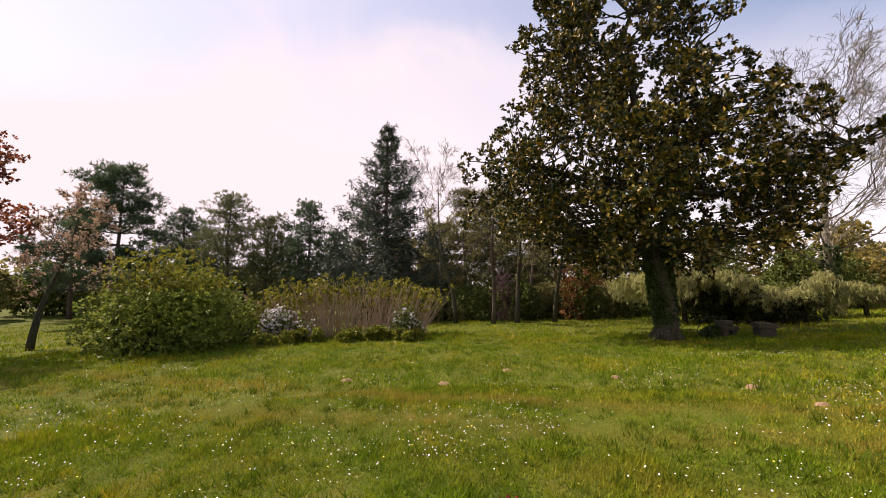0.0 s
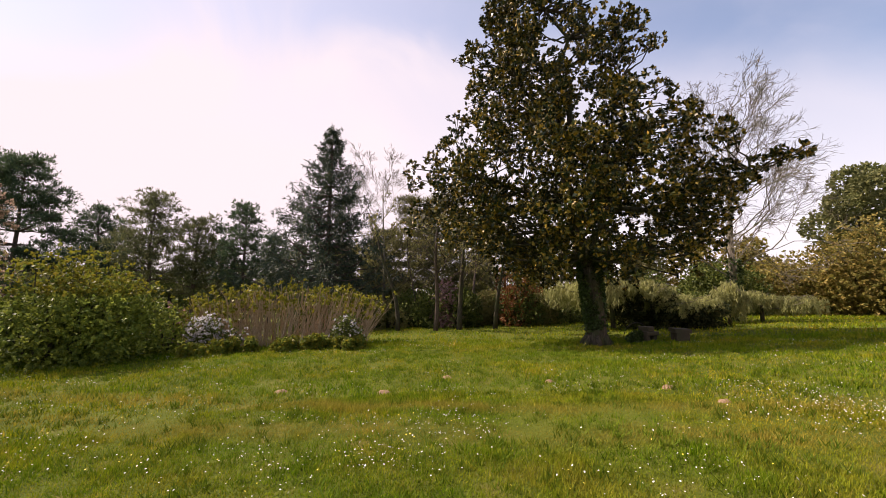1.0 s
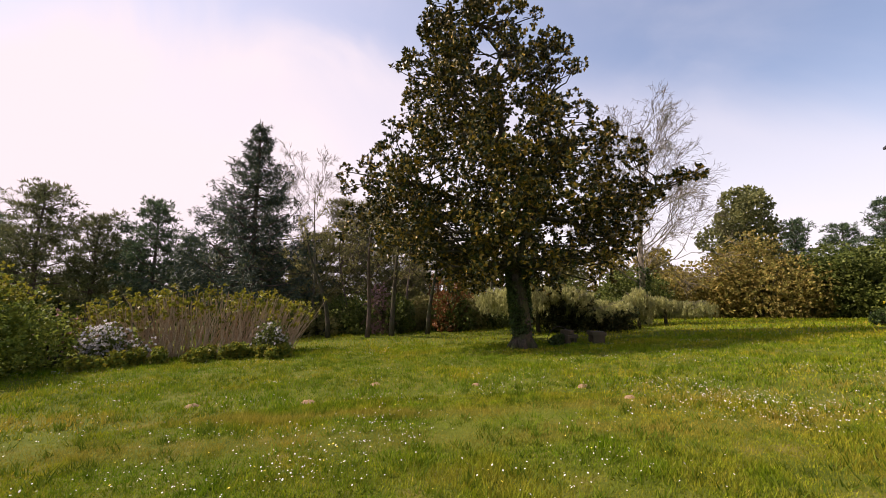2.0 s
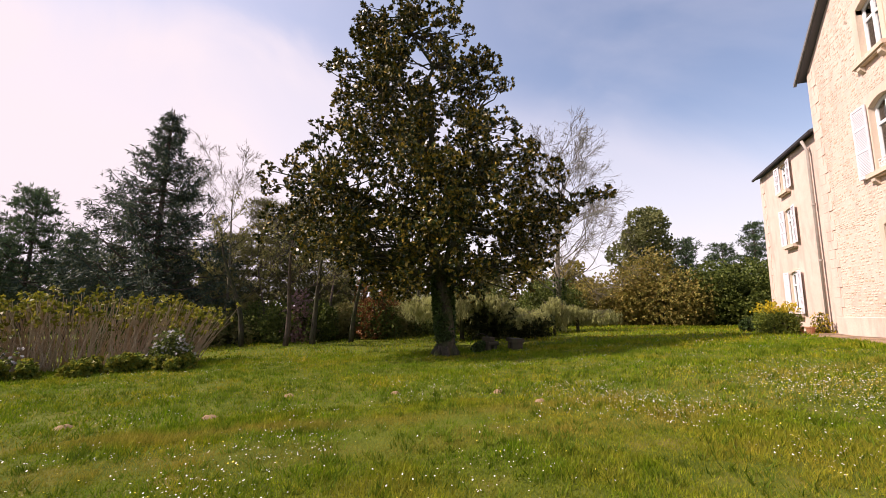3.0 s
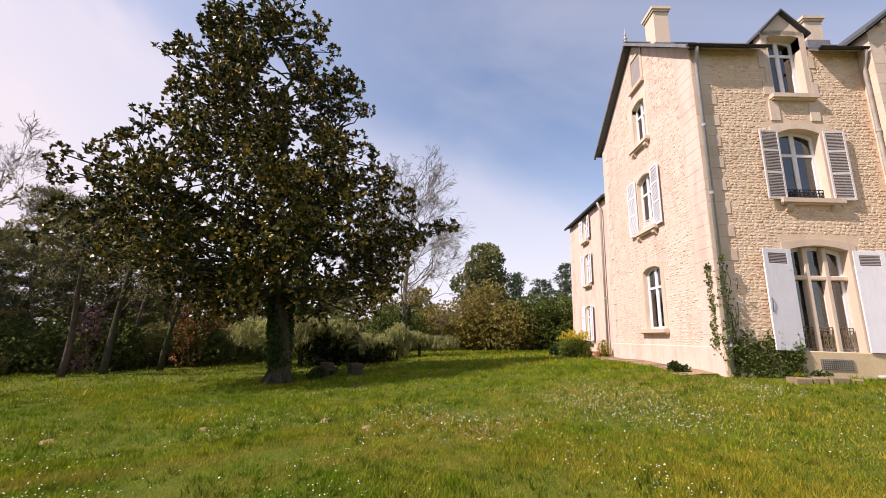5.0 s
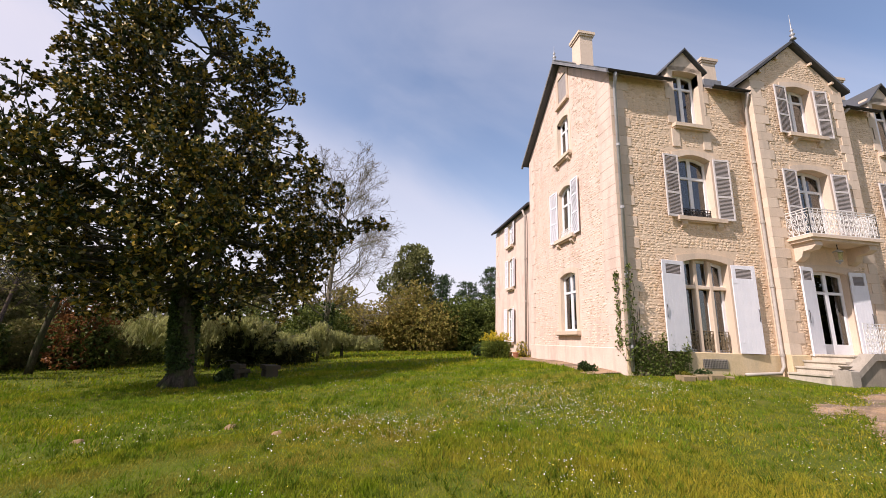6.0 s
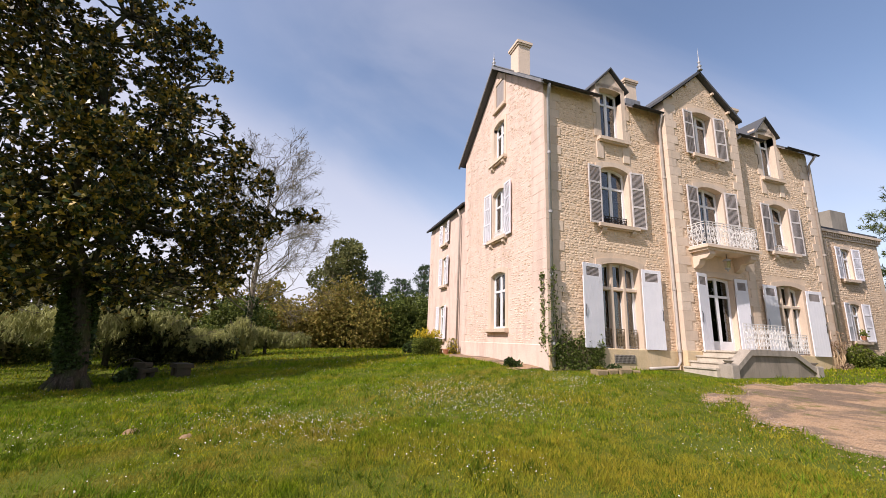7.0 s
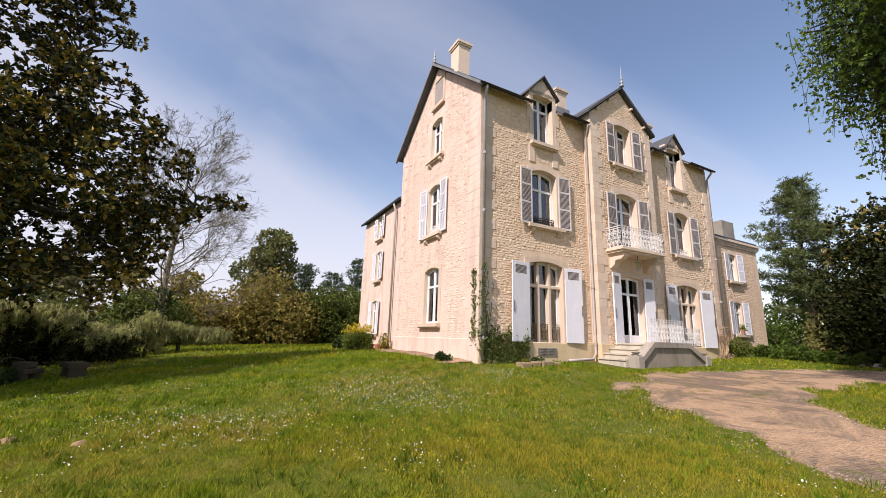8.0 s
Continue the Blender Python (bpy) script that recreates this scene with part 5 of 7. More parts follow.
def crown_lumps(rng):
    """Clumps of leaves that fill the crown's uneven outline, with gaps between them."""
    hs, ls, rs = (np.array(c) for c in zip(*OUTLINE))
    lumps = []
    z = 2.5
    while z < 14.1:
        left, right = np.interp(z, hs, ls), np.interp(z, hs, rs)
        mid, half = (left - right) / 2, max(0.35, (left + right) / 2)
        deep = half * 0.7
        for _ in range(max(2, int(1.15 * half * half ** 0.45 * 1.9))):
            a, q = rng.uniform(0, 2 * math.pi), rng.random() ** 0.42
            r = rng.uniform(0.38, 0.74) * (1.0 if half > 1.6 else 0.62)
            depth = math.sin(a) * q * max(0.1, deep - r * 0.7)
            slim = 1.0 - 0.075 * abs(depth)       # the crown narrows and sinks towards its front and back
            lumps.append((0.4 + (mid + math.cos(a) * q * max(0.1, half - r * 0.7) - 0.4) * slim, depth, (z - 2.0) * slim + 2.0 + rng.normal() * 0.2, r))
        for way in (-1, 1):                      # sprays that make the edge ragged
            if rng.random() < 0.85:
                r = rng.uniform(0.28, 0.46)
                lumps.append((mid + way * (half - r * rng.uniform(0.3, 1.2)), rng.normal() * 0.5, z + rng.normal() * 0.15, r))
        z += 0.52
    for k in range(9):                           # one long low limb towards the house
        u = k / 8
        lumps.append((-3.2 - 2.7 * u, rng.normal() * 0.35, 5.2 + 0.9 * u * u + rng.normal() * 0.12, 0.55 - 0.27 * u))
    for k in range(5):                           # two leaders over the top
        lumps.append((1.7 - 0.12 * k, rng.normal() * 0.2, 13.0 + 0.3 * k, 0.42 - 0.05 * k))
        lumps.append((3.75 + rng.normal() * 0.1, rng.normal() * 0.2, 12.2 + 0.26 * k, 0.42 - 0.05 * k))
    return lumps


def magnolia():
    rng = np.random.default_rng(11)
    tree = thing("magnolia_tree", "tall evergreen magnolia with bronze-green leathery leaves", "tree", MB)
    side = np.array((-0.36, 0.93, 0.0))        # left, seen from the lawn
    back = np.array((0.93, 0.36, 0.0))
    lobes = []
    for across, deep, z, r in crown_lumps(rng):
        if z < 3.9 and math.hypot(across - 0.3, deep) < 1.6:
            continue                             # the fork stands free
        c = side * across + back * deep
        lobes.append((c[0], c[1], z, r))
    g = Geo()
    lean = [(0, 0, -0.4), (0.0, 0.0, 0.4), (-0.02, 0.06, 1.5), (-0.05, 0.16, 2.6)]
    g.tube(lean, [0.44, 0.33, 0.29, 0.27], 12)
    for k in range(7):                           # roots' flare
        a = k * 0.9
        g.tube([(0.28 * math.cos(a), 0.28 * math.sin(a), 0.3), (0.42 * math.cos(a), 0.42 * math.sin(a), 0.05), (0.62 * math.cos(a), 0.62 * math.sin(a), -0.15)], [0.1, 0.12, 0.06], 6)
    fork = np.array((-0.05, 0.15, 2.5))
    top = limb(g, fork, side * 1.4 + np.array((0, 0, 13.4)), 0.22, 0.03, rng, wob=0.05, n=9, sides=9)
    second = limb(g, fork - np.array((0, 0, 0.2)), side * -1.0 + np.array((0, 0, 9.2)), 0.17, 0.03, rng, wob=0.06, n=8, sides=8)
    second += limb(g, top[2], side * 4.6 + back * -0.4 + np.array((0, 0, 6.4)), 0.13, 0.04, rng, sag=-0.05, n=7, sides=7)
    second += limb(g, top[4], side * 3.4 + back * 0.4 + np.array((0, 0, 11.6)), 0.1, 0.03, rng, sag=-0.06, n=7, sides=6)
    second += limb(g, second[2], side * -4.6 + np.array((0, 0, 5.5)), 0.11, 0.03, rng, sag=-0.06, n=7, sides=6)
    g.ob("trunk", M_bark, tree, "", smooth=True)
    g = Geo()
    spine = np.array(top[1:] + second[1:])
    for x, y, z, r in lobes:
        c = np.array((x, y, z))
        below = spine[spine[:, 2] < z + 0.4]
        below = below if len(below) else spine[:1]
        foot = below[np.argmin(np.linalg.norm((below - c) * (1, 1, 1.6), axis=1))]
        ln = np.linalg.norm(c - foot)
        limb(g, foot, c, 0.024 + 0.013 * ln, 0.012, rng, sag=-0.08, wob=0.08, n=5, sides=5)
        for _ in range(2):
            limb(g, c - (c - foot) * rng.uniform(0, 0.5), c + np.clip(rng.normal(size=3), -1, 1) * r * 0.55, 0.018, 0.008, rng, n=3, sides=4)
    g.ob("branch_frame", M_bark, tree)
    at, d = in_lobes(rng, lobes, 9500, 0.45)
    way = unit(d + np.array((0, 0, 0.35)))
    quads("crown", leaves(rng, at, way, 0.16, 0.1, per=8, spread=1.1), L_magnolia, parent=tree)
    # ivy on the trunk
    n = 7200
    a, h = rng.uniform(0, 2 * math.pi, n), rng.random(n) ** 0.8 * 3.1
    keep = (np.sin(a * 2 + h * 1.7) + rng.normal(size=n) * 0.5 > -0.2) & (h > 0.28 * (1 + np.cos(a - 4.0)))
    a, h = a[keep], h[keep]
    r = 0.31 + 0.06 * rng.random(len(a))
    p = np.stack([r * np.cos(a) - 0.02 * h, r * np.sin(a) + 0.06 * h, h], axis=1)
    quads("ivy", leaves(rng, p, np.stack([np.cos(a), np.sin(a), 0 * a - 0.3], axis=1), 0.10, 0.09, spread=0.6), L_ivy, parent=tree)["label"] = "green ivy climbing the trunk"
    return tree


magnolia()


def bush(name, label, category, x, y, wide, deep, tall, mat, n=2600, leaf=(0.09, 0.05), seed=1, per=4, lumps=9, skirt=0.15, mat2=None, share2=0.2, turn=0.0, top=False, stems=True, up=0.3, shell=0.6, bark_mat=None):
    """A shrub of leaning stems and many small leaves in uneven lumps."""
    rng = np.random.default_rng(seed)
    t = thing(name, label, category, (x, y, gz(x, y) - 0.03))
    ca, sa = math.cos(turn), math.sin(turn)
    lobes = []
    for i in range(lumps):
        a, q = rng.uniform(0, 2 * math.pi), math.sqrt(rng.random()) * 0.72
        r = min(wide, deep, tall) * rng.uniform(0.26, 0.42)
        lx, ly = math.cos(a) * q * wide / 2, math.sin(a) * q * deep / 2
        hi = tall * (1 - 0.55 * q * q) - r
        z = max(r * 0.7, hi * rng.uniform(0.35, 1.0) if i % 2 else hi)
        lobes.append((lx * ca - ly * sa, lx * sa + ly * ca, z, r))
        lobes.append((lx * ca - ly * sa, lx * sa + ly * ca, max(r * 0.75, z * skirt), r))
    if stems:
        g = Geo()
        for lx, ly, z, r in lobes:
            limb(g, (lx * 0.25, ly * 0.25, -0.15), (lx, ly, z + r * 0.5), 0.03 + 0.008 * tall, 0.01, rng, n=4, sides=4)
        g.ob("stem_frame", bark_mat or M_bark, t)
    at, d = in_lobes(rng, lobes, n, shell)
    ok = at[:, 2] > 0.02
    at, d = at[ok], d[ok]
    way = unit(d + np.array((0, 0, up)))
    second = rng.random(len(at)) < share2 if mat2 else np.zeros(len(at), bool)
    if mat2 and top:
        second = (at[:, 2] > tall * 0.55) & (rng.random(len(at)) < share2 * 2.2)
    quads("foliage", leaves(rng, at[~second], way[~second], leaf[0], leaf[1], per=per), mat, parent=t)
    if mat2:
        quads("blossom", leaves(rng, at[second] + d[second] * 0.04, way[second], leaf[0], leaf[1] * 1.1, per=per), mat2, parent=t)
    return t


def pine(name, label, x, y, tall, wide, mat, seed, bare=0.3, n=2400, needle=(0.24, 0.035), whorls=11, trunk_r=0.16, droop=0.0, shape=0.8, per=9, bark_mat=None, clump=0.34, lean=(0, 0)):
    """A conifer: a straight stem, whorls of boughs and tufts of needles along them."""
    rng = np.random.default_rng(seed)
    t = thing(name, label, "tree", (x, y, gz(x, y) - 0.05))
    g = Geo()
    stem = [(lean[0] * k * k, lean[1] * k * k, tall * k) for k in np.linspace(0, 1, 8)]
    stem = [(px + rng.normal() * 0.04, py + rng.normal() * 0.04, pz) for px, py, pz in stem]
    g.tube(stem, [trunk_r * (1 - 0.9 * k) + 0.01 for k in np.linspace(0, 1, 8)], 8)
    g.ob("trunk", bark_mat or M_pinebark, t, smooth=True)
    g = Geo()
    at, way = [], []
    for i in range(whorls):
        k = bare + (1 - bare) * (i + 0.3) / whorls
        z = tall * k
        f = (1 - (k - bare) / (1 - bare))
        reach = wide / 2 * (f ** shape * 0.94 + (0.1 if not droop else 0.03)) * (1.0 if k > bare + 0.06 else 0.75)
        num = rng.integers(3, 6) if not droop else rng.integers(6, 9)
        a0 = rng.uniform(0, 6.28)
        for j in range(num):
            a = a0 + 6.28 * j / num + rng.normal() * 0.3
            ln = reach * (rng.uniform(0.55, 1.2) if not droop else rng.uniform(0.6, 1.2))
            rise = ln * (rng.uniform(0.1, 0.42) if not droop else rng.uniform(0.02, 0.38))
            s = np.array((lean[0] * k * k, lean[1] * k * k, z))
            e = s + np.array((math.cos(a) * ln, math.sin(a) * ln, rise))
            limb(g, s, e, 0.02 + 0.018 * ln, 0.008, rng, sag=-0.06 - droop * 0.12, n=4, sides=4)
            m = max(4, int(n / whorls / num * ((0.4 if not droop else 0.05) + ln / (wide / 2))))
            if droop:
                u = rng.random(m) ** 0.7
                base = s + (e - s) * u[:, None]
                base[:, 2] -= (0.06 + droop * 0.12) * ln * np.sin(np.pi * u)
                p = base + np.clip(rng.normal(size=(m, 3)), -1.6, 1.6) * np.array((0.13, 0.13, 0.05)) * (0.5 + 0.4 * ln)
                p[:, 2] -= droop * 0.75 * rng.random(m) ** 1.5 * min(1.0, 0.3 + 0.4 * ln)
            else:
                tufts = max(2, int(2 + ln * 2.2))
                uu = rng.uniform(0.35, 1.02, tufts)
                c = s + (e - s) * uu[:, None] + rng.normal(size=(tufts, 3)) * np.array((0.22, 0.22, 0.1)) * min(1.3, ln)
                p = c[rng.integers(0, tufts, m)] + rng.normal(size=(m, 3)) * np.array((1, 1, 0.42)) * clump * 0.55
            at.append(p)
            way.append(np.tile(unit(e - s) * 0.6 + np.array((0, 0, 0.5 - 1.5 * droop)), (m, 1)))
    tagged(g.ob("bough_frame", bark_mat or M_pinebark, t), kind="stuff")
    at, way = np.concatenate(at), np.concatenate(way)
    quads("needles", leaves(rng, at, way, needle[0], needle[1], per=per, spread=0.75, fold=0.02), mat, parent=t)
    return t


def bare_tree(name, label, x, y, tall, seed, mat, r=0.2, lean=(0, 0), fork=3, depth=5, spread=0.42, crown=None, crown_mat=None, low=0.3, count=9, n=600, leaf=(0.1, 0.07), ivy=0, up=0.14):
    """A leafless or budding tree of forking branches."""
    rng = np.random.default_rng(seed)
    t = thing(name, label, "tree", (x, y, gz(x, y) - 0.05))
    g = Geo()
    bend = 0.016 * tall * rng.normal(size=2)
    stem = [(lean[0] * k + bend[0] * math.sin(6 * k), lean[1] * k + bend[1] * math.sin(5 * k), tall * 0.8 * k) for k in np.linspace(0, 1, 9)]
    g.tube(stem, [r * (1.15 - k) + 0.012 for k in np.linspace(0, 1, 9)], 8)
    g.ob("trunk", mat, t, smooth=True)
    g = Geo()
    for i in range(count):
        k = low + (1 - low) * (i + rng.random() * 0.6) / count
        s = np.array((lean[0] * k + bend[0] * math.sin(6 * k), lean[1] * k + bend[1] * math.sin(5 * k), tall * 0.8 * k))
        a = i * 2.4 + rng.normal() * 0.3
        d = np.array((math.cos(a), math.sin(a), 0.55 + 0.9 * k))
        twigs(g, s, d, tall * (0.25 - 0.11 * k), r * (0.30 - 0.15 * k), rng, depth, 5, fork, spread, up)
    g.ob("branch_frame", mat, t)
    if crown_mat:
        tips = np.array(g.v)
        tips = tips[rng.choice(len(tips), min(n, len(tips)), replace=False)]
        quads("budding_crown", leaves(rng, tips, np.tile((0, 0, 0.3), (len(tips), 1)), leaf[0], leaf[1], per=4, spread=1.0), crown_mat, parent=t)
    if ivy:
        m = ivy
        a, h = rng.uniform(0, 6.28, m), rng.random(m) * tall * 0.26
        q = r * (1.15 - h / tall) + 0.12 * rng.random(m)
        p = np.stack([q * np.cos(a), q * np.sin(a), h], axis=1)
        quads("ivy", leaves(rng, p, np.stack([np.cos(a), np.sin(a), 0 * a - 0.2], axis=1), 0.14, 0.11, spread=0.7), L_ivy, parent=t)
    return t


def leafy_tree(name, label, x, y, tall, wide, mat, seed, n=5000, leaf=(0.16, 0.1), trunk_r=0.2, low=0.3, lumps=16, bark_mat=None, per=4, flat=0.85):
    rng = np.random.default_rng(seed)
    t = thing(name, label, "tree", (x, y, gz(x, y) - 0.05))
    g = Geo()
    g.tube([(0, 0, 0), (0.05, 0.02, tall * 0.3), (0, 0.1, tall * 0.6), (0.1, 0, tall * 0.85)], [trunk_r, trunk_r * 0.8, trunk_r * 0.45, 0.03], 8)
    g.ob("trunk", bark_mat or M_bark, t, smooth=True)
    g = Geo()
    lobes = []
    for i in range(lumps):
        k = (i + 0.5) / lumps
        z = tall * (low + (0.93 - low) * k)
        prof = math.sin(math.pi * min(1, 0.18 + 0.8 * k)) ** 0.7
        a = i * 2.4 + rng.normal() * 0.3
        q = wide / 2 * prof * rng.uniform(0.3, 0.78)
        r = wide * rng.uniform(0.13, 0.21)
        c = (q * math.cos(a), q * math.sin(a), z)
        lobes.append((*c, r))
        limb(g, (0, 0.05, z * 0.72), c, 0.05, 0.015, rng, n=4, sides=4)
    g.ob("branch_frame", bark_mat or M_bark, t)
    at, d = in_lobes(rng, lobes, n, 0.5, flat)
    quads("crown", leaves(rng, at, unit(d + np.array((0, 0, 0.25))), leaf[0], leaf[1], per=per), mat, parent=t)
    return t


def ray_place(az, d):
    az = radians(az + 1.15)
    return -10.43 + d * math.cos(az), 7.1 + d * math.sin(az)


# trees beyond the lawn ---------------------------------------------------
pine("spruce_tree", "tall blue-green spruce with drooping boughs", 4.1, 29.9, 13.4, 11.0, L_spruce, 21, bare=0.1, n=9500, whorls=19, droop=0.75, shape=0.95, trunk_r=0.22, needle=(0.3, 0.05), clump=0.3)
PINES = [(87.0, 32, 9.8, 6.6, 0.24, L_pine), (81.0, 34, 7.9, 4.0, 0.38, L_pine), (76.3, 30, 8.4, 4.4, 0.40, L_greypine), (71.8, 31, 7.2, 3.6, 0.35, L_greypine),
         (66.6, 30, 8.3, 3.8, 0.38, L_pine), (63.2, 33, 6.6, 3.4, 0.30, L_pine), (78.6, 37, 7.0, 4.0, 0.3, L_greypine), (69.0, 37, 6.6, 4.0, 0.3, L_pine), (90.5, 38, 7.6, 4.5, 0.3, L_pine), (60.0, 36, 6.4, 4.2, 0.2, L_greypine)]
for i, (az, d, tall, wide, bare, mat) in enumerate(PINES):
    x, y = ray_place(az, d)
    tone = "dark green" if mat is L_pine else "greyish green"
    tagged(pine("pine_tree", f"{tone} pine with a bare lower trunk behind the shrubs", x, y, tall, wide * 1.2, mat, 30 + i, bare=bare - 0.06, n=1500 if i else 5200, whorls=11, shape=0.66, clump=0.5, needle=(0.28, 0.045), per=8), group="pines beyond the lawn")
for i, (az, d, tall, wide, bare) in enumerate([(45.0, 29, 9.2, 4.6, 0.2), (41.0, 30, 9.4, 4.4, 0.28), (37.5, 31, 8.2, 4.4, 0.3), (48.5, 31, 7.0, 4.0, 0.2), (33.5, 33, 8.8, 5.0, 0.3), (54.5, 32, 6.0, 4.0, 0.1)]):
    x, y = ray_place(az, d)
    tagged(pine("pine_tree", "sparse olive-brown pine at the wood's edge", x, y, tall, wide * 1.15, L_olivepine, 60 + i, bare=bare * 0.7, n=2400, whorls=10, shape=0.6, clump=0.5, needle=(0.28, 0.045), per=8), group="pines at the wood's edge")
x, y = ray_place(48.8, 28)
bare_tree("bare_tree", "leafless pale tree with upright branches", x, y, 11.8, 70, M_palebark, r=0.085, spread=0.45, low=0.22, depth=5, count=18, up=0.08)
x, y = ray_place(4.4, 23.5)
bare_tree("bare_tree", "large leafless tree with ivy round its foot", x, y, 11.4, 71, M_palebark, r=0.15, spread=0.42, low=0.2, depth=5, count=34, ivy=900, up=0.03)
x, y = ray_place(93.2, 18)
bare_tree("leaning_tree", "small leaning tree with pale tan buds", x, y, 5.4, 72, M_bark, r=0.085, lean=(0.8, 0.3), depth=4, spread=0.5, crown_mat=L_blossom, n=1500, leaf=(0.07, 0.05), count=8)
x, y = ray_place(102.4, 19)
leafy_tree("copper_beech", "copper-red beech tree in young leaf", x, y, 8.6, 6.6, L_copper, 73, n=6500, leaf=(0.13, 0.09), low=0.12, lumps=20)
# slim trunks at the lawn's edge
for i, (az, d, tall, r, mat) in enumerate([(44.0, 24.5, 6.5, 0.06, M_pinebark), (38.1, 20.8, 7.5, 0.12, M_bark), (41.4, 20.5, 7.0, 0.1, M_pinebark), (33.1, 20.8, 6.5, 0.1, M_bark), (36.0, 25, 7.2, 0.08, M_pinebark), (46.6, 21.5, 7, 0.1, M_bark), (24.0, 25, 7, 0.1, M_bark)]):
    x, y = ray_place(az, d)
    tagged(bare_tree("slim_tree", "slim bare trunk standing at the lawn's edge", x, y, tall, 80 + i, mat, r=r, lean=(0.9 * math.sin(i * 2.1), 0.9 * math.cos(i * 1.3)), depth=3, low=0.35, count=8, crown_mat=L_brownwood, n=700, leaf=(0.08, 0.05)), group="slim trunks")

# shrubs along the lawn's edge and the wood behind them ------------------
EDGE = [(58, 23, 4.0, 2.2, L_hedge), (53, 24, 4.0, 2.4, L_hedge), (48, 23.5, 4.2, 2.0, L_brownwood), (44, 24.5, 4.0, 2.2, L_hedge), (40, 22.8, 3.6, 2.6, L_hedge), (36.5, 23.0, 2.8, 2.4, L_hedge),
        (33.5, 23.5, 3.4, 2.2, L_brownwood), (30, 22.5, 3.0, 2.4, L_hedge), (26.5, 23, 3.2, 2.0, L_brownwood), (22.5, 24, 3.4, 2.2, L_hedge), (18, 26, 4.0, 2.8, L_brownwood), (13.5, 27, 4.2, 3.0, L_hedge)]
for i, (az, d, wide, tall, mat) in enumerate(EDGE):
    x, y = ray_place(az, d)
    tone = "dark evergreen" if mat is L_hedge else "brownish budding"
    tagged(bush("shrub", f"{tone} shrub in the shade of the wood", "shrub", x, y, wide, wide * 0.8, tall * (1.1 if mat is L_hedge else 1.0), mat, n=1400, leaf=(0.15, 0.08), seed=100 + i, lumps=9), group="shrubs at the wood's edge")
for i, (az, d, tall, wide, mat) in enumerate([(62, 44, 4.2, 6, L_brownwood), (68, 46, 3.8, 7, L_brownwood), (74, 45, 3.6, 7, L_hedge), (80, 46, 3.6, 7, L_brownwood), (86, 44, 3.6, 7, L_brownwood), (92, 42, 3.6, 6, L_hedge), (98, 40, 4, 6, L_brownwood),
                                              (56, 42, 6, 7, L_hedge), (50, 40, 6, 6, L_brownwood), (35, 44, 5.0, 5.5, L_brownwood), (26, 38, 6.4, 6.5, L_brownwood), (20, 38, 6.0, 6.5, L_hedge), (14, 40, 6.2, 6.5, L_brownwood), (8, 42, 6.2, 6.5, L_gold), (2.5, 43, 6.2, 6.5, L_gold)]):
    x, y = ray_place(az, d)
    tagged(leafy_tree("wood_tree", "dense low woodland tree in early leaf", x, y, tall, wide, mat, 130 + i, n=1200, leaf=(0.32, 0.22), low=0.1, lumps=14), group="woodland behind the garden")
x, y = ray_place(39.6, 22.6)
bush("flowering_shrub", "pale pink flowering shrub", "shrub", x, y, 1.8, 1.6, 2.8, L_pink, n=900, leaf=(0.13, 0.09), seed=170)
x, y = ray_place(29.0, 22.2)
bush("red_shrub", "rust-red shrub in new leaf", "shrub", x, y, 2.4, 2.0, 3.1, L_rust, n=1300, leaf=(0.14, 0.09), seed=171)
x, y = ray_place(31.0, 27)
bush("red_shrub", "dark rust-red shrub in new leaf", "shrub", x, y, 3.0, 2.4, 3.9, L_rust, n=900, leaf=(0.14, 0.09), seed=172)

# hedge and trees towards the far end of the lawn
FAR = [(1.5, 33, 5.4, 3.5, L_gold), (-3.0, 34, 5.6, 4.3, L_gold), (-7.3, 33, 6.2, 5.7, L_gold), (-10.4, 33.5, 4.4, 3.9, L_gold), (-13.5, 34.5, 5.4, 4.6, L_hedge), (-16.8, 34, 5.0, 4.6, L_hedge), (-19.5, 33, 5, 4.6, L_hedge), (5.5, 31, 5.0, 3.6, L_hedge), (-22, 35, 5, 5, L_hedge)]
for i, (az, d, wide, tall, mat) in enumerate(FAR):
    x, y = ray_place(az, d)
    tone = "golden-bronze" if mat is L_gold else "dark green"
    tagged(bush("large_shrub", f"tall {tone} shrub closing the far end of the lawn", "shrub", x, y, wide, wide * 0.8, tall * 1.1, mat, n=3600, leaf=(0.19, 0.13), seed=180 + i, lumps=14), group="tall shrubs at the far end")
x, y = ray_place(-6.3, 39)
leafy_tree("oak_tree", "round-headed olive green tree behind the shrubs", x, y, 10.4, 7.2, L_olive, 195, n=3600, leaf=(0.26, 0.16), low=0.3)
for i, (az, d, tall, wide) in enumerate([(-17.6, 46, 9.4, 4), (-10.8, 44, 8.0, 4), (-14.5, 48, 8, 4.5)]):
    x, y = ray_place(az, d)
    tagged(pine("pine_tree", "dark pine showing over the far shrubs", x, y, tall, wide, L_pine, 198 + i, bare=0.3, n=900, clump=0.45, needle=(0.34, 0.06), shape=0.6), group="far pines")


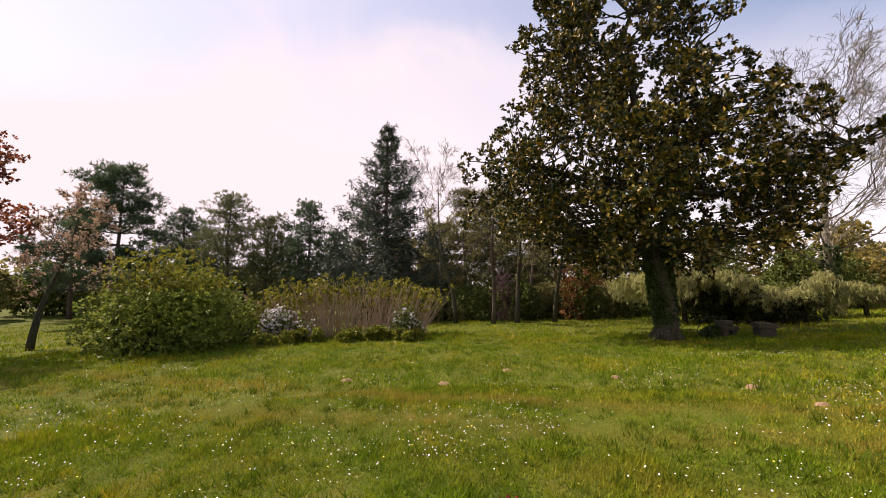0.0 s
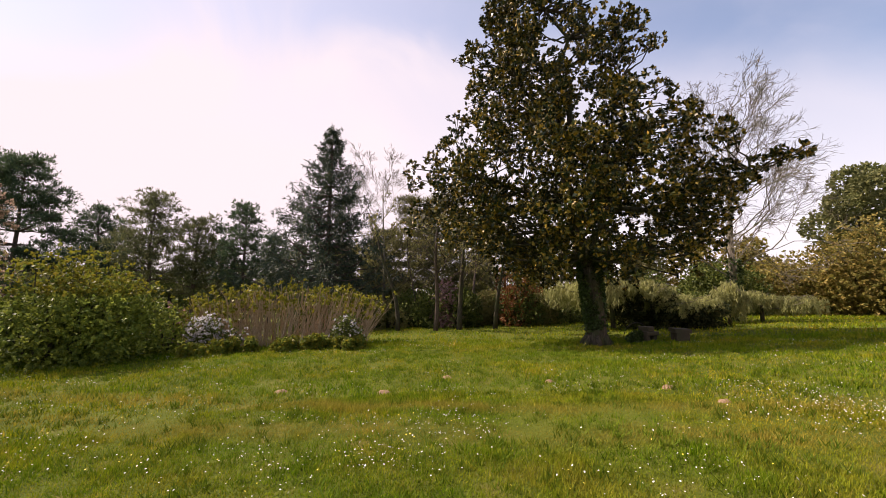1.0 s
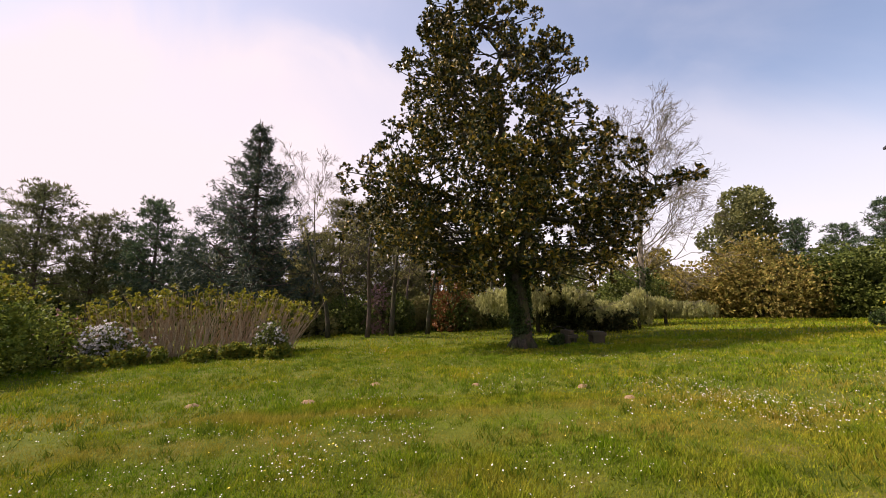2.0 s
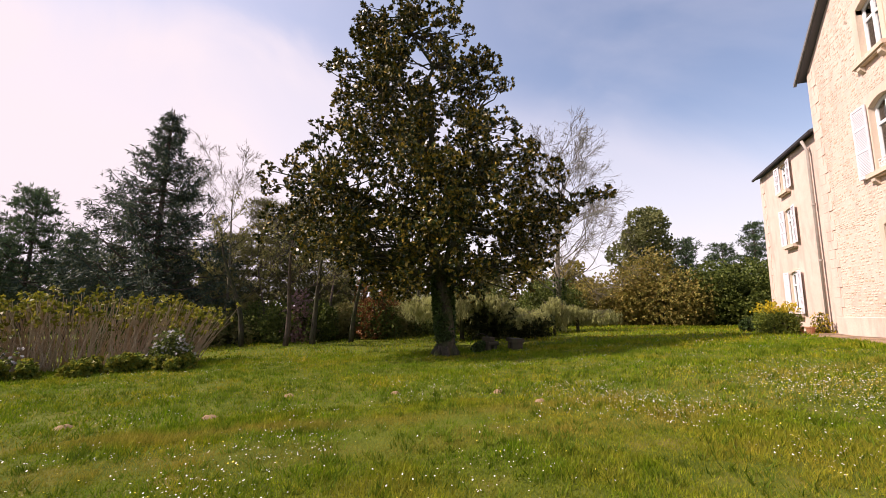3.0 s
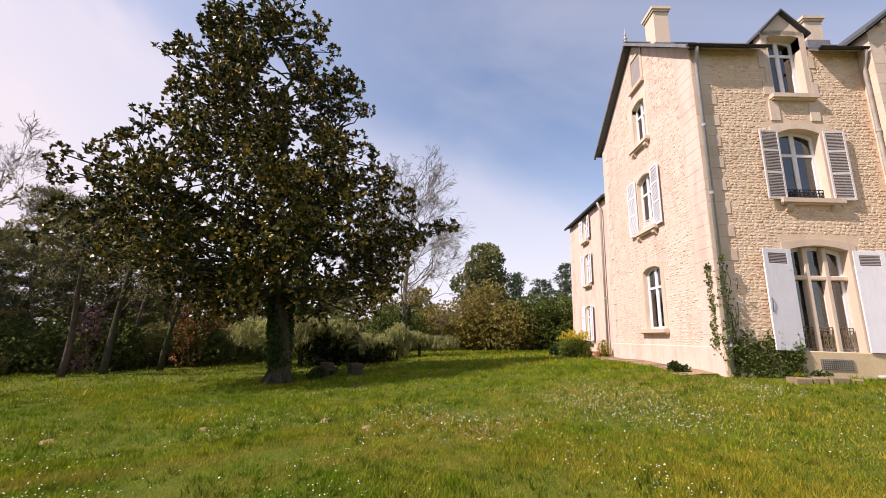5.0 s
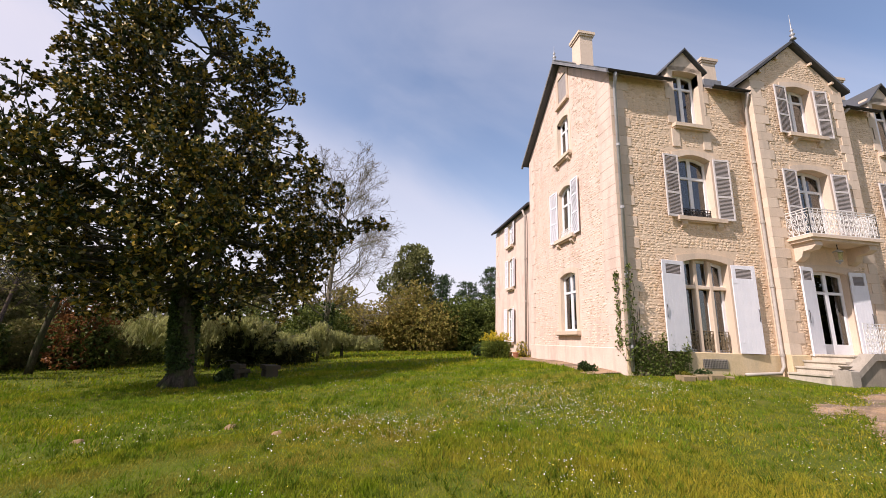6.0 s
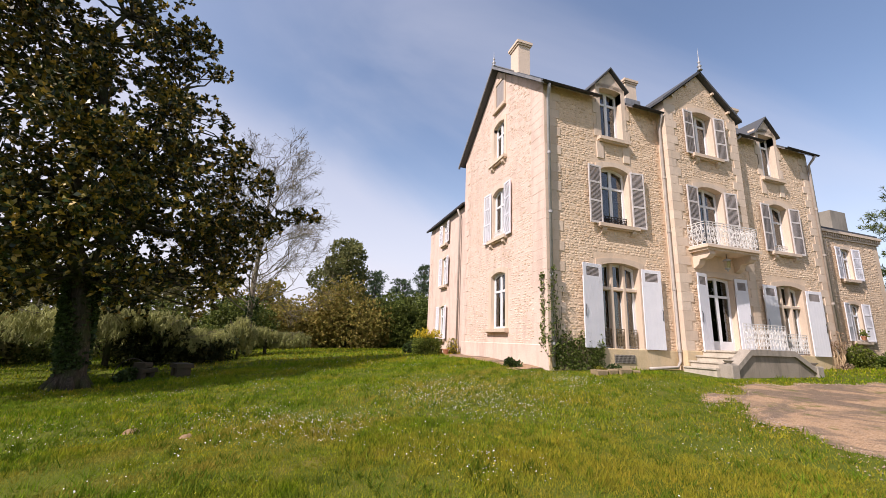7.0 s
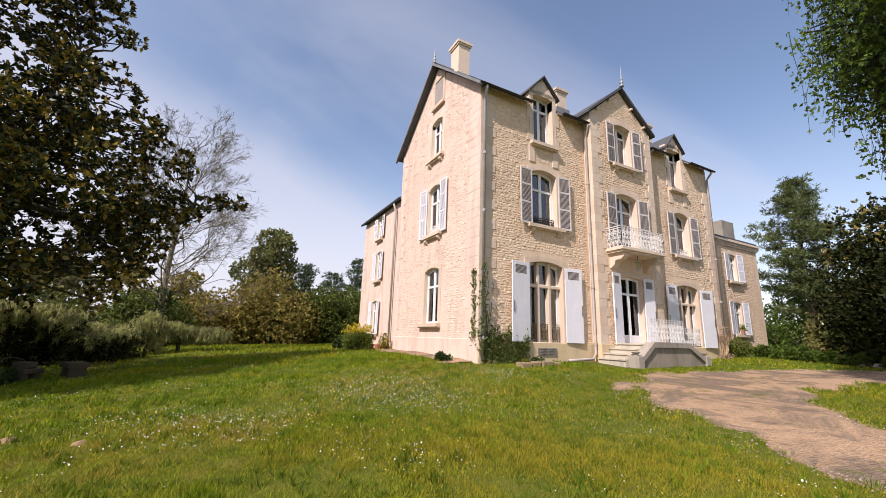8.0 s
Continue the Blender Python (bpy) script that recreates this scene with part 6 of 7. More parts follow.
# weeping cedar ----------------------------------------------------------
def weeping_cedar():
    rng = np.random.default_rng(210)
    cx, cy = ray_place(14.0, 19.5)
    z0 = gz(cx, cy) - 0.05
    t = thing("weeping_cedar", "low wide weeping cedar with pale hanging needle curtains", "tree", (cx, cy, z0))
    side = np.array((math.cos(radians(104)), math.sin(radians(104)), 0))
    back = np.array((math.cos(radians(14)), math.sin(radians(14)), 0))
    Geo().tube([(0, 0, 0), (0.1, 0.2, 0.6), (0.0, 0.3, 1.2), (0.1, 0.4, 1.7)], [0.2, 0.17, 0.13, 0.07], 8).ob("trunk", M_bark, t, smooth=True)
    for s in (1.3, 2.1):
        p = side * s
        Geo().tube([(*p[:2], 0), (p[0] * 1.02, p[1] * 1.02, 0.9), (p[0], p[1], 1.6)], [0.11, 0.09, 0.05], 7).ob("side_trunk", M_bark, t, smooth=True)
    g = Geo()
    at, dark = [], []
    # boughs arch out in tiers; the needles hang from them in strands
    for i in range(95):
        s = rng.uniform(-2.4, 4.3)
        b = rng.normal() * 0.75
        if s > 0.9:
            crest, drop = 1.42 - 0.05 * (s - 2) ** 2, 0.85
        elif s > -0.9:
            crest, drop = 1.28 - 0.12 * s * s, 0.28
        else:
            crest, drop = 0.72 - 0.12 * (s + 1.5) ** 2, 0.36
        crest += rng.normal() * 0.10 - 0.16 * b * b - z0
        e = side * s + back * b + np.array((0, 0, crest))
        root = np.array((0.05, 0.3, min(1.6, crest - 0.1)))
        limb(g, root, e, 0.035, 0.01, rng, sag=-0.10, n=6, sides=4)
        for k in range(12):
            p = root + (e - root) * rng.uniform(0.55, 1.05) + rng.normal(size=3) * (0.22, 0.22, 0.05)
            p[2] = crest + 0.06 - 0.3 * rng.random() ** 2
            ln = drop * rng.uniform(0.35, 1.0)
            u = rng.random((8, 1))
            at.append(p + np.array((0, 0, -1.0)) * u * ln + rng.normal(size=(8, 3)) * (0.03, 0.03, 0.02))
        # near-black needles put into the hollow below the crest as painted shade
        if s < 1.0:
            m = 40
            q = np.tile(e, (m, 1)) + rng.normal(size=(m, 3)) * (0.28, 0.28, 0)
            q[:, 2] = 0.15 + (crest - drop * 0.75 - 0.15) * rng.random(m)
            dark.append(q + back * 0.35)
    tagged(g.ob("bough_frame", M_palebark, t), kind="stuff")
    at, dark = np.concatenate(at), np.concatenate(dark)
    quads("needles", leaves(rng, at, np.tile((0, 0, -1.0), (len(at), 1)), 0.26, 0.024, per=4, spread=0.34, fold=0.02), L_cedar, parent=t)
    quads("shade_needles", leaves(rng, dark, np.tile((0, 0, -0.4), (len(dark), 1)), 0.20, 0.07, per=6, spread=0.9), L_yew, parent=t)


weeping_cedar()


def draped_cedar(name, label, az, d, half, crest, drop, seed, n):
    """Arching boughs from one stem with needles hanging from them like a fringe."""
    rng = np.random.default_rng(seed)
    x, y = ray_place(az, d)
    t = thing(name, label, "shrub", (x, y, gz(x, y) - 0.05))
    side = np.array((math.cos(radians(az + 91)), math.sin(radians(az + 91)), 0))
    back = np.array((-side[1], side[0], 0))
    Geo().tube([(0, 0, 0), (0.05, 0.02, crest * 0.5), (0, 0.05, crest * 0.92)], [0.09, 0.07, 0.04], 7).ob("trunk", M_bark, t, smooth=True)
    g = Geo()
    at = []
    for i in range(n):
        u, b = rng.uniform(-1, 1), rng.normal() * 0.4
        top = crest * (1 - 0.16 * u * u + 0.07 * math.sin(5 * u + seed)) - 0.12 * b * b + rng.normal() * 0.05
        e = side * half * u + back * b + np.array((0, 0, top))
        root = np.array((0, 0.03, crest * rng.uniform(0.5, 0.85)))
        limb(g, root, e, 0.025, 0.008, rng, sag=-0.12, n=5, sides=4)
        for k in range(9):
            p = root + (e - root) * rng.uniform(0.4, 1.08) + rng.normal(size=3) * (0.14, 0.14, 0.02)
            p[2] = top + 0.03 - 0.16 * rng.random() ** 2
            at.append(p - np.array((0, 0, 1.0)) * rng.random((7, 1)) * drop * rng.uniform(0.3, 1.0) + rng.normal(size=(7, 3)) * (0.03, 0.03, 0.02))
    tagged(g.ob("bough_frame", M_palebark, t), kind="stuff")
    at = np.concatenate(at)
    quads("needles", leaves(rng, at, np.tile((0, 0, -1.0), (len(at), 1)), 0.24, 0.026, per=4, spread=0.34, fold=0.02), L_cedar, parent=t)


draped_cedar("creeping_cedar", "low spreading cedar with greyish hanging needles", 2.2, 22.5, 1.9, 1.3, 0.6, 214, 60)
draped_cedar("weeping_shrub", "grey-green weeping shrub at the bare tree's foot", 5.2, 21.5, 0.55, 1.8, 1.2, 216, 34)
x, y = ray_place(8.8, 21.5)
bush("dark_shrub", "dark evergreen shrub under the cedar", "shrub", x, y, 4.2, 2.0, 1.7, L_hedge, n=1500, leaf=(0.13, 0.07), seed=215)

def far_woods():
    """A ring of distant trees that closes the horizon."""
    rng = np.random.default_rng(208)
    lobes = []
    for i in range(150):
        a, d = radians(-130 + 280 * i / 150 + rng.normal()), rng.uniform(70, 105)
        x, y = -5 + d * math.cos(a), 5 + d * math.sin(a)
        h = rng.uniform(2.2, 6.0)
        for k in range(3):
            lobes.append((x + rng.normal() * 2, y + rng.normal() * 2, -1.4 + h * (0.25 + 0.3 * k), rng.uniform(1.8, 3.0)))
    at, d = in_lobes(rng, lobes, 10000, 0.4)
    at = at[at[:, 2] > -1.3]
    o = quads("far_woods", leaves(rng, at, np.tile((0, 0, 0.3), (len(at), 1)), 0.9, 0.55, per=3, spread=1.0), L_brownwood)
    tagged(o, "distant woodland in early spring leaf", "woods", kind="stuff")


far_woods()

# the near shrubs to the side of the lawn ----------------------------------
x, y = ray_place(83.6, 14.8)
bush("lilac_bush", "large rounded green shrub with a few pale flower heads", "shrub", x, y, 5.3, 3.8, 3.25, L_bush, n=8500, leaf=(0.10, 0.065), seed=220, lumps=24, mat2=L_lime, share2=0.34, top=True)
x, y = ray_place(74.5, 15.6)
bush("spring_shrub", "small loose shrub in fresh green leaf", "shrub", x, y, 1.8, 1.6, 1.7, L_bush, n=900, leaf=(0.09, 0.06), seed=221, mat2=L_pink, share2=0.1)
x, y = ray_place(69.0, 14.9)
bush("white_shrub", "shrub covered in white blossom", "shrub", x, y, 1.7, 1.3, 1.45, L_hedge, n=1500, leaf=(0.07, 0.06), seed=222, mat2=L_white, share2=0.45, lumps=10)
x, y = ray_place(54.0, 14.3)
bush("white_shrub", "small evergreen shrub with white flowers", "shrub", x, y, 1.2, 1.0, 1.2, L_hedge, n=900, leaf=(0.08, 0.06), seed=223, mat2=L_white, share2=0.14)
for i, (az, d, w) in enumerate([(70.5, 13.9, 1.9), (66.5, 14.2, 1.8), (61.5, 14.2, 1.8), (57.5, 14.0, 1.8), (53.5, 13.8, 1.6)]):
    x, y = ray_place(az, d)
    tagged(bush("ground_cover", "low mat of green leaves edging the bed", "plant", x, y, w, 1.0, 0.5, L_bush, n=900, leaf=(0.09, 0.07), seed=226 + i, lumps=8, stems=False, mat2=L_lime, share2=0.4), group="ground cover in the bed")


def hydrangeas():
    rng = np.random.default_rng(240)
    t = thing("hydrangea_bed", "stand of tall dry hydrangea stems with budding tops", "shrub", (*ray_place(61.5, 16.0), 0))
    z0 = gz(*ray_place(61.5, 16.0)) - 0.05
    t.location.z = z0
    side = np.array((math.cos(radians(151.5)), math.sin(radians(151.5)), 0))
    back = np.array((side[1], -side[0], 0))
    g, tips = Geo(), []
    for i in range(560):
        s, b = rng.uniform(-2.9, 2.8), rng.uniform(-0.8, 0.9)
        h = (2.05 - 0.13 * abs(s + 0.4) ** 1.3) * rng.uniform(0.62, 1.12)
        foot = side * s + back * b
        e = foot + side * (s * 0.2 + rng.normal() * 0.26) + back * rng.normal() * 0.25 + np.array((0, 0, h))
        limb(g, foot, e, 0.017, 0.010, rng, wob=0.06, n=3, sides=3)
        if rng.random() < 0.85:
            tips.append(e)
    tagged(g.ob("stem_frame", M_stem, t, "tan dry upright stems"), kind="stuff")
    tips = np.array(tips)
    tips = tips + rng.normal(size=(len(tips), 3)) * (0.08, 0.08, 0.12)
    quads("leafy_top", leaves(rng, tips, np.tile((0, 0, 0.6), (len(tips), 1)), 0.13, 0.085, per=8, spread=0.85), L_lime, parent=t)["label"] = "yellow-green young leaves"


hydrangeas()

# plants by the house -------------------------------------------------------
bush("yellow_bush", "rounded bush covered in bright yellow flowers", "shrub", 7.9, 1.2, 2.0, 1.5, 1.35, L_bush, n=2400, leaf=(0.07, 0.05), seed=250, mat2=L_yellow, share2=0.42, top=True, lumps=9)
bush("yellow_bush", "small yellow flowering plant against the wall", "shrub", 7.0, 0.35, 0.5, 0.45, 0.75, L_lime, n=300, leaf=(0.06, 0.04), seed=251, mat2=L_yellow, share2=0.4)
bush("grey_plant", "low grey-green leafy plant", "plant", 8.8, 1.7, 1.3, 0.9, 0.65, L_ivy, n=600, leaf=(0.09, 0.05), seed=252)
bush("small_plant", "small dark leafy plant on the lawn", "plant", 0.75, 0.75, 0.5, 0.45, 0.32, L_ivy, n=170, leaf=(0.08, 0.06), seed=253, stems=False)
bush("bed_plant", "low green plant in the raised bed", "plant", -0.55, -1.9, 0.6, 0.4, 0.3, L_ivy, n=220, leaf=(0.06, 0.04), seed=254, stems=False)
bush("bed_plant", "grassy green plant in the raised bed", "plant", -0.55, -1.3, 0.7, 0.35, 0.24, L_lime, n=200, leaf=(0.06, 0.03), seed=255, stems=False)
bush("wall_shrub", "leafy shrub against the far building", "shrub", 0.3, -15.1, 1.1, 0.8, 1.0, L_bush, n=500, leaf=(0.1, 0.06), seed=256)
bush("dry_climber", "dry reddish climbing stems by the pipe", "shrub", -0.25, -12.95, 0.7, 0.4, 1.5, L_blossom, n=220, leaf=(0.06, 0.04), seed=257, bark_mat=M_stem)
for i, (px, py, w, h) in enumerate([(0.0, -17.0, 1.6, 0.6), (-0.7, -18.4, 1.8, 0.7), (-1.0, -16.4, 1.6, 0.5), (-1.9, -15.9, 1.6, 0.6), (-2.8, -15.2, 1.7, 0.6), (-3.9, -14.8, 1.6, 0.5), (-5.0, -14.7, 1.6, 0.5)]):
    tagged(bush("border_plant", "broad-leaved green border plant beside the drive", "plant", px, py, w, w * 0.7, h, L_birch, n=420, leaf=(0.16, 0.08), seed=260 + i, stems=False), group="border plants")
pine("pine_tree", "large open-crowned green pine behind the side building", 1.4, -27.0, 12.2, 5.4, L_openpine, 270, bare=0.22, n=3800, whorls=14, shape=0.5, clump=0.55, needle=(0.3, 0.05), trunk_r=0.25)
for i, (px, py, tall, wide, mat) in enumerate([(-2.0, -31, 7.5, 5.5, L_birch), (-4.5, -28, 6.5, 5, L_gold), (4.0, -33, 7, 6, L_birch), (-7.5, -31, 8.5, 6, L_brownwood), (-11, -30, 8.5, 6, L_brownwood), (0.5, -36, 6.5, 6, L_gold), (3.0, -38, 7, 6, L_birch), (-2.5, -37, 6.5, 6, L_brownwood), (-5.5, -36, 7, 6, L_birch)]):
    tagged(leafy_tree("garden_tree", "light green tree in young leaf beyond the drive", px, py, tall, wide, mat, 275 + i, n=1800, leaf=(0.2, 0.13), low=0.06), group="trees beyond the drive")
for i, (px, py, wide, tall, mat) in enumerate([(3.8, -27.0, 4.4, 4.6, L_birch), (2.6, -25.5, 4.4, 3.4, L_birch), (0.2, -25.0, 4.0, 3.0, L_brownwood), (-2.0, -24.0, 4.0, 3.2, L_birch)]):
    tagged(bush("garden_shrub", "loose green shrub behind the side building", "shrub", px, py, wide, wide * 0.8, tall, mat, n=1300, leaf=(0.15, 0.1), seed=320 + i), group="shrubs behind the side building")
bush("yew_bush", "huge rounded dark yew with bronze tips", "shrub", -5.5, -17.4, 6.6, 6.0, 7.5, L_yew, n=17000, leaf=(0.2, 0.1), seed=282, lumps=30, mat2=L_gold, share2=0.06, top=True)
for i in range(9):
    a = i / 8
    px, py = -5.2 + 2.0 * a - 2.2, -9.0 - 1.6 * a
    rock = Geo()
    rs = random.Random(i)
    rock.lathe([(0.10, -0.05), (0.19, 0.03), (0.15, 0.13), (0.05, 0.17)], sides=7)
    rock.v = [(x * rs.uniform(0.8, 1.3), y * rs.uniform(0.8, 1.2), z) for x, y, z in rock.v]
    o = rock.ob("edging_rock", M_shadowstone)
    o.location = (-4.2 - 0.42 * i, -14.6 + 0.25 * math.sin(i), gz(-4.2 - 0.42 * i, -14.6))
    tagged(o, "rough pale rock edging the shrub border", "rock", "border rocks")


# birch overhanging the drive -------------------------------------------------
def birch():
    rng = np.random.default_rng(290)
    bx, by = -9.0, -5.4
    t = thing("birch_tree", "weeping birch with small fresh green leaves", "tree", (bx, by, gz(bx, by) - 0.05))
    g = Geo()
    g.tube([(0, 0, 0), (0.1, 0.1, 3), (0.0, 0.2, 6), (0.2, 0.2, 9), (0.2, 0.3, 12.5)], [0.22, 0.18, 0.14, 0.09, 0.02], 9)
    g.ob("trunk", M_palebark, t, smooth=True)
    g = Geo()
    at = []
    for i in range(50):
        z = rng.uniform(5.6, 12)
        a = rng.uniform(-0.7, 1.5) if i < 24 else rng.uniform(0, 6.28)
        ln = rng.uniform(1.0, 2.35) * (1.1 - 0.35 * (z - 5) / 7)
        if i >= 34:                              # long boughs over the drive
            z, a, ln = rng.uniform(8.5, 12), rng.uniform(1.62, 2.2), rng.uniform(2.6, 5.0)
        s = np.array((0.1, 0.2, z))
        e = s + np.array((math.cos(a) * ln, math.sin(a) * ln, 0.5))
        pts = limb(g, s, e, 0.05, 0.015, rng, sag=0.12, n=5, sides=5)
        for _ in range(16):
            p = s + (e - s) * rng.uniform(0.3, 1.0) + rng.normal(size=3) * 0.15
            hang = rng.uniform(0.8, 2.6)
            q = p + np.array((rng.normal() * 0.25, rng.normal() * 0.25, -hang))
            q[2] = max(q[2], 4.4 + 0.6 * rng.random() if i < 34 else 7.2)
            limb(g, p, q, 0.008, 0.004, rng, n=3, sides=3)
            m = 24
            u = rng.random((m, 1))
            at.append(p + (q - p) * u + rng.normal(size=(m, 3)) * 0.11)
    g.ob("branch_frame", M_bark, t)
    at = np.concatenate(at)
    quads("crown", leaves(rng, at, np.tile((0, 0, -0.5), (len(at), 1)), 0.095, 0.07, per=2, spread=0.9), L_birch, parent=t)


birch()


# ivy at the corner and along the plinth ---------------------------------------
def ivy():
    rng = np.random.default_rng(300)
    t = thing("wall_ivy", "green ivy creeping along the plinth and up the corner pipe", "plant")
    n = 1150
    y = -0.12 - rng.random(n) * 1.8
    top = 0.95 - 0.25 * (y + 0.9) ** 2 + 0.18 * np.sin(y * 9) + 0.1 * rng.normal(size=n)
    z = rng.random(n) * np.clip(top, 0.1, 1.1)
    low = np.stack([-0.06 - 0.07 * rng.random(n), y, z], axis=1)
    m = 260
    z = 0.3 + rng.random(m) ** 1.2 * 2.7
    wide = 0.2 * (1.15 - z / 3.2)
    up = np.stack([-0.16 + 0.04 * rng.normal(size=m), -0.1 + wide * rng.normal(size=m), z], axis=1)
    k = 160
    side = np.stack([0.1 + 0.2 * rng.random(k), 0.03 + 0.05 * rng.random(k), 0.6 + 2.2 * rng.random(k)], axis=1)
    at = np.concatenate([low, up, side])
    way = np.tile((-0.8, 0.25, -0.15), (len(at), 1))
    quads("ivy_leaves", leaves(rng, at, way, 0.07, 0.062, per=2, spread=0.6), L_wallivy, parent=t)
    g = Geo()
    for i in range(26):
        y0 = -rng.random() * 1.8
        limb(g, (-0.08, y0, -0.05), (-0.08, y0 + rng.normal() * 0.2, rng.uniform(0.4, 0.9)), 0.01, 0.005, rng, n=4, sides=3)
    for i in range(7):
        limb(g, (-0.1, -0.12, 0.0), (-0.06, -0.1 - rng.random() * 0.5, rng.uniform(1.2, 3.0)), 0.012, 0.005, rng, n=6, sides=4)
    g.ob("ivy_stem", M_bark, t)


ivy()

# stone seats under the magnolia -------------------------------------------------
for i, (x, y, turn, tall) in enumerate([(4.55, 10.2, 0.5, 0.42), (4.35, 11.15, -0.3, 0.36)]):
    seat = thing("stone_bench", "old low stone bench on two blocks under the tree", "bench", (x, y, gz(x, y) - 0.04), group="stone benches")
    seat.rotation_euler.z = turn
    Geo().bevel_box(-0.34, 0.34, -0.24, 0.24, tall - 0.13, tall, 0.02).ob("slab", M_moss, seat, "thick weathered stone slab")
    for s in (-1, 1):
        Geo().bevel_box(s * 0.2 - 0.1, s * 0.2 + 0.1, -0.19, 0.19, 0, tall - 0.13, 0.02).ob("support_block", M_moss, seat)
    if i:
        Geo().bevel_box(-0.18, 0.16, -0.18, 0.18, tall, tall + 0.16, 0.03).ob("loose_stone", M_moss, seat)
x, y = 4.3, 11.5
bush("dark_plant", "dark leafy plant growing round the stone bench", "plant", x - 0.3, y - 0.1, 0.8, 0.6, 0.45, L_ivy, n=260, leaf=(0.09, 0.06), seed=310)
for i, (x, y) in enumerate([(8.15, 0.55), (7.5, 0.5)]):
    pot = thing("flower_pot", "terracotta flower pot beside the yellow bush", "pot", (x - 0.6, y + 0.2, gz(x - 0.6, y + 0.2)), group="terracotta pots")
    Geo().lathe([(0.09, 0), (0.13, 0.2), (0.145, 0.2), (0.145, 0.24), (0.12, 0.24), (0.1, 0.2)], sides=12).ob("pot", M_terracotta, pot)

hoop = Geo().tube([(0.45 * math.cos(a), 0.1 * math.sin(2 * a), 0.6 * math.sin(a) - 0.03) for a in [math.pi * k / 12 for k in range(13)]], 0.012, 6)
o = hoop.ob("iron_hoop", M_iron, smooth=True)
o.location, o.rotation_euler = (4.9, 11.6, gz(4.9, 11.6)), (0, 0, 1.9)
tagged(o, "thin rusty iron hoop stuck in the grass by the benches", "hoop")
pot = thing("flower_pot", "terracotta pot with a small plant on the window sill", "pot", (0.68, -16.6, 1.37))
Geo().lathe([(0.07, 0), (0.1, 0.14), (0.11, 0.14), (0.11, 0.17), (0.09, 0.17)], sides=10).ob("pot", M_terracotta, pot)
rng = np.random.default_rng(77)
quads("plant", leaves(rng, rng.normal(size=(40, 3)) * 0.06 + (0, 0, 0.24), np.tile((0, 0, 0.8), (40, 1)), 0.12, 0.06, per=2, spread=0.8), L_bush, parent=pot)

# red tulip near the lens
def tulip(x, y):
    z = gz(x, y)
    t = thing("tulip", "red pointed tulip on a short green stem", "flower", (x, y, z))
    t.scale = (1.5, 1.5, 0.95)
    rng = np.random.default_rng(5)
    Geo().tube([(0, 0, -0.02), (0.01, 0, 0.14), (0, 0.01, 0.27)], 0.006, 6).ob("stem", L_bush, t)
    red = plain("tulip_red", (0.28, 0.03, 0.02), (0.45, 0.07, 0.04), 20, 0.5)
    for k in range(6):
        a = k * math.pi / 3
        c, s = math.cos(a), math.sin(a)
        g = Geo()
        prof = [(0.004, 0.0, 0.006), (0.030, 0.03, 0.022), (0.034, 0.06, 0.022), (0.036, 0.085, 0.012), (0.046, 0.105, 0.002)]
        for r, h, w in prof:
            for q in (-1, 0, 1):
                rr = r - abs(q) * 0.006
                g.v.append((c * rr - s * w * q, s * rr + c * w * q, 0.26 + h))
        for i in range(4):
            for q in range(2):
                b = i * 3 + q
                g.f.append((b, b + 1, b + 4, b + 3))
        g.ob("petal", red, t, smooth=True)
    for k in range(3):
        a = k * 2.1 + 0.4
        g = Geo()
        for i in range(6):
            u = i / 5
            w = 0.02 * math.sin(math.pi * min(1, u + 0.15))
            r, h = 0.02 + 0.10 * u * u, 0.22 * u
            g.v += [(math.cos(a) * r - math.sin(a) * w, math.sin(a) * r + math.cos(a) * w, h), (math.cos(a) * r + math.sin(a) * w, math.sin(a) * r - math.cos(a) * w, h)]
        g.f = [(2 * i, 2 * i + 1, 2 * i + 3, 2 * i + 2) for i in range(5)]
        g.ob("leaf", L_bush, t)


tulip(-8.5, 9.06)


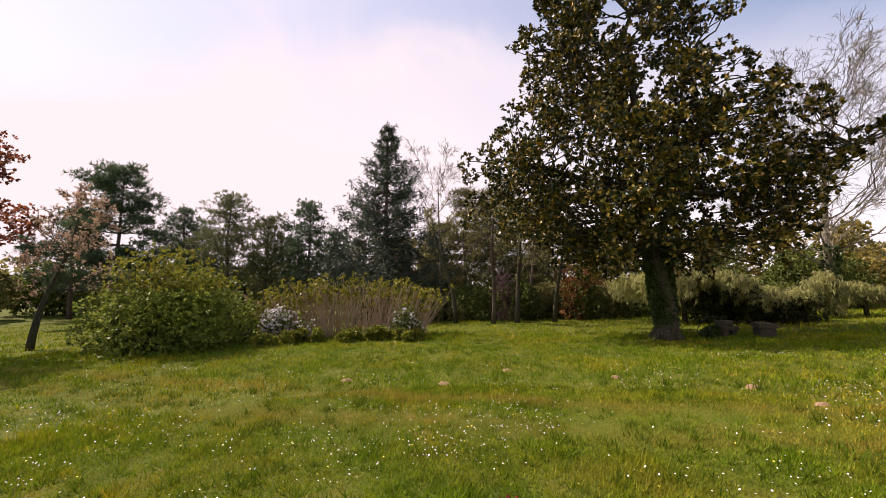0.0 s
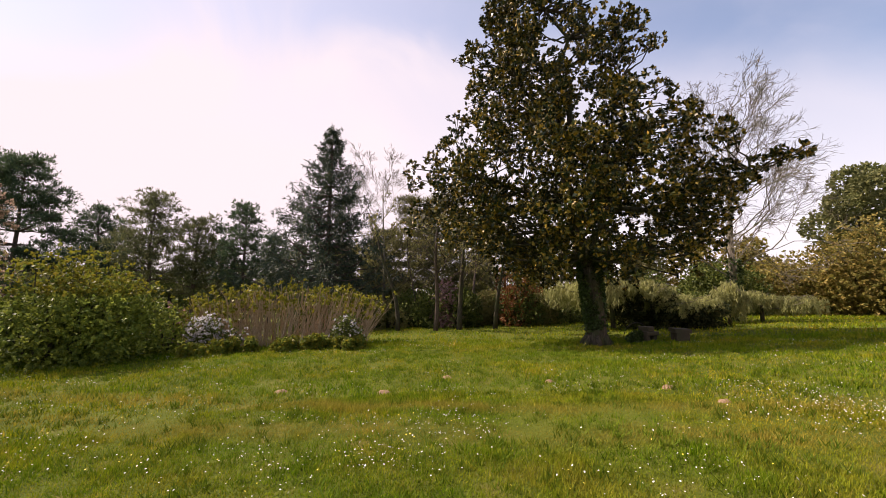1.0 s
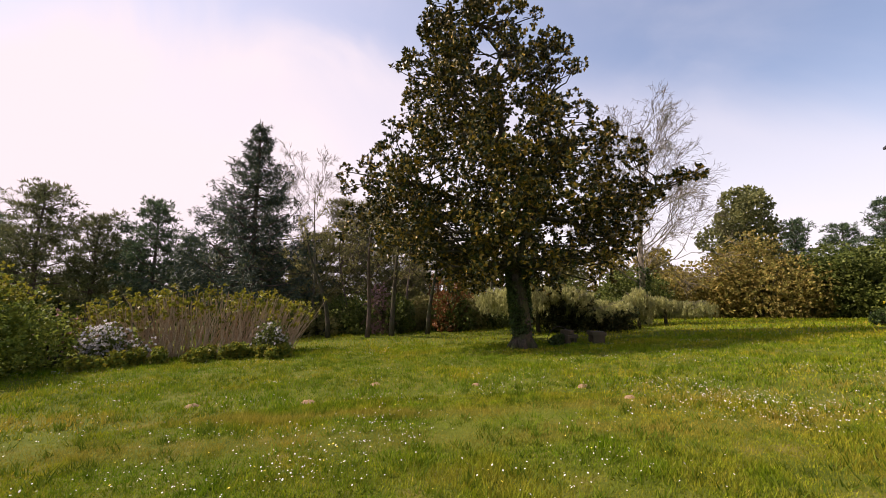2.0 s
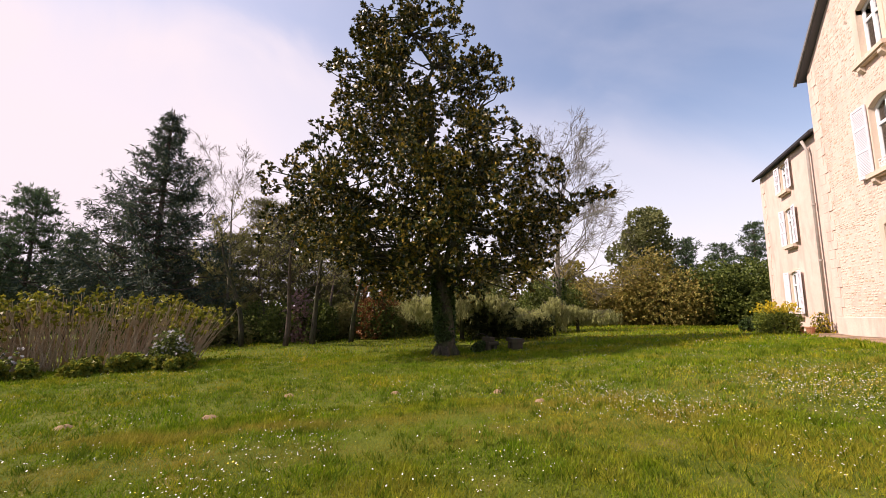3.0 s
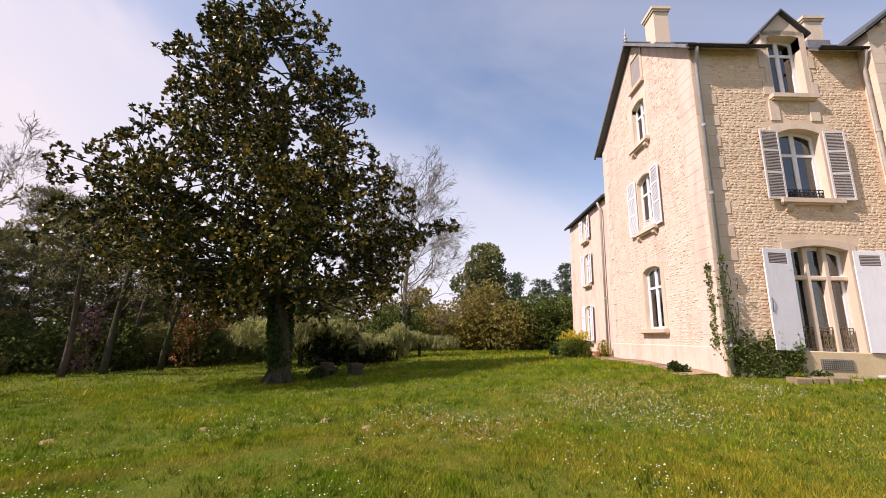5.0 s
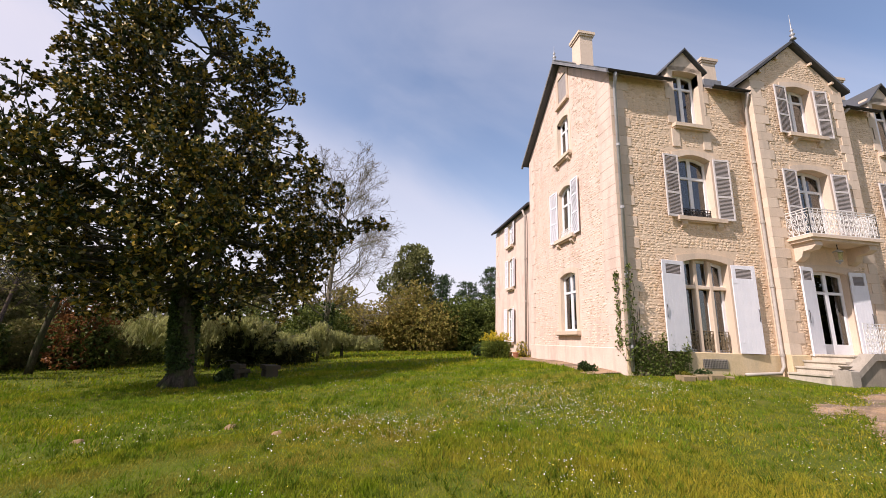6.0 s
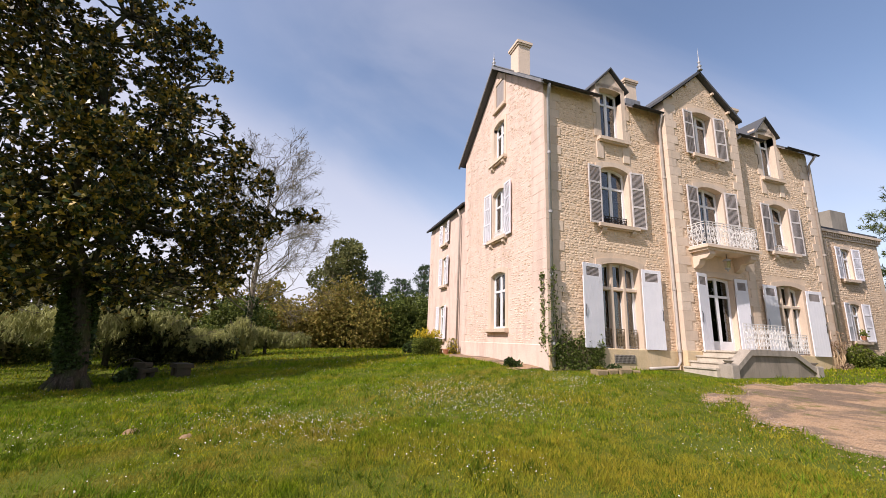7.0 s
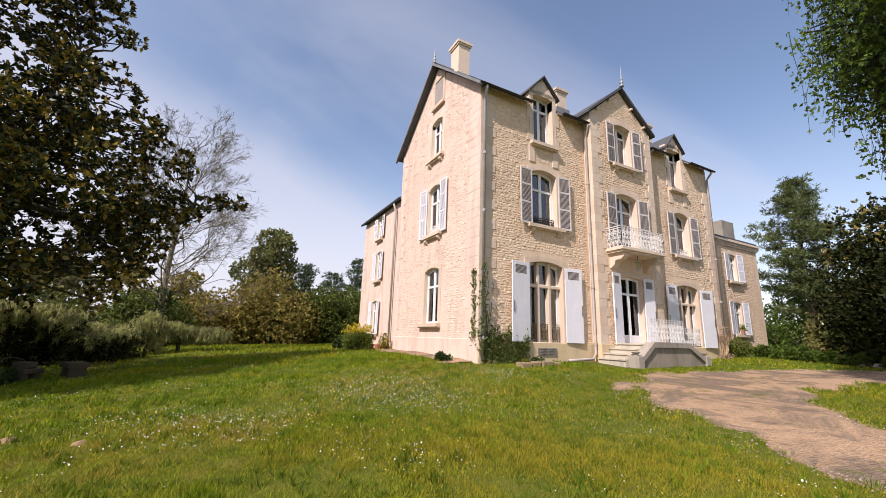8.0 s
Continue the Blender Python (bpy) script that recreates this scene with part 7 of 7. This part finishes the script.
# ---- grass and daisies ------------------------------------------------------
def grass_mat():
    m = Mat("grass_blades", 0.85, 0, 0.08)
    by = m.ramp(m.rnd(), [(0.0, (0.10, 0.175, 0.005)), (0.45, (0.195, 0.275, 0.009)), (0.8, (0.30, 0.32, 0.016)), (1.0, (0.40, 0.33, 0.06))])
    big = m.ramp(m.noise(0.45, 4), [(0.36, (0.65, 0.85, 0.6)), (0.52, (1.0, 1.0, 1.0)), (0.66, (1.4, 1.1, 1.0))])
    col = m.mix(1.0, by, big, "MULTIPLY")
    tuft = m.ramp(m.noise(5.0, 6, rough=0.75), [(0.34, (0.42, 0.5, 0.4)), (0.5, (0.95, 0.96, 0.92)), (0.66, (1.5, 1.36, 1.25))])
    col = m.mix(1.0, col, tuft, "MULTIPLY")
    # drier, yellower turf near the drive and in worn spots of the lawn
    c = m.n("TexCoord")
    far = m.n("VectorMath")
    far.operation = "DISTANCE"
    far.inputs[1].default_value = (-7.6, 0.6, -0.4)
    m.link(c.outputs["Object"], far.inputs[0])
    near = m.n("MapRange")
    near.inputs["From Min"].default_value, near.inputs["From Max"].default_value = 1.5, 9.0
    near.inputs["To Min"].default_value, near.inputs["To Max"].default_value = 0.34, 0.0
    m.link(far.outputs["Value"], near.inputs["Value"])
    dry = m.n("Math")
    m.link(near.outputs["Result"], dry.inputs[0])
    m.link(m.noise(0.9, 6, rough=0.7), dry.inputs[1])
    col = m.mix(m.ramp(dry.outputs["Value"], [(0.46, (0, 0, 0)), (0.80, (0.62, 0.62, 0.62))]), col, (0.32, 0.255, 0.032))
    # straw-coloured wheel track worn across the lawn
    for gap in (0.0, 1.05):
        line = m.n("VectorMath")
        line.operation = "DOT_PRODUCT"
        line.inputs[1].default_value = (0.84, 0.54, 0)
        m.link(c.outputs["Object"], line.inputs[0])
        bend = m.n("Math")
        bend.operation = "ADD"
        m.link(line.outputs["Value"], bend.inputs[0])
        wave = m.n("MapRange")
        wave.inputs["To Min"].default_value, wave.inputs["To Max"].default_value = 0.55 - gap, -0.55 - gap
        m.link(m.noise(0.6, 3), wave.inputs["Value"])
        m.link(wave.outputs["Result"], bend.inputs[1])
        off = m.n("Math")
        off.operation = "ABSOLUTE"
        m.link(bend.outputs["Value"], off.inputs[0])
        band = m.n("MapRange")
        band.inputs["From Min"].default_value, band.inputs["From Max"].default_value = 0.1, 0.42
        band.inputs["To Min"].default_value, band.inputs["To Max"].default_value = 0.6, 0.0
        m.link(off.outputs["Value"], band.inputs["Value"])
        col = m.mix(band.outputs["Result"], col, (0.36, 0.27, 0.05))
    m.color(col)
    tr = m.n("BsdfTranslucent")
    m.link(col, tr.inputs["Color"])
    mx = m.n("MixShader", Fac=0.3)
    m.link(m.p.outputs["BSDF"], mx.inputs[1])
    m.link(tr.outputs["BSDF"], mx.inputs[2])
    m.link(mx.outputs["Shader"], m.t.nodes["Material Output"].inputs["Surface"])
    return m.m


def on_lawn(x, y):
    ok = drive_side(x, y) < 0.02
    ok &= ~((x > -0.15) & (x < 12.4) & (y < 0.12))
    ok &= ~((x > -1.9) & (x < 0) & (y < -4.0) & (y > -9.2))
    ok &= ~((x > 0.1) & (x < 7.6) & (y < 0.88))
    ok &= np.hypot(x - 3.2, y - 12.4) > 0.4
    return ok


def lush(x, y):
    """Slow change of the grass's height over the lawn."""
    track = np.exp(-(((x + 9.2) * 0.84 + (y - 13.7) * 0.54) / 0.45) ** 2) + np.exp(-(((x + 8.2) * 0.84 + (y - 13.1) * 0.54) / 0.4) ** 2)
    worn = (1 - 0.55 * np.clip(track, 0, 1)) * np.clip(0.35 - 0.5 * drive_side(x, y), 0.3, 1.0)
    return worn * 0.75 + 0.35 * np.sin(x * 0.9 + 1.3 * np.sin(y * 0.6)) * np.cos(y * 0.8 - 0.4 * x) + 0.9 * np.clip(np.sin(x * 5.1 + np.sin(y * 2.3)) * np.sin(y * 4.7 + np.sin(x * 1.9)), 0, 1) ** 3 + 0.25 * np.sin(x * 2.7 - y * 1.9)


def sward(name, label, n, centre, r0, r1, tall, wide, seed, power=1.0, arc=(-100, 125)):
    rng = np.random.default_rng(seed)
    a = rng.uniform(radians(arc[0]), radians(arc[1]), n)
    d = r0 + (r1 - r0) * rng.random(n) ** power
    x, y = centre[0] + d * np.cos(a), centre[1] + d * np.sin(a)
    ok = on_lawn(x, y)
    x, y = x[ok], y[ok]
    n = len(x)
    z = lie(x, y) - 0.01
    h = tall * np.clip(lush(x, y), 0.68, 1.75) * rng.uniform(0.5, 1.3, n)
    b = rng.uniform(0, 2 * np.pi, n)
    lean = rng.normal(size=(n, 2)) * 0.42 * h[:, None]
    w = wide * rng.uniform(0.6, 1.3, n)
    p0 = np.stack([x - np.cos(b) * w, y - np.sin(b) * w, z], axis=1)
    p1 = np.stack([x + np.cos(b) * w, y + np.sin(b) * w, z], axis=1)
    p2 = np.stack([x + lean[:, 0], y + lean[:, 1], z + h], axis=1)
    o = quads(name, np.stack([p0, p1, p2], axis=1), M_grass, 3)
    return tagged(o, label, "grass", kind="stuff")


M_grass = grass_mat()
MID = (-10.4, 7.1)
sward("grass", "short uneven spring grass of the lawn", 410000, MID, 1.2, 7.0, 0.055, 0.005, 1, 0.66)
sward("grass", "spring grass over the middle of the lawn", 270000, MID, 6.0, 16.0, 0.07, 0.010, 2, 0.7)
sward("grass", "longer grass towards the lawn's edge", 125000, MID, 13.0, 34.0, 0.10, 0.022, 3, 0.75)

sward("grass", "short grass behind the way", 70000, MID, 0.2, 9.0, 0.055, 0.009, 4, 0.55, (120, 265))
sward("grass", "short grass underfoot", 45000, MID, 0.05, 1.7, 0.05, 0.005, 5, 0.55, (-105, 130))


def tufts():
    """Coarser, darker clumps of longer blades and broad weeds among the grass."""
    rng = np.random.default_rng(13)
    n = 5200
    a, d = rng.uniform(radians(-95), radians(120), n), 1.6 + 15 * rng.random(n) ** 0.7
    x, y = MID[0] + d * np.cos(a), MID[1] + d * np.sin(a)
    ok = on_lawn(x, y)
    x, y = np.repeat(x[ok], 18), np.repeat(y[ok], 18)
    n = len(x)
    x, y = x + rng.normal(size=n) * 0.045, y + rng.normal(size=n) * 0.045
    z = lie(x, y) - 0.01
    h = rng.uniform(0.05, 0.13, n)
    b = rng.uniform(0, 2 * np.pi, n)
    w = rng.uniform(0.004, 0.010, n)
    lean = rng.normal(size=(n, 2)) * 0.5 * h[:, None]
    p0 = np.stack([x - np.cos(b) * w, y - np.sin(b) * w, z], axis=1)
    p1 = np.stack([x + np.cos(b) * w, y + np.sin(b) * w, z], axis=1)
    p2 = np.stack([x + lean[:, 0], y + lean[:, 1], z + h], axis=1)
    o = quads("grass_tufts", np.stack([p0, p1, p2], axis=1), leafy("tuft_blades", [(0.07, 0.13, 0.008), (0.13, 0.2, 0.012), (0.2, 0.25, 0.02)], 0.3, 0.7, 0.1), 3)
    tagged(o, "darker tufts of longer grass standing in the lawn", "grass", kind="stuff")


tufts()


def daisies():
    rng = np.random.default_rng(9)
    n = 150000
    a, d = rng.uniform(radians(-80), radians(110), n), 1.9 + 14 * rng.random(n) ** 0.6
    x, y = MID[0] + d * np.cos(a), MID[1] + d * np.sin(a)
    patch = np.sin(x * 1.1 + 2.2 * np.sin(y * 0.7)) * np.cos(y * 1.3 - 0.8 * x) + 0.5 * np.sin(x * 3.3 + y * 2.1)
    near_house = sum(k * np.exp(-((x - cx) ** 2 + (y - cy) ** 2) / w) for cx, cy, w, k in ((-2.4, 3.6, 3.0, 0.5), (-3.9, 6.5, 0.7, 0.9), (-2.7, 4.1, 0.8, 0.8), (-1.9, 3.3, 1.2, 0.7), (-3.6, 2.8, 0.6, 0.5), (-1.4, 0.3, 0.6, 0.9), (-3.0, 7.3, 0.4, 0.5), (-5.6, 4.8, 0.6, 0.4), (-7.4, 10.6, 0.8, 0.3)))
    keep = (patch * 0.15 + rng.random(n) + near_house * 0.9 > 0.983) & on_lawn(x, y)
    x, y = x[keep], y[keep]
    n = len(x)
    z = lie(x, y) + 0.035 + 0.035 * rng.random(n) * np.clip(lush(x, y), 0.4, 1.3)
    r = rng.uniform(0.005, 0.0095, n)
    tilt = rng.normal(size=(n, 2)) * 0.35
    ang = np.arange(6) * np.pi / 3
    px = x[:, None] + r[:, None] * np.cos(ang)
    py = y[:, None] + r[:, None] * np.sin(ang)
    pz = z[:, None] + r[:, None] * (np.cos(ang) * tilt[:, :1] + np.sin(ang) * tilt[:, 1:])
    yellow = (rng.random(n) < 0.12 + 0.5 * np.exp(-((x + 1.2) ** 2 + (y - 2.9) ** 2) / 2.0))
    co = np.stack([px, py, pz], axis=-1)
    M_d = plain("daisy_white", (0.64, 0.61, 0.55), (0.78, 0.75, 0.68), 30, 0.6)
    M_y = plain("buttercup_yellow", (0.70, 0.55, 0.04), (0.8, 0.66, 0.08), 30, 0.6)
    tagged(quads("daisies", co[~yellow], M_d, 6), "tiny white daisies scattered over the lawn", "flowers", kind="stuff")
    tagged(quads("buttercups", co[yellow], M_y, 6), "small yellow flowers scattered in the grass", "flowers", kind="stuff")


daisies()


# bare earth spots and dead leaves
def earth_spot(x, y, r, seed):
    rs = random.Random(seed)
    g = Geo()
    n = 12
    g.v.append((x, y, gz(x, y) + 0.035))
    for ring_r, up in ((0.55, 0.03), (1.0, -0.01)):
        for k in range(n):
            a = 2 * math.pi * k / n
            q = r * ring_r * rs.uniform(0.75, 1.2)
            px, py = x + q * math.cos(a), y + q * math.sin(a) * 0.8
            g.v.append((px, py, gz(px, py) + up * rs.uniform(0.7, 1.3)))
    for k in range(n):
        j = (k + 1) % n
        g.f += [(0, 1 + k, 1 + j), (1 + k, 1 + n + k, 1 + n + j, 1 + j)]
    o = g.ob("earth_mound", M_earth, smooth=True)
    return tagged(o, "small crumbled mound of bare brown earth", "mound", "earth mounds")


M_earth = plain("bare_earth", (0.20, 0.12, 0.06), (0.34, 0.23, 0.13), 12, 0.95, bump=0.8, fine=60)
for i, (x, y, r) in enumerate([(-5.85, 12.7, 0.14), (-4.25, 12.65, 0.13), (-3.55, 10.8, 0.12), (-3.15, 8.95, 0.13), (-3.65, 8.15, 0.12), (-6.95, 14.1, 0.12)]):
    earth_spot(x, y, r, 400 + i)
